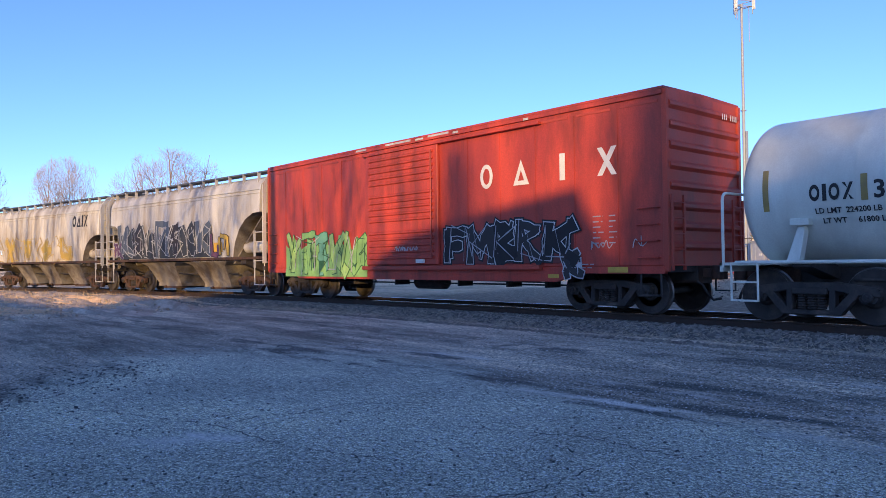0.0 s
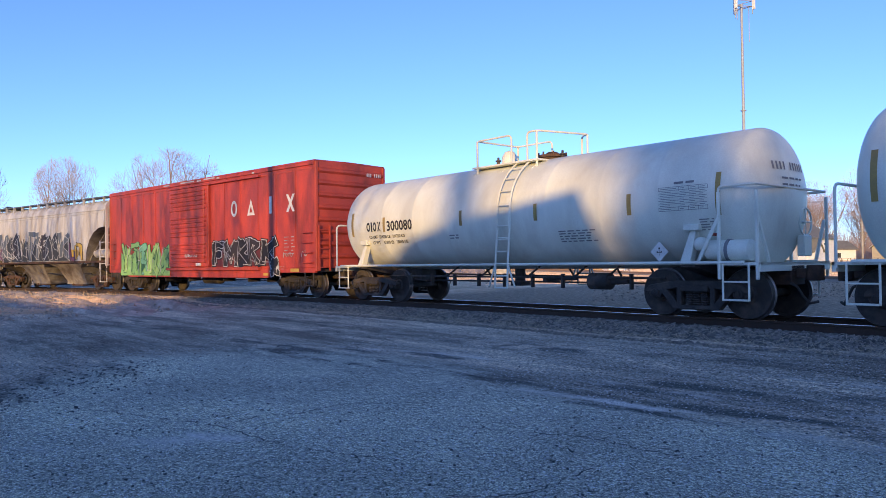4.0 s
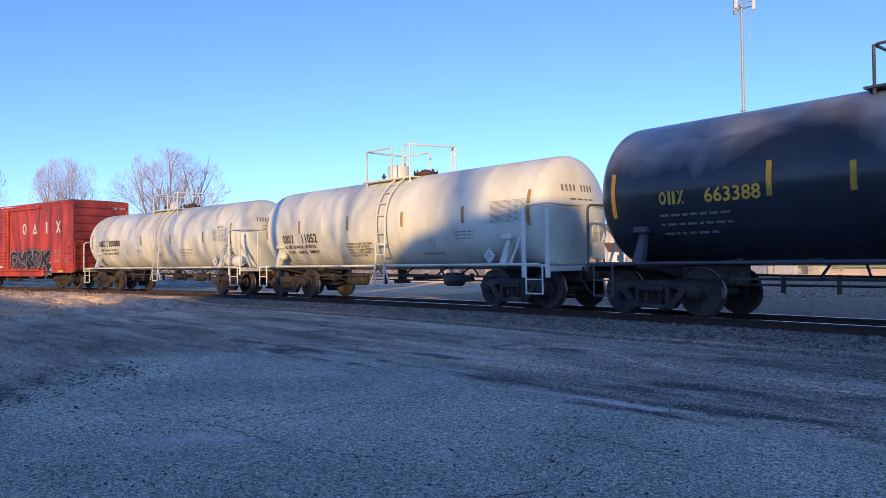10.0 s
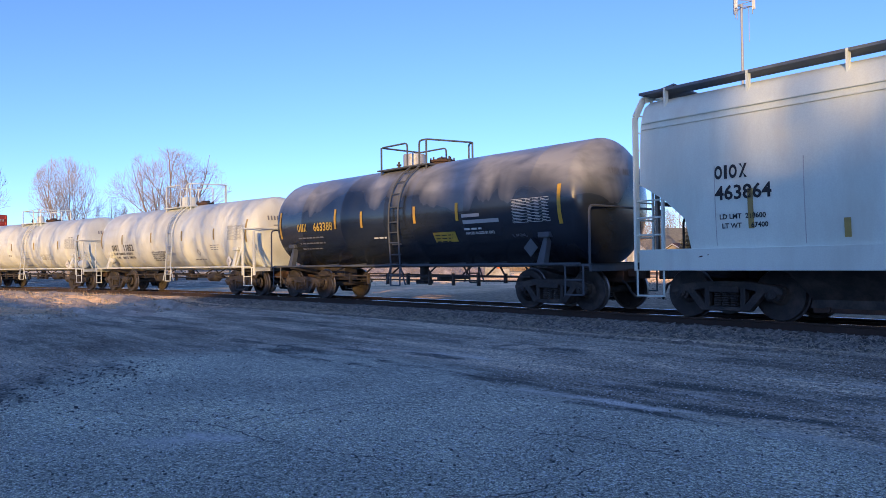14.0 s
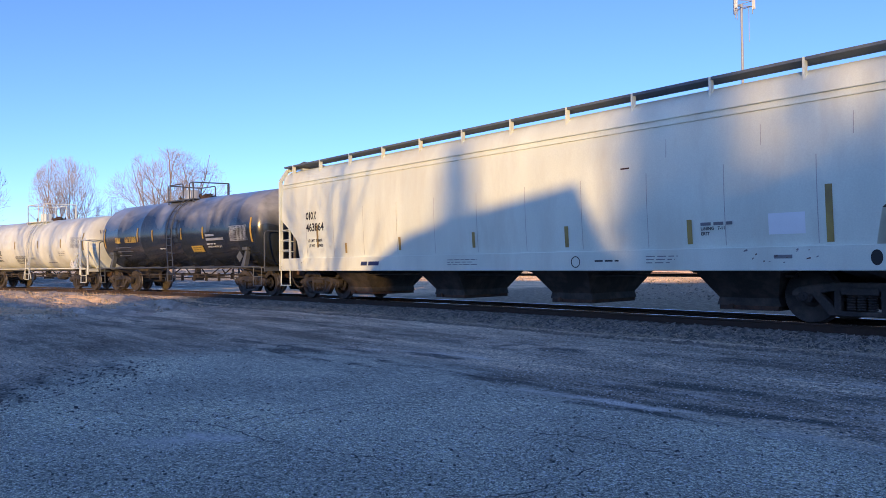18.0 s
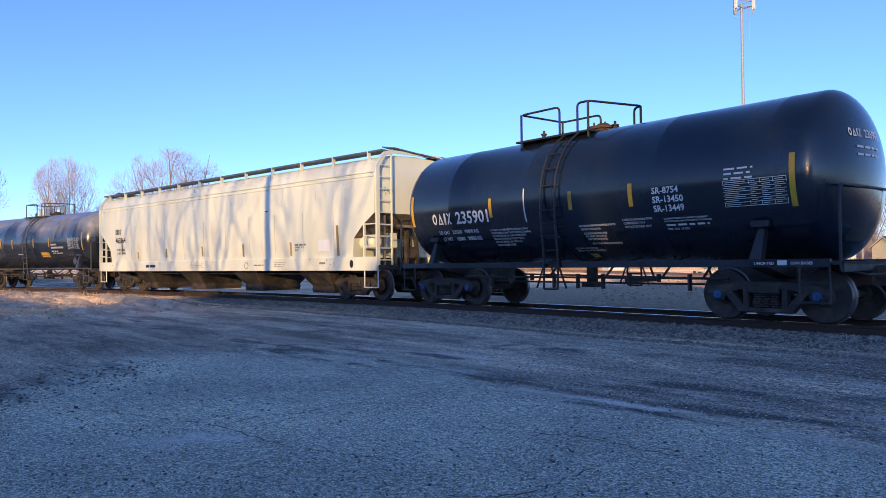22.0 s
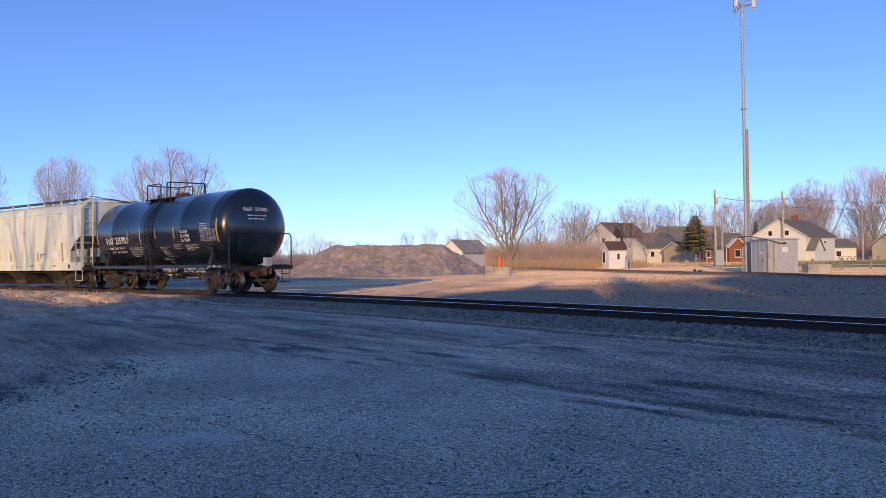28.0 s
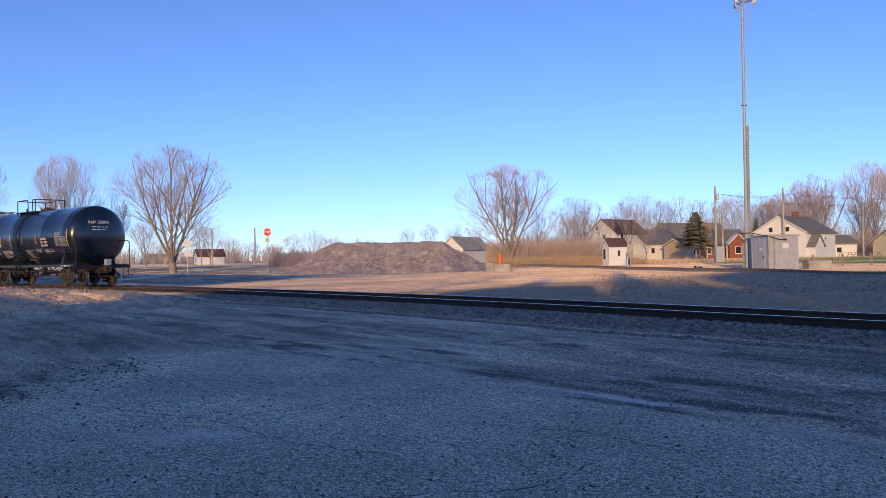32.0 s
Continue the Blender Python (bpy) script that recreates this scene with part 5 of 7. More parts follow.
car, side, low_side, end_face = hopper_car("weathered grey covered hopper car with dark graffiti", -30.0, 6.22, 9.6, M["grey"], M["grey"], 2, low=1.16, sill=1.40, cut=2.95, run=1.75, rusty=True, posts=13, wide=1.5, sill_mat=M["rust"], sill_low=1.30)
spray(car, side, -4.9, 2.8, 1.42, 2.85, (G["slate"], G["dark"], G["night"]), G["pale"], None, 7, 3, G["night"])
spray(car, lambda x, z, out: side(x, z, out + .012), -4.8, 2.7, 1.45, 2.8, (G["pale"],), None, None, 11, 21, thin=.22)
spray(car, side, -5.6, -4.7, 1.5, 2.2, (G["purple"],), G["pale"], None, 2, 5)
spray(car, side, 2.7, 3.9, 1.45, 2.3, (G["purple"], G["ochre"]), G["dark"], None, 2, 7)
tape(car, side, [(-2.6, 1.5, 1.7), (-.4, 1.5, 1.7), (1.4, 1.5, 1.7)])
part("paint_patch", strip(2.9, 3.5, 1.6, 1.95, side, 2), M["yellow"], car, "yellow painted patch")
part("paint_patch", strip(-5.6, -5.0, 1.6, 1.95, side, 2), M["yellow"], car, "yellow painted patch")

car, side, low_side, end_face = hopper_car("stained cream covered hopper car with yellow graffiti", -43.0, 6.15, 9.5, M["pale"], M["grey"], 3, low=1.16, sill=1.40, cut=2.6, run=1.6, rusty=True, posts=13, wide=1.5, sill_mat=M["rust"], sill_low=1.30)
spray(car, side, -4.8, 3.2, 1.45, 2.55, (M["pale"], G["ochre"]), M["grey"], G["ochre"], 8, 8)
part("owner_mark", laid(owner_mark("oaix", .55), (3.35, 3.02), side), M["ink"], car, "dark owner's mark in plain shapes")


# ---- boxcar ----
def boxcar():
    u, half = -15.93, 7.62
    car = thing("boxcar", "red-brown steel boxcar with graffiti along its side", "boxcar", group="cars of the freight train")
    running_gear(car, u, 12.02)
    lo, hi, w = .98, 4.38, 1.46
    part("body", Shape().box(-half, half, -w, w, lo, hi), M["red"], car, bevel=.02)
    rf = Shape().prism([(-w - .03, hi), (w + .03, hi), (w + .03, hi + .05), (0, hi + .075), (-w - .03, hi + .05)], -half - .02, half + .02, "x")
    part("roof", rf, M["red"], car)
    for x in np.linspace(-half + .6, half - .6, 13):
        part("roof_rib", Shape().prism([(-w + .1, hi + .05), (w - .1, hi + .05), (w - .1, hi + .07), (0, hi + .09), (-w + .1, hi + .07)], x - .04, x + .04, "x"), M["red"], car)
    panels = np.linspace(-half, half, 15)
    for d in (-1, 1):
        for i, x in enumerate(panels):
            if -2.2 < x < 1.5:
                continue
            part("side_post", Shape().box(x - .045, x + .045, *sorted((d * (w - .01), d * (w + .014))), lo + .02, hi - .20), M["red"], car)
        part("top_chord", Shape().box(-half, half, *sorted((d * (w - .01), d * (w + .05))), hi - .10, hi - .01), M["red"], car)
        for a, b in zip(panels, panels[1:]):
            part("eave_slot", Shape().box(a + .12, b - .12, *sorted((d * w, d * (w + .012))), hi - .24, hi - .19), M["red_end"], car)
        s = Shape().prism([(-half, lo), (-half, .84), (-6.2, .84), (-5.6, .66), (5.0, .66), (5.5, .84), (half, .84), (half, lo)], *sorted((d * (w - .06), d * (w + .03))))
        part("side_sill", s, M["red"], car, "deep side sill")
        # the door with its pressed ribs
        dr = part("door", Shape().box(-1.85, 1.2, *sorted((d * (w + .01), d * (w + .10))), 1.06, 4.12), M["red"], car, "ribbed sliding door", bevel=.015)
        for i in range(17):
            z = 1.20 + .17 * i
            if i in (5, 11):
                continue
            part("door_rib", Shape().prism([(d * (w + .09), z), (d * (w + .14), z + .03), (d * (w + .14), z + .07), (d * (w + .09), z + .10)], -1.70, 1.05, "x"), M["red"], dr)
        part("door_track", Shape().box(-2.0, 4.6, *sorted((d * (w + .01), d * (w + .16))), .93, 1.03), M["red_end"], car)
        part("door_track", Shape().box(-2.0, 4.6, *sorted((d * (w + .01), d * (w + .13))), 4.13, 4.19), M["red"], car)
        part("door_latch", Shape().rod((1.02, d * (w + .17), 1.2), (1.02, d * (w + .17), 4.0), .018, 6), M["red_end"], dr)
    for k in (-1, 1):
        x = k * half
        for i in range(8):
            z = 1.25 + i * .392
            part("end_rib", Shape().prism([(x - k * .01, z), (x + k * .09, z + .09), (x + k * .09, z + .15), (x - k * .01, z + .24)], -1.36, 1.36, "y"), M["red_end"], car)
        part("end_wall", Shape().box(*sorted((x, x + k * .02)), -w, w, lo, hi), M["red_end"], car)
        for d in (-1, 1):
            part("corner_post", Shape().box(*sorted((x - k * .04, x + k * .07)), *sorted((d * (w - .08), d * (w + .02))), lo - .1, hi), M["red_end"], car, bevel=.01)
            lad = Shape()
            for y in (d * 1.40, d * .98):
                lad.box(*sorted((x + k * .10, x + k * .14)), y - .025, y + .025, .9, 2.35)
            for i in range(5):
                lad.rod((x + k * .13, d * 1.40, 1.0 + .3 * i), (x + k * .13, d * .98, 1.0 + .3 * i), .015, 6)
            part("end_ladder", lad, M["red_end"], car)
            for i in range(4):
                z = 1.15 + .32 * i
                sl = Shape().tube([(x - k * .12, d * w, z), (x - k * .12, d * (w + .08), z), (x - k * .58, d * (w + .08), z), (x - k * .58, d * w, z)], .015, 6)
                part("grab_iron", sl, M["red"], car)
            st = Shape().rod((x - k * .1, d * w, .86), (x - k * .1, d * w, .42), .02, 6).rod((x - k * .55, d * w, .86), (x - k * .55, d * w, .42), .02, 6).beam((x - k * .1, d * w, .42), (x - k * .55, d * w, .42), .07, .03)
            part("step", st, M["iron"], car)
        part("draft_sill", Shape().box(*sorted((x, x - k * 3.0)), -.3, .3, .68, .98), M["iron"], car)
        part("bolster", Shape().prism([(-1.4, .98), (-.35, .72), (.35, .72), (1.4, .98)], k * 6.01 - .18, k * 6.01 + .18, "x"), M["iron"], car)
    part("floor_frame", Shape().box(-half + .05, half - .05, -1.3, 1.3, .86, .985), M["iron"], car)
    rig = Shape().rod((-4.8, -.6, .55), (4.8, -.6, .55), .022, 6).rod((-4.5, -1.0, .72), (4.6, -1.0, .62), .018, 6)
    for x in (-3.2, -1.2, 1.4, 3.1, 4.3):
        rig.box(x - .03, x + .03, -1.05, -.55, .50, .90)
    part("brake_rigging", rig, M["iron"], car)
    part("air_reservoir", Shape().turned([(-.9, 0), (-.88, .14), (-.8, .2), (.3, .2), (.38, .14), (.4, 0)], "x", 18, (0, -.5, .58)), M["iron"], car)
    ends(car, -half, half)

    def side(x, z, out=.02):
        return (x, -w - out, z)

    def end_face(y, z):
        return (half + .10, y, z)
    for x, mark in ((2.88, HOOP), (3.98, WEDGE), (5.17, PILLAR), (6.32, CROSS)):
        part("owner_mark", laid(mark, (x, 3.13), side), M["chalk"], car, "white owner's mark in a plain shape")
    part("owner_mark", laid((CROSS[0], [(4, 5, 6, 7)]), (6.32, 3.13), lambda x, z: side(x, z, .022)), M["chalk"], car, "white owner's mark in a plain shape")
    def sprayed(x, z, out=.02):
        return (x, -w - out - (.03 if z < .99 else 0), z)
    # the maroon ground makes the lower side darker behind these forms
    spray(car, sprayed, 1.42, 5.45, 1.06, 2.04, (G["black"], G["coal"]), G["bright"], G["black"], 5, 6, G["maroon"], forms=BLOCKS, edge=.020, loose=.3)
    spray(car, sprayed, 5.2, 5.75, .75, 1.3, (G["coal"],), G["pale"], None, 1, 9)
    spray(car, sprayed, -6.45, -1.9, .72, 2.05, (G["lime"], G["green"], G["mint"]), G["deep"], None, 5, 12, G["green"])
    spray(car, lambda x, z, out: sprayed(x, z, out + .012), -6.3, -2.0, .8, 2.0, (G["deep"], G["pale"]), None, None, 9, 31, thin=.2)
    spray(car, lambda x, z, out: sprayed(x, z, out + .012), 1.5, 5.4, 1.1, 2.0, (G["silver"],), None, None, 5, 41, thin=.10)
    for x0, x1, z in ((-1.0, .1, 4.335), (.3, .62, 4.32), (.8, 1.6, 4.34), (1.75, 1.95, 4.31), (-2.4, -1.9, 4.33), (4.1, 4.25, 4.28)):
        part("bare_patch", strip(x0, x1, z, z + .05, lambda x, z: side(x, z, .054), 2), G["pale"], car, "pale chipped patch of paint")
    part("paint_patch", strip(6.32, 6.80, .86, .97, lambda x, z: side(x, z, .04), 1), M["gold"], car, "yellow painted patch")
    part("paint_patch", strip(4.75, 5.05, .74, .82, lambda x, z: side(x, z, .04), 1), M["gold"], car, "small yellow patch")
    part("lettering", laid(lines_of(6, .28, .11, .04, .5), (5.95, 2.0), side), G["silver"], car, "small white figures")
    part("lettering", laid(lines_of(6, .2, .11, .04, .5, 3), (6.35, 2.0), side), G["silver"], car)
    part("lettering", laid(lines_of(2, .6, .07, .03), (5.4, 1.02), lambda x, z: side(x, z, .04)), G["silver"], car)
    part("chalk_scrawl", laid(scrawl(.55, .20, 2, .02), (5.85, 1.33), side), G["pale"], car, "white scrawl")
    part("chalk_scrawl", laid(scrawl(.42, .26, 8, .018), (6.95, 1.34), side), G["pale"], car, "white scrawl")
    part("chalk_scrawl", laid(scrawl(.95, .14, 11, .018), (-.5, 1.42), lambda x, z: side(x, z, .15)), G["pale"], car, "faint scrawl")
    part("tack_board", Shape().box(.4, .7, -w - .17, -w - .11, 1.10, 1.20), M["chalk"], car)
    part("end_number", laid(bars([.5] * 3 + [0] + [.5] * 4, .12), (.62, 4.02), end_face), M["chalk"], car)


boxcar()


# ---- trees ----
M["bark"] = surface("grey_brown_bark", (.30, .25, .21), .95, vary=.35, scale=3, fine=25, bump=.4)
M["twig"] = surface("brown_twigs", (.42, .365, .335), .95, vary=.25, scale=.8, bump=0)
M["twig_red"] = surface("reddish_twigs", (.52, .395, .335), .95, vary=.25, scale=.8, bump=0)
M["needle"] = surface("olive_green_needles", (.17, .168, .10), .9, vary=.5, scale=1.5, bump=0)
M["reed"] = surface("dry_brown_reeds", (.60, .43, .27), .95, vary=.4, scale=2, island=.35, bump=0)


def bare_tree(seed, height, spread, limbs=6, stem=.15, fine=1.0, broad=.42, girth=.022):
    """A leafless tree: a trunk with its limbs, and the crown of fine twigs."""
    rnd = random.Random(seed)
    wood, twigs = Shape(), Shape()
    long = [height * k for k in (stem, .72, .34, .20, .115, .07)]

    mid, rx, rz = height * .58, height * broad, height * .44

    def room(p, d):
        """The way from p along d to the rounded outline of the crown."""
        a = Vector((p.x / rx, p.y / rx, (p.z - mid) / rz))
        b = Vector((d.x / rx, d.y / rx, d.z / rz))
        k, m, c = b.dot(b), a.dot(b), a.dot(a) - 1
        q = m * m - k * c
        lobes = 1 + .5 * noise.noise((p + d * 3) * .3 + Vector((seed, 0, 0)))
        return lobes * (-m + math.sqrt(q)) / k if q > 0 else 0.0

    def grow(p, d, level, r):
        n = (2, 5, 4, 3, 3, 2)[level]
        length = long[level] * rnd.uniform(.7, 1.15)
        if level:
            free = room(p, d) * rnd.uniform(.5, 1.3)
            if level > 2 and (free < .02 * height or noise.noise(p * .55 + Vector((0, seed, 0))) < -.22):
                return
            length = max(.25, min(length, free))
        pts, q = [p], p
        for i in range(n):
            d = (d + Vector((rnd.uniform(-1, 1), rnd.uniform(-1, 1), rnd.uniform(-.6, .8))) * (.07, .06, .10, .13, .16, .2)[level] + Vector((0, 0, (.02, .06, .065, .06, .05, .03)[level]))).normalized()
            q = q + d * length / n
            pts.append(q)
        (wood if level < 3 else twigs).tube(pts, r, (9, 6, 4, 3, 3, 3)[level], r * (.9, .45, .45, .5, .6, .6)[level])
        if level == 5:
            return
        kids = (limbs, 6, 5, 5, 4)[level]
        if level >= 2:
            kids = max(2, round(kids * fine))
        first = rnd.uniform(0, 6.28)
        for k in range(kids):
            at = 1 - (k / max(1, kids - 1)) * (.35, .75, .75, .75, .75)[level]
            i = min(n - 1, int(at * n - 1e-6))
            o = pts[i].lerp(pts[i + 1], at * n - i)
            turn = first + k * 2.4 + rnd.uniform(-.3, .3)
            e = d.orthogonal().normalized()
            side = e * math.cos(turn) + d.cross(e) * math.sin(turn)
            open_ = (spread, .72, .75, .8, .8)[level] * rnd.uniform(.6, 1.2) * (1 if k else .3)
            nd = (d + side * open_).normalized()
            if nd.z < .1 and level < 3:
                nd = Vector((nd.x, nd.y, .25)).normalized()
            here = r * (1 - .5 * at)
            grow(o, nd, level + 1, max(.0105, here * (.66, .6, .55, .55, .55)[level]))
    grow(Vector((0, 0, -.1)), Vector((0, 0, 1)), 0, height * girth)
    top = max(v[2] for v in twigs.v)
    k = height / top
    for s in (wood, twigs):
        s.v = [(x * k, y * k, z * k) for x, y, z in s.v]
    return wood.mesh("trunk", M["bark"], 40), twigs.mesh("crown", M["twig"], 0)


KINDS = [bare_tree(3, 14, .75, 7, .13, 1.2, broad=.50, girth=.030), bare_tree(8, 14, .62, 7, .15, 1.2, broad=.44, girth=.024), bare_tree(21, 14, .85, 6, .13, 1.0, broad=.56, girth=.032), bare_tree(34, 14, .5, 7, .16, 1.0, broad=.34, girth=.026),
         bare_tree(55, 14, .55, 6, .2, .6, girth=.013), bare_tree(61, 14, .45, 6, .30, .9, broad=.36, girth=.014), bare_tree(64, 14, .6, 6, .26, .9, broad=.46, girth=.015)]
ROWAN = [(w, c.copy()) for w, c in KINDS]
for w, c in ROWAN:
    c.materials.clear()
    c.materials.append(M["twig_red"])


def plant_tree(x, y, height, kind, turn, label="bare winter tree with grey-brown limbs and fine twigs", red=False, wide=1.0, group="bare trees"):
    wood, twigs = (ROWAN if red else KINDS)[kind]
    t = thing("tree", label, "tree", pose(x, y, ground_z(x, y) - .05, 0, 0, turn), group=group)
    k = height / 14
    t.scale = (k * wide, k * wide, k)
    part("trunk", wood, None, t)
    part("crown", twigs, None, t, "crown of bare twigs")
    return t


def conifer_meshes(seed, height, wide, start=.12, n=130):
    rnd = random.Random(seed)
    trunk = Shape().tube([(0, 0, -.1), (.05, 0, height * .5), (0, 0, height)], .16, 7, .03)
    crown = Shape()
    for i in range(n):
        k = (i + rnd.random()) / n
        z = height * (start + (1 - start) * k)
        reach = wide * (1 - k) ** .8 * rnd.uniform(.65, 1.1) + .15
        a = i * 2.4 + rnd.uniform(-.3, .3)
        d = Vector((math.cos(a), math.sin(a), rnd.uniform(-.25, .15)))
        s = Vector((-math.sin(a), math.cos(a), 0))
        m = max(4, int(reach * 7))
        for j in range(m):
            f = (j + .6) / m
            o = Vector((0, 0, z)) + d * reach * f
            for e in (-1, 1):
                w = reach * .28 * (1.15 - f) + .10
                tip = o + s * e * w + d * w * .6 + Vector((0, 0, rnd.uniform(-.22, .08)))
                b = o + d * .16
                crown.add([o, b, tip, tip * .75 + o * .25 + Vector((0, 0, .12))], [(0, 1, 2), (0, 2, 3)])
    return trunk.mesh("trunk", M["bark"], 40), crown.mesh("crown", M["needle"], 0)


FIRS = [conifer_meshes(2, 9, 2.6, .26, 210), conifer_meshes(5, 13, 3.4, .04, 260)]


def plant_fir(x, y, kind, turn, k=1.0, label="dark green conifer with drooping boughs", wide=1.0):
    t = thing("conifer", label, "tree", pose(x, y, ground_z(x, y) - .05, 0, 0, turn), group="conifers")
    t.scale = (k * wide, k * wide, k)
    part("trunk", FIRS[kind][0], None, t)
    part("crown", FIRS[kind][1], None, t, "crown of dark needles")


# ---- behind the track: what stands far off ----
for row in ((-100.4, 22.7, 15.2, 1, 0, .74), (-103, 28.5, 10.5, 3, 80, .7), (-88.3, 31.1, 15.3, 0, 10, 1.02), (-75.3, 73.8, 14.6, 0, 200, 1.12), (-73.0, 84.5, 10.2, 5, 30), (-81.8, 86.4, 9.6, 6, 80)):
    plant_tree(*row[:5], wide=row[5] if len(row) > 5 else 1.0)
plant_tree(-84.0, 7.8, 14.0, 1, 130, label="bare winter tree beyond the bend of the track")
rnd = random.Random(12)
RIGHT = Vector((.6346, .7728, 0))
AHEAD = Vector((-.7727, .6347, 0))


def out(side, depth):
    """A place so far to the side of the camera's line of sight, and so deep along it."""
    p = RIGHT * side + AHEAD * depth
    return p.x, p.y


# rows of trees behind the houses: side, depth, height
for s, d, h, k, red in ((36, 150, 12, 1, 0), (41, 152, 14, 3, 0), (46, 158, 13, 0, 0), (51, 160, 14, 1, 0), (56, 162, 13.5, 3, 0), (61, 158, 13, 2, 0), (65, 170, 15, 0, 0), (70, 172, 16, 1, 0), (75, 165, 14.5, 3, 1),
                        (80, 160, 15.5, 0, 1), (85, 165, 18, 1, 1), (89, 158, 21, 2, 1), (94, 162, 21, 0, 1), (99, 160, 23, 3, 1), (104, 165, 22, 1, 1), (110, 160, 22, 0, 1), (92, 150, 18, 1, 1), (97, 152, 20, 0, 1), (102, 150, 19, 1, 1), (83, 172, 18, 1, 1), (87, 175, 20, 0, 1), (77, 174, 14, 0, 0), (72, 160, 13.5, 1, 0), (68, 150, 12, 2, 0), (29, 165, 11, 2, 0), (23, 175, 10, 3, 0),
                        (3, 170, 9, 1, 0), (-4, 210, 11, 0, 1), (-10, 215, 10, 2, 0), (-33, 190, 9, 1, 1), (-47, 150, 9, 3, 0), (-52, 160, 10, 2, 0), (-60, 150, 9, 1, 0), (-66, 165, 11, 0, 0), (-72, 150, 9, 3, 1), (-78, 160, 10, 2, 0), (15, 160, 8, 1, 1), (8, 165, 8, 3, 0)):
    plant_tree(*out(s, d), h, 5 + k % 2, rnd.uniform(0, 360), red=bool(red), wide=rnd.uniform(.8, 1.15), label="reddish bare winter tree behind the houses" if red else "bare winter tree behind the houses")
for i in range(26):
    sd = 29 + i * 3.4
    plant_tree(*out(sd, rnd.uniform(176, 200)), rnd.uniform(10, 13) + (4 if sd > 78 else 0), 5 + i % 2, rnd.uniform(0, 360), red=sd > 80, label="bare winter tree in the woods behind the houses")
for sd, d, h, k in ((22.5, 118, 10.5, 1), (25.0, 116, 7.5, 0), (30.5, 121, 11, 0), (33.5, 123, 7, 1), (47.5, 135, 9, 1), (62, 128, 9, 0)):
    plant_tree(*out(sd, d), h, 5 + k, rnd.uniform(0, 360), wide=.85, label="slender bare tree before the houses")
for i in range(30):
    sd = -150 + i * 6.4 + rnd.uniform(-2, 2)
    plant_tree(*out(sd, rnd.uniform(215, 270)), rnd.uniform(6, 9.5), 5 + i % 2, rnd.uniform(0, 360), red=i % 3 == 0, wide=1.3, label="small bare tree far off along the horizon")
plant_fir(*out(40, 118), 0, 20, .84, wide=1.45)
plant_fir(*out(63, 150), 1, 70, .62)


def far_woods():
    """The low rim of brush and woods along the horizon."""
    s = Shape()
    r = random.Random(5)
    for i in range(1600):
        side = r.uniform(-330, 330)
        x0, y0 = out(side, r.uniform(230, 310))
        h = r.uniform(2.5, 6.5)
        z = ground_z(x0, y0)
        for k in range(9):
            a, w = r.uniform(0, 6.28), r.uniform(.1, .45) * h
            x, y = x0 + r.uniform(-1.5, 1.5), y0 + r.uniform(-1.5, 1.5)
            s.tube([(x, y, z), (x + .3 * w * math.cos(a), y + .3 * w * math.sin(a), z + h * .5), (x + w * math.cos(a), y + w * math.sin(a), z + h * r.uniform(.7, 1))], .09, 3, .03)
    return s


tagged(new("far_woods", far_woods().mesh("far_woods", M["twig"], 0)), "brown leafless woods along the horizon", "woods", kind="stuff")


def brush(n, side0, side1, d0, d1, h0, h1, seed, thick=.02):
    s = Shape()
    r = random.Random(seed)
    for i in range(n):
        x, y = out(r.uniform(side0, side1), r.uniform(d0, d1))
        z, h = ground_z(x, y), r.uniform(h0, h1)
        a, b = r.uniform(-.3, .3) * h, r.uniform(-.3, .3) * h
        s.tube([(x, y, z - .05), (x + a * .4, y + b * .4, z + h * .6), (x + a, y + b, z + h)], thick, 3, thick * .3)
    return s


tagged(new("undergrowth", brush(8000, 58, 130, 150, 190, 2, 8, 51, .03).mesh("undergrowth", M["twig_red"], 0)), "dense leafless undergrowth in the woods behind the houses", "undergrowth", kind="stuff")
tagged(new("undergrowth", brush(5000, 16, 60, 165, 195, 2, 7.5, 52, .035).mesh("undergrowth", M["twig"], 0)), "leafless undergrowth behind the white houses", "undergrowth", kind="stuff")
tagged(new("reeds", brush(4200, 6, 27, 97, 104, .4, 1.3, 3).mesh("reeds", M["reed"], 0)), "band of dry brown reeds and weeds", "reeds", kind="stuff")
tagged(new("thicket", brush(8000, 6.5, 24, 104, 116, 1.0, 3.9, 4, .017).mesh("thicket", M["twig_red"], 0)), "thicket of leafless brown shrubs", "shrubs", kind="stuff")
tagged(new("weeds", brush(9000, -27, -14, 112, 135, .5, 2.4, 9, .013).mesh("weeds", M["twig_red"], 0)), "low bare shrubs beside the crossing road", "shrubs", kind="stuff")
tagged(new("dry_grass", brush(1600, 24, 52, 96, 108, .2, .6, 14, .02).mesh("dry_grass", M["reed"], 0)), "dry straw-coloured grass along the yard's edge", "grass", kind="stuff")

tagged(new("yard_weeds", brush(7000, -6, 42, 48, 92, .04, .13, 31, .012).mesh("yard_weeds", M["reed"], 0)), "short dry weeds and stubble over the yard", "weeds", kind="stuff")



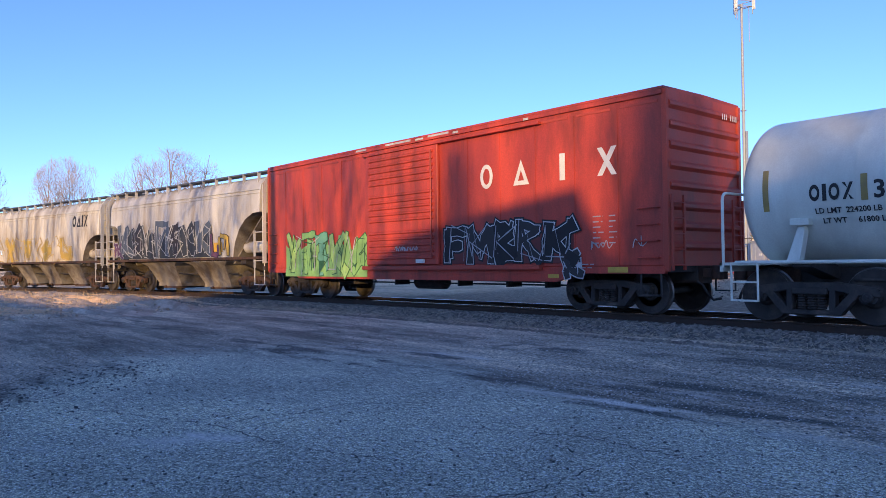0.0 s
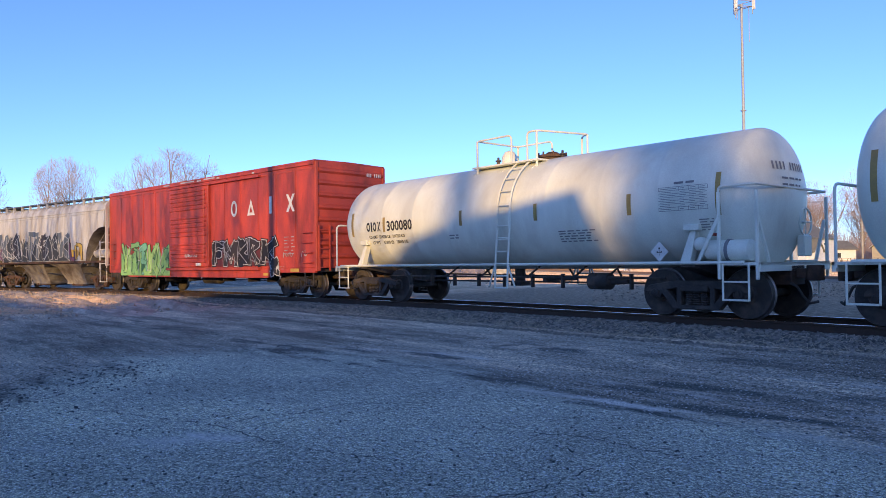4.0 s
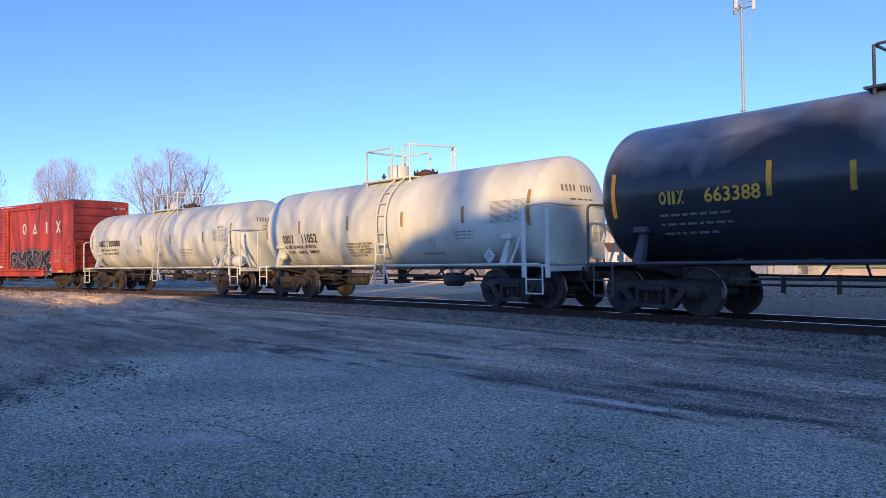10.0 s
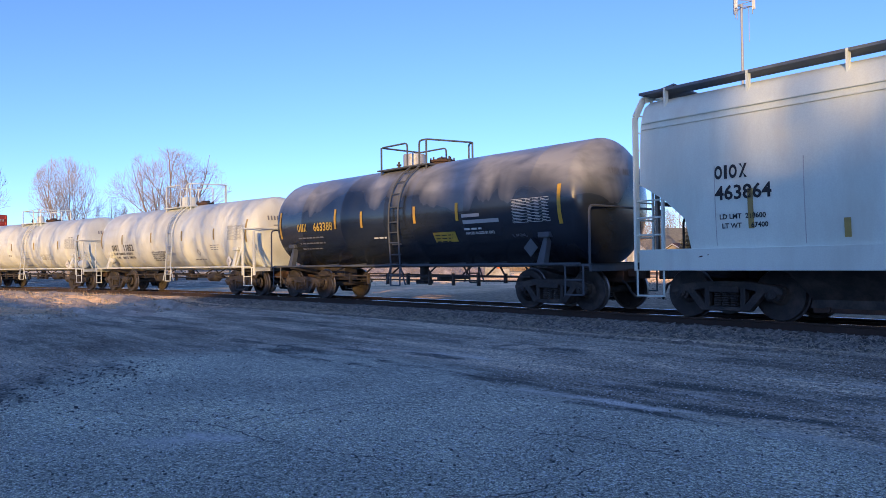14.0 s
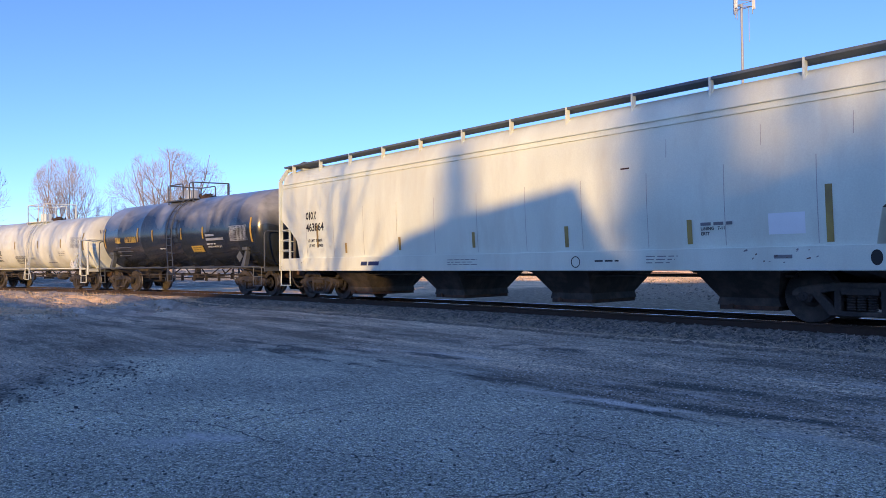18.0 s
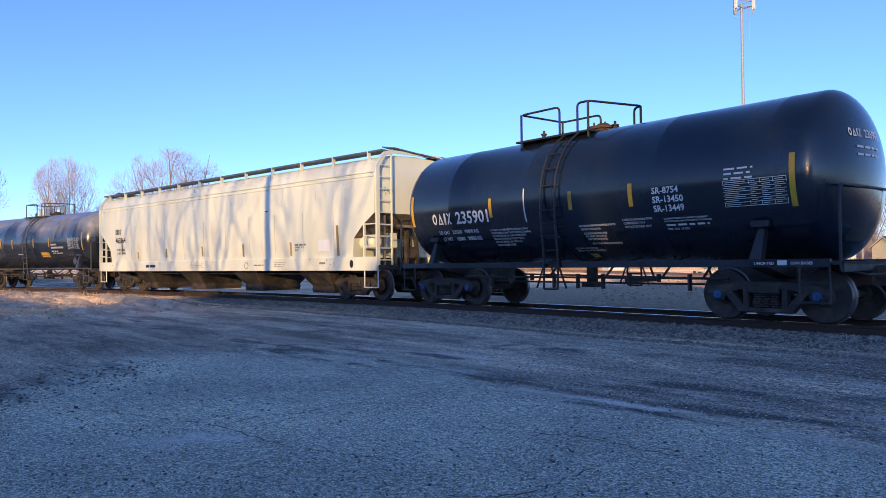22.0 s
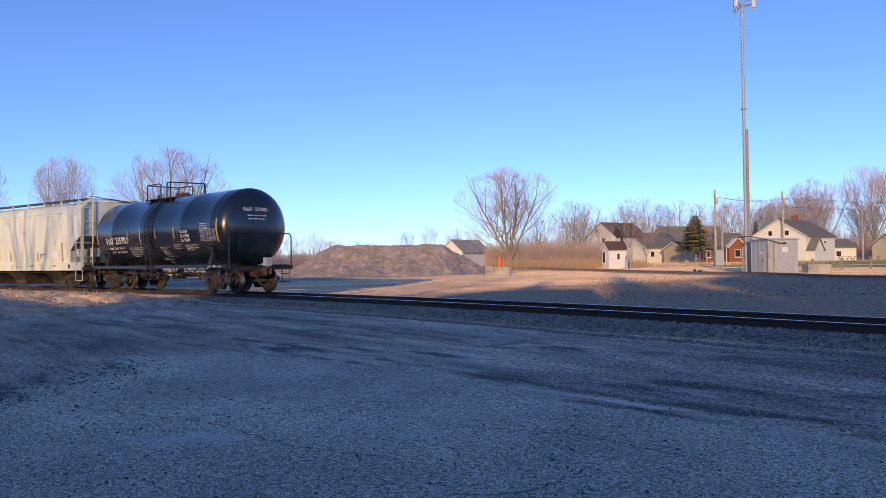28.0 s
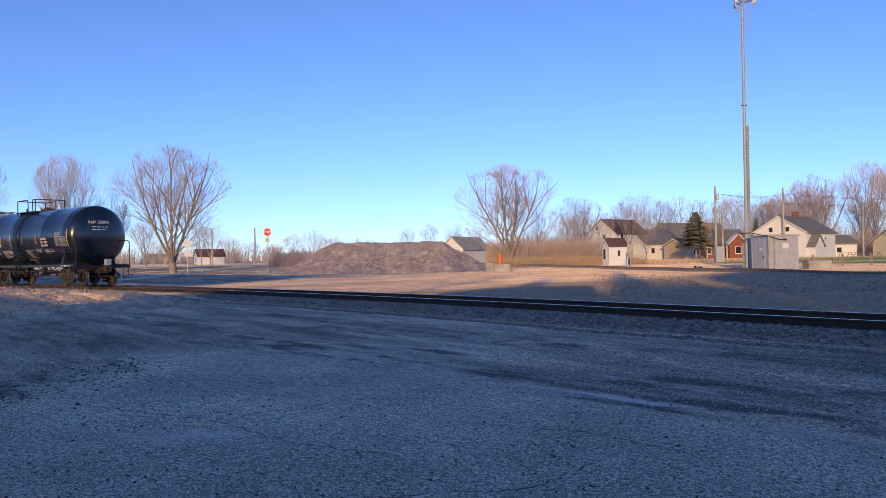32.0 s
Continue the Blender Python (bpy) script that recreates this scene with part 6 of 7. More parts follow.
def dirt_bank():
    """The rutted shoulder of bare soil before the rails, in the bend."""
    us, ss = np.arange(-70, -21.5, .22), np.arange(-7.2, -2.2, .11)
    vs = []
    for u in us:
        for c in ss:
            x, y, _ = track_point(float(u), float(c))
            k = step(-7.2, -6.2, c) * (1 - step(-2.9, -2.3, c)) * step(-21.6, -25.5, u)
            slant = c + .10 * u
            groove = abs(noise.noise((u * .13, slant * 1.9, 11)))
            h = .14 * min(.35, groove) * 2.4 - .10 + .14 * noise.noise((u * .16, slant * 1.5, 3)) + .12 * noise.noise((u * .40, slant * 3.2, 7)) + .035 * noise.noise((u * 2.1, c * 3.5, 1)) + .02 * noise.noise((u * 5, c * 6, 5))
            vs.append((x, y, ground_z(x, y) - .08 + k * (.15 + h)))
    n = len(ss)
    me = bpy.data.meshes.new("dirt_bank")
    me.from_pydata(vs, [], [(i * n + j, i * n + j + 1, (i + 1) * n + j + 1, (i + 1) * n + j) for i in range(len(us) - 1) for j in range(n - 1)])
    me.polygons.foreach_set("use_smooth", [True] * len(me.polygons))
    return me


M["bank"] = surface("pale_bank_soil", (.60, .49, .385), .95, vary=.45, scale=2.2, fine=22, bump=1.0, grime=(.34, .27, .21), grime_at=.52, streak=(.6, 1.6, 1))
bank = tagged(new("dirt_bank", dirt_bank()), "rutted shoulder of pale bare soil beside the rails", "bank", kind="structure")
bank.data.materials.append(M["bank"])


def bank_grass():
    """Dry grass on the bank before the rails, where the track bends."""
    s, r = Shape(), random.Random(41)
    for i in range(700):
        u = r.uniform(-66, -27)
        x, y, _ = track_point(u, -2.5 - 3.6 * r.random() ** 1.4)
        z, h, a = ground_z(x, y) + .06, r.uniform(.04, .16), r.uniform(0, 6.28)
        s.tube([(x, y, z - .02), (x + .5 * h * math.cos(a), y + .5 * h * math.sin(a), z + h)], .009, 3, .003)
    return s


tagged(new("bank_grass", bank_grass().mesh("bank_grass", M["reed"], 0)), "thin dry grass on the bank beside the rails", "grass", kind="stuff")

# ---- houses ----
M["siding"] = surface("white_house_siding", (.74, .73, .72), .7, vary=.1, scale=.6, streak=(1, 1, 9), bump=.1)
M["siding_tan"] = surface("tan_house_siding", (.50, .42, .30), .75, vary=.15, scale=.6, streak=(1, 1, 8), bump=.1)
M["siding_yellow"] = surface("yellow_house_siding", (.72, .64, .42), .75, vary=.12, scale=.6, streak=(1, 1, 8))
M["brick"] = surface("red_brown_brickwork", (.26, .10, .065), .9, vary=.35, scale=3, bump=.2)
M["roof_brown"] = surface("brown_shingle_roof", (.12, .07, .06), .9, vary=.3, scale=2, bump=.25)
M["roof_grey"] = surface("grey_shingle_roof", (.19, .185, .165), .9, vary=.3, scale=2, bump=.25)
M["pane"] = surface("dark_window_glass", (.03, .035, .045), .08, vary=.2, bump=0)
M["plaster"] = surface("pale_grey_concrete", (.42, .40, .36), .9, vary=.25, scale=2, grime=(.25, .23, .2), bump=.2)


def window(parent, face, s, z, w, h, W, L):
    """A framed window on a house: on the long side (face 0) or on the gable (face 1)."""
    put = (lambda a, o, c: (a, -o, c)) if face == 0 else (lambda a, o, c: (-o, a, c))

    def slab(a0, a1, o0, o1, c0, c1):
        p, q = put(a0, o0, c0), put(a1, o1, c1)
        return Shape().box(*sorted((p[0], q[0])), *sorted((p[1], q[1])), c0, c1)
    fr = part("window", slab(s, s + w, .0, .05, z, z + h), M["siding"], parent, "white framed window")
    part("pane", slab(s + .09, s + w - .09, .045, .06, z + .09, z + h - .09), M["pane"], fr)
    part("sill", slab(s - .05, s + w + .05, .0, .11, z - .08, z), M["siding"], fr)


def house(label, side, depth, turn, W, L, eave, ridge, wall, roof, windows=(), chimney=None, name="house", over=.35):
    """A gabled house. Its near corner stands at (side, depth); the long side runs off at the angle turn, the gable faces the other way."""
    x, y = out(side, depth)
    h = thing(name, label, "house", pose(x, y, ground_z(x, y) - .1, 0, 0, 50.6 + turn), group="houses beyond the yard")
    part("wall", Shape().prism([(0, 0), (W, 0), (W, eave), (W / 2, ridge - .06), (0, eave)], 0, L, "x"), wall, h)
    k = (ridge - eave) / (W / 2)
    for d in (0, 1):
        a, b = (-over, W / 2) if d == 0 else (W + over, W / 2)
        za = eave - over * k
        part("roof", Shape().prism([(a, za), (b, ridge), (b, ridge + .18), (a, za + .18)], -over, L + over, "x"), roof, h)
    part("fascia", Shape().prism([(-over, eave - over * k - .05), (W / 2, ridge - .07), (W + over, eave - over * k - .05), (W + over, eave - over * k + .12), (W / 2, ridge + .10), (-over, eave - over * k + .12)], -over - .03, -over + .04, "x"), M["siding"], h)
    for w in windows:
        window(h, *w, W, L)
    if chimney:
        part("chimney", Shape().box(chimney[0] - .4, chimney[0] + .4, W / 2 - .4, W / 2 + .4, ridge - .5, ridge + chimney[1]), M["brick"], h, bevel=.03)
    return h


h1 = house("two-storey white house with a brown shingle roof", 30.6, 132, 40, 6.4, 9.4, 4.9, 7.4, M["siding"], M["roof_brown"],
           ((1, 2.2, 3.4, .8, 1.3), (1, 3.9, 5.5, .6, .9), (0, 1.2, 3.5, .9, 1.3), (0, 6.6, 3.5, .9, 1.3), (1, 2.4, .9, .8, 1.3)))
house("low white wing with a grey roof", 36.5, 134, 25, 5.5, 8.5, 2.9, 4.6, M["siding"], M["roof_grey"], ((0, 1.0, 1.1, .9, 1.1), (0, 4.4, 1.1, .9, 1.1)), name="house_wing")
house("white porch house with a flat-looking roof", 39.0, 146, 15, 5, 6.5, 5.0, 5.9, M["siding"], M["roof_grey"], ((0, .6, 3.2, 1.0, 1.0), (0, 2.2, 3.2, 1.0, 1.0), (0, 3.8, 3.2, 1.0, 1.0)), name="house")
house("tan shed-like garage with a brown roof", 41.0, 126, 20, 6, 8, 2.4, 3.6, M["siding_tan"], M["roof_brown"], ((0, 1.5, .8, 1.2, 1.0),), name="garage")
h3 = house("low red brick house with a grey roof and front gable", 44.0, 127, 6, 6.5, 8.4, 2.7, 5.0, M["brick"], M["roof_grey"], ((0, .7, .9, 1.0, 1.2), (0, 2.6, .9, 1.0, 1.2)), (2.2, .9))
part("front_gable", Shape().prism([(4.3, 0), (7.5, 0), (7.5, 2.6), (5.9, 4.2), (4.3, 2.6)], -1.3, .02, "y"), M["brick"], h3)
for a, b in ((4.0, 5.9), (7.8, 5.9)):
    part("gable_trim", Shape().prism([(a, 2.3), (b, 4.2), (b, 4.42), (a, 2.52)], -1.45, .0, "y"), M["siding"], h3, "white barge board")
window(h3, 0, 5.3, .9, 1.1, 1.3, 0, 0)
h3.children[-1].location = (0, -1.31, 0)
for x in (.2, 3.7):
    part("porch_post", Shape().box(x, x + .15, -1.5, -1.35, 0, 2.4), M["siding"], h3)
part("porch_canopy", Shape().prism([(-1.7, 2.35), (0, 2.75), (0, 2.85), (-1.7, 2.45)], 0, 4.0, "x"), M["roof_grey"], h3)
house("dark-roofed house behind the brick one", 44.5, 148, 10, 7, 13, 4.2, 7.2, M["siding_tan"], M["roof_grey"], ((0, 2, 1.2, 1, 1.3), (0, 7, 1.2, 1, 1.3)))
h2 = house("white house with a grey shingle roof and a small porch gable", 55.6, 114, 42, 8.4, 11.2, 4.1, 6.7, M["siding"], M["roof_grey"],
           ((1, 2.5, 4.15, .75, .9), (1, 5.1, 4.15, .75, .9), (0, 1.3, .5, .5, 1.6), (0, 2.0, .5, .5, 1.6), (0, 6.6, 2.9, .9, .5)), (6, .9))
part("porch_gable", Shape().prism([(.2, 0), (3.4, 0), (3.4, 2.0), (1.8, 3.6), (.2, 2.0)], -1.2, .02, "y"), M["siding"], h2)
for a, b in ((-.2, 1.8), (3.8, 1.8)):
    part("porch_roof", Shape().prism([(a, 1.75), (b, 3.65), (b, 3.78), (a, 1.88)], -1.38, .0, "y"), M["roof_grey"], h2)
house("pale yellow house among the trees", 80.5, 132, 10, 6, 9, 2.8, 4.6, M["siding_yellow"], M["roof_brown"], ((0, 1, 1, 1, 1.2), (0, 4, 1, 1, 1.2)))
house("white outbuilding under the trees", 72.5, 140, 12, 5, 6, 2.6, 4.0, M["siding"], M["roof_grey"], ((0, 1.5, .8, 1.2, 1.1),), name="outbuilding")
house("pale metal barn with a pale sheet roof", 3.3, 128, 56, 4.6, 9, 2.5, 4.5, M["siding"], M["plaster"], name="barn")
house("small far house with a reddish roof", -119, 300, 8, 6, 9, 2.2, 3.8, M["siding_tan"], M["roof_brown"], ((0, 2, .8, 1, 1),))
house("far white house beside the road", -66, 200, 30, 5, 7, 2.4, 4.2, M["siding"], M["roof_brown"], ((1, 2, .9, 1, 1.2),))
house("far low grey shop", -98, 290, 5, 6, 10, 2.0, 2.6, M["siding"], M["roof_grey"])
hut = house("small white wooden crossing hut with two windows", 21.1, 95, 14, 1.9, 2.5, 2.6, 3.45, M["siding"], M["roof_brown"], ((1, .8, .8, .8, 1.5), (0, 1.1, 1.2, .5, .9)), name="hut", over=.18)

M["sign_red"] = surface("red_sign_face", (.55, .02, .03), .45, vary=.12)


# ---- the radio mast and its hut ----
M["mast_steel"] = surface("dull_mast_steel", (.36, .385, .42), .6, .15, vary=.15, scale=2, bump=.03)


def mast():
    x, y = out(28.1, 69)
    z = ground_z(x, y)
    m = thing("radio_mast", "tall galvanised steel monopole with antennas on its head", "mast", pose(x, y, z))
    part("base_section", Shape().rod((0, 0, -.1), (0, 0, 13.3), .17, 16, .145), M["mast_steel"], m)
    part("upper_section", Shape().rod((0, 0, 13.3), (0, 0, 25.2), .14, 14, .115), M["mast_steel"], m)
    part("flange", Shape().rod((0, 0, 15.2), (0, 0, 15.28), .26, 16), M["mast_steel"], m)
    part("flange", Shape().rod((0, 0, 0), (0, 0, .12), .42, 16), M["mast_steel"], m)
    part("cable_tray", Shape().box(.22, .36, -.10, .10, 0, 13.3), M["mast_steel"], m, "slim cable duct up the pole")
    part("cable_tray", Shape().box(-.40, -.30, -.1, .1, 0, 2.4), M["mast_steel"], m)
    fr = Shape()
    for a in (0, 2.09, 4.19):
        fr.rod((0, 0, 24.9), (.95 * math.cos(a + .55), .95 * math.sin(a + .55), 24.9), .035, 6)
    for a, b in ((.55, 2.64), (2.64, 4.74), (4.74, .55)):
        fr.rod((.95 * math.cos(a), .95 * math.sin(a), 24.9), (.95 * math.cos(b), .95 * math.sin(b), 24.9), .035, 6)
        fr.rod((.95 * math.cos(a), .95 * math.sin(a), 25.4), (.95 * math.cos(b), .95 * math.sin(b), 25.4), .035, 6)
    part("antenna_frame", fr, M["mast_steel"], m)
    for i, a in enumerate((.55, 2.64, 4.74)):
        c, s = math.cos(a), math.sin(a)
        part("antenna_pole", Shape().rod((c * .95, s * .95, 24.2), (c * .95, s * .95, 26.2), .045, 8), M["mast_steel"], m)
        part("panel_antenna", Shape().box(c * 1.05 - .14, c * 1.05 + .14, s * 1.05 - .1, s * 1.05 + .1, 24.6, 26.2), M["chalk"], m, "white panel antenna", bevel=.03)
    part("whip_antenna", Shape().rod((.55, .3, 21.6), (.55, .3, 24.9), .03, 6), M["mast_steel"], m)
    part("whip_antenna", Shape().rod((-.5, .2, 23.9), (-.5, .2, 25.0), .03, 6), M["mast_steel"], m)


mast()


def shelter():
    """The ribbed steel equipment hut at the foot of the mast."""
    x, y = out(28.3, 64.8)
    s = thing("equipment_shelter", "grey ribbed steel equipment shelter with a flat roof", "shelter", pose(x, y, ground_z(x, y), 0, 0, 50.6 + 14))
    L, W, H = 3.0, 2.4, 3.0
    part("wall", Shape().box(0, L, 0, W, .08, H), M["galv"], s)
    part("base_slab", Shape().box(-.15, L + .15, -.15, W + .15, -.1, .08), M["plaster"], s)
    part("roof", Shape().box(-.12, L + .12, -.12, W + .12, H, H + .12), M["galv"], s, bevel=.02)
    for i in range(7):
        a = .1 + i * (L - .2) / 6
        part("wall_rib", Shape().box(a - .03, a + .03, -.03, .0, .1, H - .02), M["galv"], s)
    for i in range(5):
        a = .1 + i * (W - .2) / 4
        part("wall_rib", Shape().box(-.03, 0, a - .03, a + .03, .1, H - .02), M["galv"], s)
    d = part("door", Shape().box(-.05, -.005, .5, 1.45, .12, 2.3), M["galv"], s, "steel door", bevel=.01)
    part("handle", Shape().box(-.10, -.05, .62, .68, 1.05, 1.25), M["ink"], d)
    part("sign", Shape().box(-.075, -.05, .8, 1.15, 1.75, 1.95), M["chalk"], d)
    part("sign", Shape().box(1.35, 1.95, -.06, -.03, 1.9, 2.35), M["chalk"], s, "white notice board")
    part("lamp_housing", Shape().box(1.5, 1.7, -.16, -.03, 2.6, 2.75), M["ink"], s)
    part("corner_pipe", Shape().rod((.5, -.10, 0), (.5, -.10, H), .05, 8), M["plaster"], s)
    part("corner_pipe", Shape().rod((-.1, -.10, 0), (-.1, -.10, H + .05), .05, 8), M["plaster"], s)
    cab = Shape().tube([(-2.6, 1.2, 3.2), (-1.4, .6, 3.3), (0, -.1, 2.95), (.9, -.15, 2.7), (1.5, -.12, 2.65)], .04, 6)
    part("cable", cab, M["ink"], s)


shelter()
x, y = out(24.8, 67)
c = thing("meter_cabinet", "grey steel meter cabinet on two legs", "cabinet", pose(x, y, ground_z(x, y), 0, 0, 50))
part("box", Shape().box(-.40, .40, -.25, .25, .75, 2.2), M["mast_steel"], c, bevel=.03)
for a in (-.28, .0, .28):
    part("leg", Shape().rod((a, 0, -.05), (a, 0, .78), .05, 8), M["plaster"], c)
part("door", Shape().box(-.36, .36, -.28, -.25, .80, 2.15), M["mast_steel"], c)
x, y = out(34.0, 68)
thing("concrete_plinth", "pale concrete plinth beside the shelter", "plinth", pose(x, y, ground_z(x, y), 0, 0, 50.6), Shape().box(-1.0, 1.15, -.6, .6, -.1, .75), M["plaster"], bevel=.03)
x, y = out(22.7, 66.5)
thing("hose_reel", "dark low valve on the ground", "valve", pose(x, y, ground_z(x, y)), Shape().box(-.4, .4, -.3, .3, -.05, .25).rod((-.3, 0, .2), (-.3, 0, .48), .13).rod((.2, 0, .2), (.2, 0, .42), .15), M["iron"])
x, y = out(25.7, 66.0)
thing("marker_cone", "small red plastic marker cone beside the cabinet", "cone", pose(x, y, ground_z(x, y)), Shape().turned([(-.02, .16), (.02, .16), (.03, .10), (.36, .03), (.37, 0)], "z", 14), M["sign_red"])


def picnic_table(side, depth, turn):
    x, y = out(side, depth)
    t = thing("picnic_table", "weathered wooden picnic table before the white house", "table", pose(x, y, ground_z(x, y), 0, 0, turn), group="picnic tables")
    part("tabletop", Shape().box(-.95, .95, -.38, .38, .72, .77), M["bark"], t)
    for d in (-1, 1):
        part("bench", Shape().box(-.95, .95, *sorted((d * .60, d * .86)), .42, .46), M["bark"], t)
        for e in (-1, 1):
            part("leg", Shape().beam((e * .7, d * .2, .72), (e * .7, d * .72, -.05), .06, .09), M["bark"], t)


for row in ((58.0, 107.5, 60), (60.6, 108.5, 85), (63.2, 109.5, 40)):
    picnic_table(*row)


def along(points, profile, lift=0.0):
    """A profile of (across, height) pairs carried over the ground along points given as (side, depth)."""
    rings, pts = [], []
    for (a, b), (c, e) in zip(points, points[1:]):
        m = max(2, int(math.hypot(c - a, e - b) / 2))
        pts += [(a + (c - a) * i / m, b + (e - b) * i / m) for i in range(m)]
    pts.append(points[-1])
    for i, (a, b) in enumerate(pts):
        p, q = Vector((*out(*pts[max(0, i - 1)]), 0)), Vector((*out(*pts[min(len(pts) - 1, i + 1)]), 0))
        d = (q - p).normalized()
        c = Vector((*out(a, b), 0))
        rings.append([(c.x - d.y * k, c.y + d.x * k, ground_z(c.x, c.y) + h + lift) for k, h in profile])
    return Shape().loft(rings)


LINE = ((28.6, 24.0), (27.2, 33.0), (26.1, 39.5), (24.9, 45.9), (23.6, 55.7), (21.5, 70.7), (17.0, 87.7), (9.0, 102.8))
M["cinder"] = surface("dark_cinders", (.34, .27, .205), .95, vary=.5, scale=3, bump=.4)
M["old_rail"] = surface("dull_brown_rail", (.24, .155, .11), .8, vary=.4, scale=5)
berm = thing("old_siding", "low disused siding bed of dark cinders with rusty rails", "railway track", shape=along(LINE, [(-1.1, -.1), (-.7, .14), (.7, .14), (1.1, -.1)]), mat=M["cinder"])
for k in (-.55, .55):
    part("rail", along(LINE, [(k - .04, .14), (k - .04, .28), (k + .04, .28), (k + .04, .14)]), M["old_rail"], berm)
thing("road_line", "worn white edge line on the crossing road", "road marking", shape=along(((-26.5, 58), (-27.9, 69.4), (-29.1, 77), (-29.5, 90), (-28.2, 104), (-26, 118)), [(-.13, -.1), (-.13, .008), (.13, .008), (.13, -.1)], .10), mat=M["chalk"])
M["orange"] = surface("orange_plastic", (.75, .16, .03), .6, vary=.15)
x, y = out(5.4, 76)
b = thing("concrete_block", "pale concrete foundation block in two parts", "block", pose(x, y, ground_z(x, y), 0, 0, 50.6))
part("block", Shape().box(-1.2, -.35, -.6, .6, -.1, .92), M["plaster"], b, bevel=.04)
part("block", Shape().box(-.35, 1.35, -.5, .7, -.1, .80), M["plaster"], b, bevel=.04)
x, y = out(5.75, 76.2)
thing("orange_pipe", "upright orange plastic pipe on the concrete block", "pipe", pose(x, y, ground_z(x, y) + .80), Shape().turned([(0, .22), (1.05, .22), (1.05, .19), (.1, .19), (.1, 0)], "z", 20), M["orange"])
for i, s in enumerate((21.9, 22.2, 22.55)):
    x, y = out(s, 90)
    thing("stake", "thin white marker stake", "stake", pose(x, y, ground_z(x, y)), Shape().box(-.05, .05, -.05, .05, -.1, (1.0, 1.2, 1.1)[i]), M["siding"], group="white stakes", bevel=.01)
x, y = out(22.3, 89)
sg = thing("track_sign", "pale sign board on the stakes", "sign", pose(x, y, ground_z(x, y), 0, 0, 50.6))
part("post", Shape().box(-.04, .04, -.04, .04, -.1, 2.3), M["plaster"], sg)
part("board", Shape().box(-.35, .35, -.07, -.04, 1.3, 2.7), M["plaster"], sg, bevel=.01)


# ---- poles, signs and fence ----
M["pole"] = surface("sunbleached_pole_wood", (.46, .385, .32), .9, vary=.25, scale=2, streak=(4, 4, .5), bump=.3)


def utility_pole(side, depth, h, arm=True, lamp=False, label="weathered wooden utility pole"):
    x, y = out(side, depth)
    p = thing("utility_pole", label, "pole", pose(x, y, ground_z(x, y), 0, 0, 50.6 + 72), group="utility poles")
    part("shaft", Shape().rod((0, 0, -.1), (0, 0, h), .17, 10, .13), M["pole"] if arm else M["plaster"], p)
    if arm:
        part("crossarm", Shape().box(-.6, .6, -.06, .06, h - .9, h - .78), M["pole"], p)
        part("transformer", Shape().rod((-.3, -.25, h - 1.9), (-.3, -.25, h - 1.1), .2, 12), M["galv"], p)
        for a in (-.5, 0, .5):
            part("insulator", Shape().rod((a, 0, h - .78), (a, 0, h - .58), .04, 8), M["plaster"], p)
    if lamp:
        part("lamp_arm", Shape().tube([(0, 0, h - 1.2), (-.8, 0, h - .9), (-1.5, 0, h - .85)], .04, 6), M["galv"], p)
        part("lamp_head", Shape().box(-1.9, -1.4, -.12, .12, h - .92, h - .80), M["galv"], p, bevel=.03)
    return p


utility_pole(36.6, 100, 10.2)
utility_pole(53.0, 116, 11.0, label="pale wooden pole before the white house")
utility_pole(66.5, 118, 8.8, False, True, "grey street lamp pole")
utility_pole(45.0, 120, 7.0, False)
utility_pole(-38, 150, 7.5, False)
utility_pole(-43.5, 140, 7.0)
utility_pole(-63, 145, 9, False, True, "street lamp pole beside the far road")


def wires():
    s = Shape()
    for z0, z1 in ((9.4, 10.2), (9.4, 10.4), (8.2, 9.0)):
        a, b, c = Vector((*out(36.6, 100), z0)), Vector((*out(53.0, 116), z1)), Vector((*out(120, 140), z1))
        for p, q in ((a, b), (b, c)):
            s.tube([p.lerp(q, k / 8) - Vector((0, 0, .5 * math.sin(math.pi * k / 8))) for k in range(9)], .02, 3)
    return s


thing("power_lines", "thin dark overhead wires between the poles", "wires", shape=wires(), mat=M["ink"])



def stop_sign():
    x, y = out(-18.9, 80)
    s = thing("stop_sign", "red octagonal stop sign above a small crossing plate", "road sign", pose(x, y, ground_z(x, y), 0, 0, 50.6 - 6))
    part("post", Shape().rod((0, 0, -.1), (0, 0, 4.6), .05, 8), M["galv"], s)
    octo = [(.46 * math.cos(math.pi / 8 + i * math.pi / 4), 4.55 + .46 * math.sin(math.pi / 8 + i * math.pi / 4)) for i in range(8)]
    pl = part("plate", Shape().prism(octo, -.09, -.06), M["chalk"], s, "white-rimmed octagon")
    inner = [(a * .92, 4.55 + (b - 4.55) * .92) for a, b in octo]
    part("face", Shape().prism(inner, -.097, -.089), M["sign_red"], pl)
    vs, fs = letters("STOP", .21)
    wd = max(v[0] for v in vs)
    part("word", Shape().add([((a - wd / 2), -.102, 4.45 + b) for a, b in vs], fs), M["chalk"], pl, "white word")
    pt = part("crossing_plate", Shape().box(-.25, .25, -.08, -.055, 3.45, 3.95), M["chalk"], s, "white plate with a black cross")
    part("cross_stroke", Shape().beam((-.2, -.085, 3.5), (.2, -.085, 3.9), .01, .05), M["ink"], pt)
    part("cross_stroke", Shape().beam((-.2, -.085, 3.9), (.2, -.085, 3.5), .01, .05), M["ink"], pt)


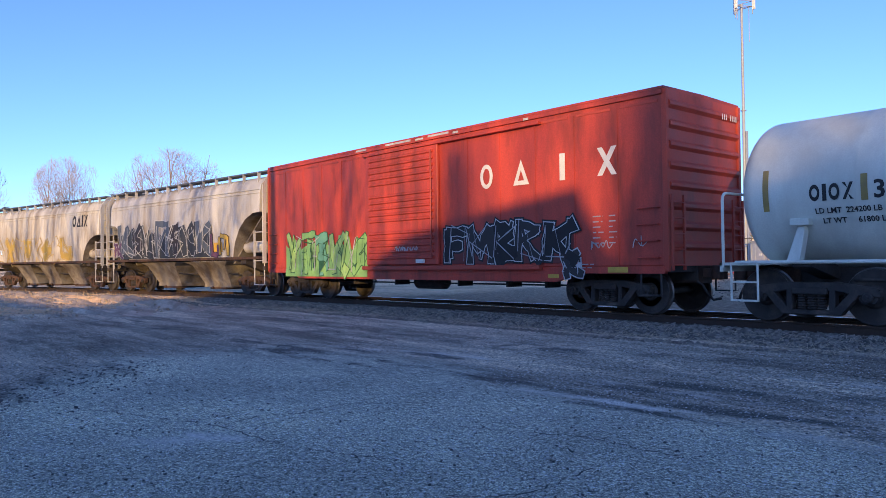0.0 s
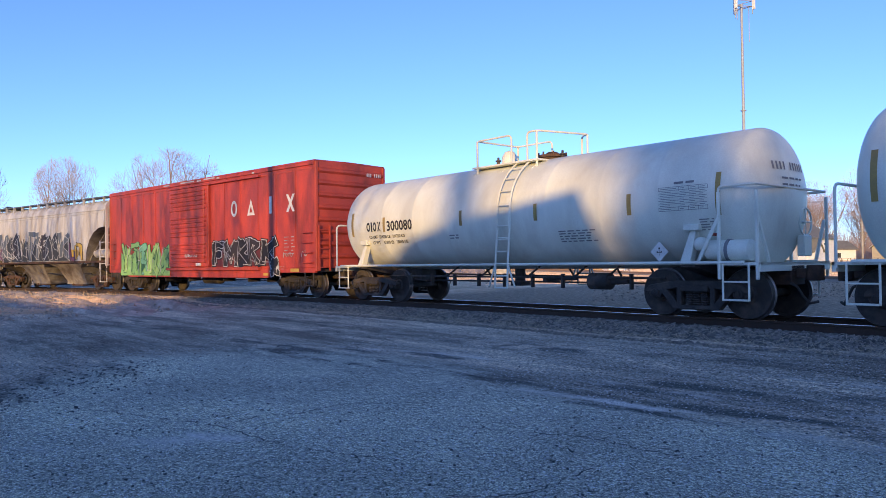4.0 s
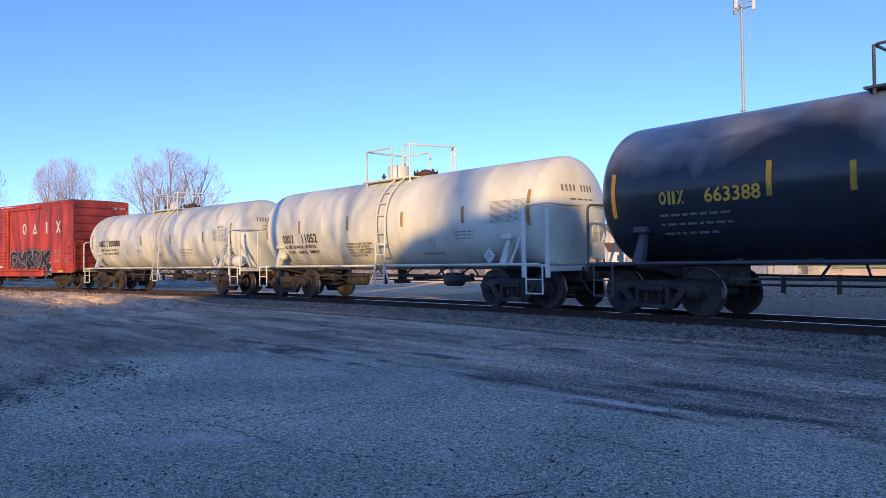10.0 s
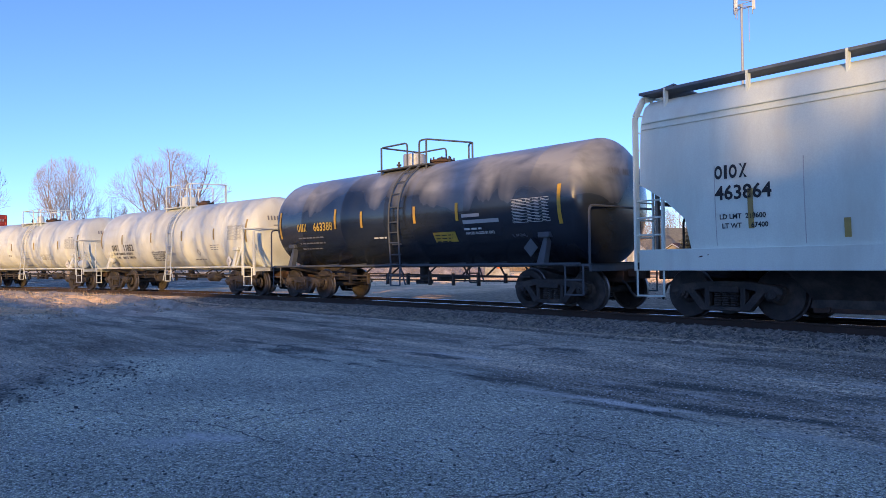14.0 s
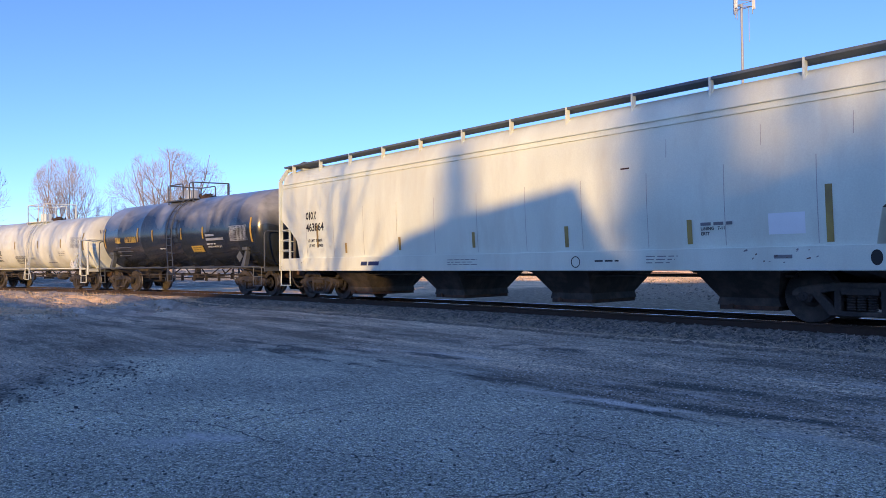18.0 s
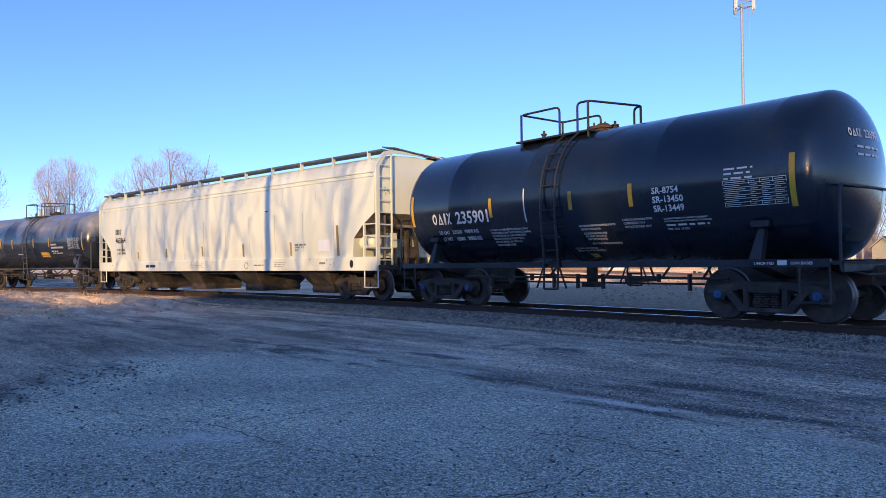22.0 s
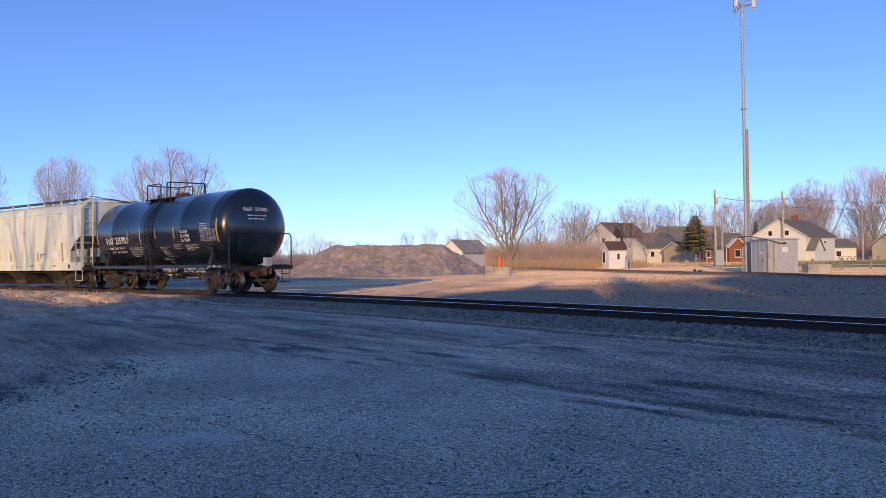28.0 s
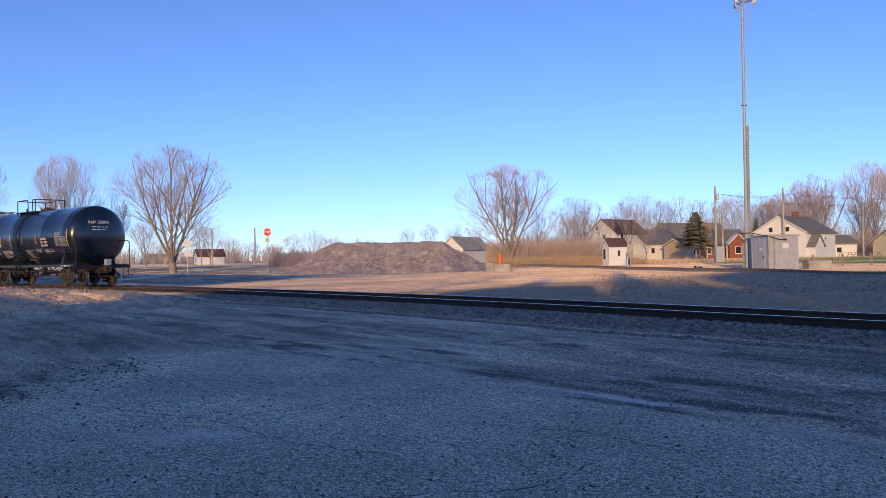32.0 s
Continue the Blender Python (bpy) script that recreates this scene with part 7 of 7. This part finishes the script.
stop_sign()
x, y = out(-28.2, 82)
s = thing("crossing_sign", "round pale sign and tilted board on a post", "road sign", pose(x, y, ground_z(x, y), 0, 0, 50.6 + 20))
part("post", Shape().rod((0, 0, -.1), (0, 0, 3.3), .05, 8), M["galv"], s)
part("disc", Shape().turned([(-.09, .0), (-.09, .44), (-.06, .44), (-.06, 0)], "y", 28, (0, 0, 3.35)), M["siding"], s)
part("board", Shape().prism([(-.45, 2.0), (.55, 1.95), (.35, 2.5), (-.1, 2.9)], -.09, -.06), M["siding"], s, "pale tilted board")


def fence():
    f = thing("fence", "low wooden post and rail fence along the lawn", "fence")
    prev = None
    for i in range(9):
        x, y = out(34.6 + i * 3.35, 76 + i * .6)
        z = ground_z(x, y)
        part("post", Shape().box(x - .10, x + .10, y - .10, y + .10, z - .1, z + 1.2), M["bark"], f, bevel=.02)
        if prev:
            for h in (.45, .9):
                part("rail", Shape().beam((prev[0], prev[1], prev[2] + h), (x, y, z + h), .06, .10), M["bark"], f)
        prev = (x, y, z)


fence()


# ---- the heap of crushed stone ----
def heap():
    s = Shape()
    n, m = 150, 90
    c = Vector((*out(-6.2, 83), 0))
    hills = ((2.2, -4.2, 3.2, 1.75), (5.6, -3.6, 3.4, 2.0), (-1.2, -4.4, 2.8, 1.2), (8.6, -1.5, 3.2, 1.5))
    vs = []
    for j in range(m):
        for i in range(n):
            a, b = -13 + 26 * i / (n - 1), -8 + 16 * j / (m - 1)
            wob = .5 * noise.noise((a * .5, b * .5, 9))
            d = math.hypot(max(0, abs(a + .1) - 5.3), b - 1.2) + wob
            z = min(3.35 + .12 * noise.noise((a * .8, 0, 2)), 4.0 - d * .62) if d < 6.5 else 0
            z = max(z, 0.0)
            for hx, hy, r, h in hills:
                d = math.hypot(a - hx, b - hy) / r
                z = max(z, h * 1.05 - h * min(1.05, d ** 1.3))
            q = c + RIGHT * a + AHEAD * b
            z += (.20 * noise.noise((a * .9, b * .9, 1)) + .12 * noise.noise((a * 2.3, b * 2.3, 4))) * min(1, z)
            vs.append((q.x, q.y, ground_z(q.x, q.y) + z - .12))
    s.add(vs, [(j * n + i, j * n + i + 1, (j + 1) * n + i + 1, (j + 1) * n + i) for j in range(m - 1) for i in range(n - 1)])
    return s


M["heap"] = surface("brown_grey_crushed_stone", (.40, .335, .315), .95, vary=.6, scale=1.5, fine=7, bump=1.0, grime=(.25, .21, .195), grime_at=.54)
thing("spoil_heap", "broad heap of brown-grey crushed stone", "stone heap", shape=heap(), mat=M["heap"], smooth=80)

# ---- unseen casters added behind the camera to shade the lot and the passing train ----
SUNWARD = Vector((math.sin(SUN_AZ), math.cos(SUN_AZ), 0))
ACROSS = Vector((-SUNWARD.y, SUNWARD.x, 0))


def shade_house(label, x, y, profile, length, wall, roof):
    """An unseen shadow caster built as a house: its gable profile (across, height) is drawn out along its ridge, which
    points at the low sun.
    """
    h = thing("house", label, "house", Matrix.Translation((x, y, -.45)) @ Matrix.Rotation(math.atan2(SUNWARD.y, SUNWARD.x), 4, "Z"))
    part("wall", Shape().prism([(a, b) for a, b in profile], 0, length, "x"), wall, h)
    tops = profile[1:-1]
    for (a, b), (c, d) in zip(tops, tops[1:]):
        part("roof", Shape().prism([(a, b - .02), (c, d - .02), (c, d + .10), (a, b + .10)], -.3, length + .3, "x"), roof, h)
    part("door", Shape().box(-.06, 0, -.5, .5, 0, 2.1), M["bark"], h)
    for a in (-3, 2):
        window(h, 1, a, 1.0, 1.1, 1.3, 0, 0)
    return h


shade_house("unseen white wooden house, its gable roof shaped for the shadow it casts", 13.5, -18.0,
            [(-5.8, 0), (-5.8, 7.35), (-4.4, 8.0), (-2.6, 8.22), (0.14, 8.38), (0.66, 6.95), (1.0, 6.6), (4.6, 6.2), (4.6, 0)], 9, M["siding"], M["roof_brown"])


def sunward(far, across):
    """A place so far towards the sun from the white house, and so far across."""
    q = Vector((13.5, -18, 0)) + SUNWARD * far + ACROSS * across
    return q.x, q.y


# made-up tall blocks and conifers out of view, sized by the shadows they cast
shade_house("unseen tall brick block added as a shadow caster", *sunward(60, 0), [(0.95, 0), (0.95, 16.0), (1.4, 16.4), (6.2, 16.4), (6.2, 0)], 14, M["brick"], M["roof_grey"])
shade_house("unseen tan block added beside the brick one as a shadow caster", *sunward(62, 0), [(6.3, 0), (6.3, 18.6), (10.0, 20.6), (15.0, 20.2), (40.0, 19.6), (40.0, 0)], 16, M["siding_tan"], M["roof_grey"])
for far, across, k, w in ((57, 1.75, 1.62, .62), (56, 3.85, 1.36, .6), (57, 5.1, 1.38, .55), (58, 4.5, 1.30, .5), (50, -2.85, 1.33, .78), (57, 2.6, 1.43, .62)):
    plant_fir(*sunward(far, across), 1, 40 * across, k, "tall dense conifer before the brick mill", w)
# unseen flat-roofed blocks, added to keep the sun off the near ground
def shade_shop(label, x0, x1, y0, y1, h):
    s = thing("shop_building", label, "building", pose(0, 0, -.45))
    part("wall", Shape().box(x0, x1, y0, y1, 0, h), M["plaster"], s)
    part("roof", Shape().box(x0 - .3, x1 + .3, y0 - .3, y1 + .3, h, h + .2), M["roof_grey"], s, bevel=.03)
    for i in range(int((x1 - x0) / 5)):
        a = x0 + 2 + i * 5
        fr = part("window", Shape().box(a, a + 1.6, y1, y1 + .05, 1.1, 2.5), M["siding"], s)
        part("pane", Shape().box(a + .1, a + 1.5, y1 + .045, y1 + .06, 1.2, 2.4), M["pane"], fr)


shade_shop("unseen long flat-roofed block added to shade the ground", -2.6, 8.5, -26, -18, 6.0)
shade_shop("unseen low block added to trim the shadow's edge", -8.2, -2.8, -25, -18.2, 4.15)
shade_shop("unseen lower block added to shade the ground", -60.0, -8.4, -25, -18.5, 4.35)
x, y = -11.6, -3.0
p = thing("utility_pole", "weathered wooden pole at the edge of the lot", "pole", pose(x, y, ground_z(x, y)), group="utility poles")
part("shaft", Shape().rod((0, 0, -.1), (0, 0, 9.5), .17, 12, .12), M["bark"], p)
part("crossarm", Shape().box(-.9, .9, -.06, .06, 8.6, 8.75), M["bark"], p)
# bare trees out of view that streak the train with shadow
for x, y, h, k, a in ((-2.0, -11, 12.5, 4, 200), (-8.5, -12.5, 13, 4, 260), (-14.5, -11, 12, 4, 310), (-21, -12.5, 13, 4, 20), (-28, -11, 12, 4, 140), (-36, -13, 13, 4, 90)):
    plant_tree(x, y, h, k, a, "bare winter tree at the edge of the lot")
plant_tree(*sunward(58, 4.2), 19.5, 4, 70, "tall bare winter tree before the mill")


# ---- loose stone ----
def stones(places, seed):
    """Many small broken stones: (x, y, z, size) each."""
    r = np.random.RandomState(seed)
    n = len(places)
    base = np.array([(x, y, z) for z in (-1, 1) for y in (-1, 1) for x in (-1, 1)], float)
    quads = np.array([(0, 2, 3, 1), (4, 5, 7, 6), (0, 1, 5, 4), (2, 6, 7, 3), (0, 4, 6, 2), (1, 3, 7, 5)])
    p = np.asarray(places)
    v = base[None] * (1 + r.uniform(-.42, .42, (n, 8, 3))) * r.uniform(.6, 1.25, (n, 1, 3)) * np.array((1, 1, .75))
    a = r.uniform(0, math.pi, n)
    c, s = np.cos(a)[:, None], np.sin(a)[:, None]
    v = np.stack([v[..., 0] * c - v[..., 1] * s, v[..., 0] * s + v[..., 1] * c, v[..., 2] + .15 * v[..., 0]], -1)
    v = v * p[:, None, 3:4] * .5 + p[:, None, :3]
    f = quads[None] + (np.arange(n) * 8)[:, None, None]
    me = bpy.data.meshes.new("stones")
    me.from_pydata(v.reshape(-1, 3).tolist(), [], f.reshape(-1, 4).tolist())
    return me


def bed_height(s):
    pts = ((-2.5, -.42), (-1.75, -.24), (-1.35, -.165), (1.35, -.165), (1.75, -.24), (2.6, -.5))
    return float(np.interp(s, [p[0] for p in pts], [p[1] for p in pts]))


r = np.random.RandomState(3)
places = []
for i in range(60000):
    near = r.rand() < .72
    u = r.uniform(-30, 7) if r.rand() < .72 else r.uniform(-70, -30)
    s = r.uniform(-2.75, -.86) if near else (r.uniform(-.62, .62) if r.rand() < .5 else r.uniform(.86, 2.3))
    x, y, _ = track_point(u, s)
    size = .020 + .038 * r.rand() ** 1.6
    z = bed_height(s) if s > -2.42 else ground_z(x, y)
    places.append((x, y, z + size * .12, size))
me = stones(places, 4)
me.materials.append(M["stone"])
tagged(new("ballast_stones", me), "loose grey crushed stones beside the rails", "stones", kind="stuff")
places = []
for i in range(3600):
    u = r.uniform(-70, -24)
    s = -2.3 - 7.5 * r.rand() ** 1.3
    x, y, _ = track_point(u, s)
    size = .02 + .05 * r.rand() ** 3
    places.append((x, y, ground_z(x, y) + .05 + size * .1, size))
me = stones(places, 15)
M["bank_stone"] = surface("tan_bank_stones", (.50, .40, .29), .95, vary=.3, scale=6, island=.6, bump=.2)
me.materials.append(M["bank_stone"])
tagged(new("bank_stones", me), "loose tan stones and clods on the bank", "stones", kind="stuff")
places = []
for i in range(5200):
    d = 26 + 30 * r.rand()
    k = (.62 - .42 * r.rand() ** 1.6) * d
    x, y = out(k, d)
    if side_of_track(x, y) < 3:
        continue
    size = .02 + .07 * r.rand() ** 3
    places.append((x, y, ground_z(x, y) + size * .1, size))
me = stones(places, 23)
M["yard_clod"] = surface("brown_yard_clods", (.46, .36, .26), .95, vary=.3, scale=6, island=.7, bump=.2)
me.materials.append(M["yard_clod"])
tagged(new("yard_clods", me), "brown clods and stones over the yard behind the track", "stones", kind="stuff")


def straw():
    """Blown straw and dead grass along the foot of the ballast."""
    s, k = Shape(), random.Random(29)
    for i in range(2600):
        c = k.uniform(-2.75, -1.45)
        x, y, _ = track_point(k.uniform(-24, 5), c)
        z, a, n = max(bed_height(c), ground_z(x, y)) + .03, k.uniform(0, 6.28), k.uniform(.05, .24)
        e = k.uniform(0, .07)
        s.tube([(x, y, z), (x + n * .5 * math.cos(a), y + n * .5 * math.sin(a), z + e), (x + n * math.cos(a), y + n * math.sin(a), z + e * .6)], .004, 3, .002)
    return s


tagged(new("straw", straw().mesh("straw", surface("bleached_straw", (.58, .49, .36), .9, vary=.3, scale=3, island=.4, bump=0), 0)), "bleached straw strewn along the foot of the ballast", "straw", kind="stuff")
M["pebble"] = surface("mixed_lot_gravel", (.44, .43, .41), .9, vary=.3, scale=9, island=.8, bump=.2)
places = []
for i in range(52000):
    d = 2.4 + 12 * r.rand() ** 1.4
    a = radians(50.6) + r.uniform(-.62, .62)
    x, y = -math.sin(a) * d, math.cos(a) * d
    if side_of_track(x, y) > -2.6:
        continue
    size = .0045 + .011 * r.rand() ** 4
    places.append((x, y, ground_z(x, y) + size * .1, size))
me = stones(places, 9)
me.materials.append(M["pebble"])
tagged(new("lot_gravel", me), "fine loose gravel scattered over the asphalt", "gravel", kind="stuff")

M["clod"] = surface("dark_clods", (.11, .10, .095), .95, vary=.3, scale=9, island=.5, bump=.2)
M["pale_stone"] = surface("pale_loose_stone", (.62, .60, .56), .9, vary=.2, scale=9, island=.3, bump=.2)
for mat, many, big, label in ((M["clod"], 5200, .016, "dark clods and cinders strewn over the lot"), (M["pale_stone"], 9000, .009, "pale loose stones strewn over the lot")):
    places = []
    for i in range(many):
        d = 2.8 + 16 * r.rand() ** 1.3
        a = radians(50.6) + r.uniform(-.62, .62)
        x, y = -math.sin(a) * d, math.cos(a) * d
        if side_of_track(x, y) > -2.6:
            continue
        size = .006 + big * r.rand() ** 3
        places.append((x, y, ground_z(x, y) + size * .1, size))
    me = stones(places, many)
    me.materials.append(mat)
    tagged(new("loose_stones", me), label, "stones", kind="stuff")

places = []
for i in range(900):
    k = r.rand()
    x, y = -9.2 - 2.5 * k + r.normal(0, .55), 1.0 + 2.6 * k + r.normal(0, .42)
    size = .006 + .030 * r.rand() ** 4
    places.append((x, y, ground_z(x, y) + size * .1, size))
me = stones(places, 61)
me.materials.append(M["clod"])
tagged(new("loose_stones", me), "dark broken asphalt crumbs at the lot's edge", "stones", kind="stuff")

places = []
body = heap()
for i in range(22000):
    x, y, z = body.v[r.randint(len(body.v))]
    if z - ground_z(x, y) > .25:
        size = .035 + .075 * r.rand() ** 2
        places.append((x + r.uniform(-.12, .12), y + r.uniform(-.12, .12), z, size))
me = stones(places, 77)
M["heap_stone"] = surface("mixed_crushed_stone", (.47, .395, .36), .95, vary=.3, scale=4, island=.7, bump=.2)
me.materials.append(M["heap_stone"])
tagged(new("heap_stones", me), "loose broken stones over the heap", "stones", kind="stuff")


def cracks():
    """Thin open cracks that wander over the asphalt."""
    s, k = Shape(), random.Random(17)
    for line in ([(-7.5, 2.45), (-6.7, 2.8), (-6.8, 3.2), (-6.65, 3.6), (-6.75, 4.2), (-6.2, 5.0)], [(-8.6, 1.9), (-7.5, 2.45)], [(-6.7, 2.8), (-5.6, 2.9), (-4.6, 3.3)],
                 [(-9.2, 3.6), (-8.0, 4.2), (-7.4, 5.0)], [(-5.2, 4.4), (-4.2, 4.9), (-3.0, 5.0)], [(-3.9, 2.6), (-3.4, 3.5), (-3.5, 4.3)]):
        pts = []
        for a, b in zip(line, line[1:]):
            m = max(3, int(math.dist(a, b) / .07))
            pts += [(a[0] + (b[0] - a[0]) * i / m + k.uniform(-.03, .03), a[1] + (b[1] - a[1]) * i / m + k.uniform(-.03, .03)) for i in range(m)]
        for p, q in zip(pts, pts[1:]):
            if k.random() < .14:
                continue
            d = Vector((q[0] - p[0], q[1] - p[1])).normalized()
            w = Vector((-d.y, d.x)) * k.uniform(.003, .009)
            c = [(p[0] - w.x, p[1] - w.y), (q[0] - w.x, q[1] - w.y), (q[0] + w.x, q[1] + w.y), (p[0] + w.x, p[1] + w.y)]
            s.add([(x, y, ground_z(x, y) + .006) for x, y in c], [(0, 1, 2, 3)])
    return s


tagged(new("asphalt_cracks", cracks().mesh("asphalt_cracks", M["clod"], 0)), "thin dark cracks in the worn asphalt", "cracks", kind="stuff")

# ---- ties ----
TIE = Shape().box(-.115, .115, -1.30, 1.30, -.33, -.152).mesh("tie", M["wood"], 0, .008)
PLATE = Shape().box(-.10, .10, -.17, .17, -.154, -.145).rod((-.06, -.11, -.15), (-.06, -.11, -.125), .014, 6).rod((.06, .11, -.15), (.06, .11, -.125), .014, 6).mesh("tie_plate", M["railside"], 0)
k = 0
u = 6.0
while u > -60:
    x, y, a = track_point(u)
    t = part("tie", TIE, None, track)
    t.matrix_basis = pose(x, y, 0, 0, 0, math.degrees(a) + r.uniform(-1.2, 1.2))
    if u > -25:
        for off in (-.7525, .7525):
            pp = part("tie_plate", PLATE, None, t)
            pp.location = (0, off, 0)
    u -= .54


def motions():
    """The whole train rolls along the line; trucks follow the bend and wheels turn."""
    half = [(i * .5) for i in range(65)]
    for car, u0, centres, trucks, sets in CARS:
        rows, steer = [], [[], []]
        for t in half:
            u = u0 - rolled(t)
            a, b = track_point(u - centres / 2), track_point(u + centres / 2)
            yaw = math.atan2(b[1] - a[1], b[0] - a[0])
            rows.append((t, pose((a[0] + b[0]) / 2, (a[1] + b[1]) / 2, 0, 0, 0, math.degrees(yaw))))
            for k, (tr, x) in enumerate(trucks):
                steer[k].append((t, pose(x, 0, 0, 0, 0, math.degrees((a, b)[k][2] - yaw))))
        walk(car, rows)
        for k, (tr, x) in enumerate(trucks):
            walk(tr, steer[k][::4])
        spin = [i / 6 for i in range(193)]
        for w, x in sets:
            walk(w, [(t, pose(x, 0, WHEEL_R, 0, -math.degrees(rolled(t) / WHEEL_R), 0)) for t in spin])


motions()
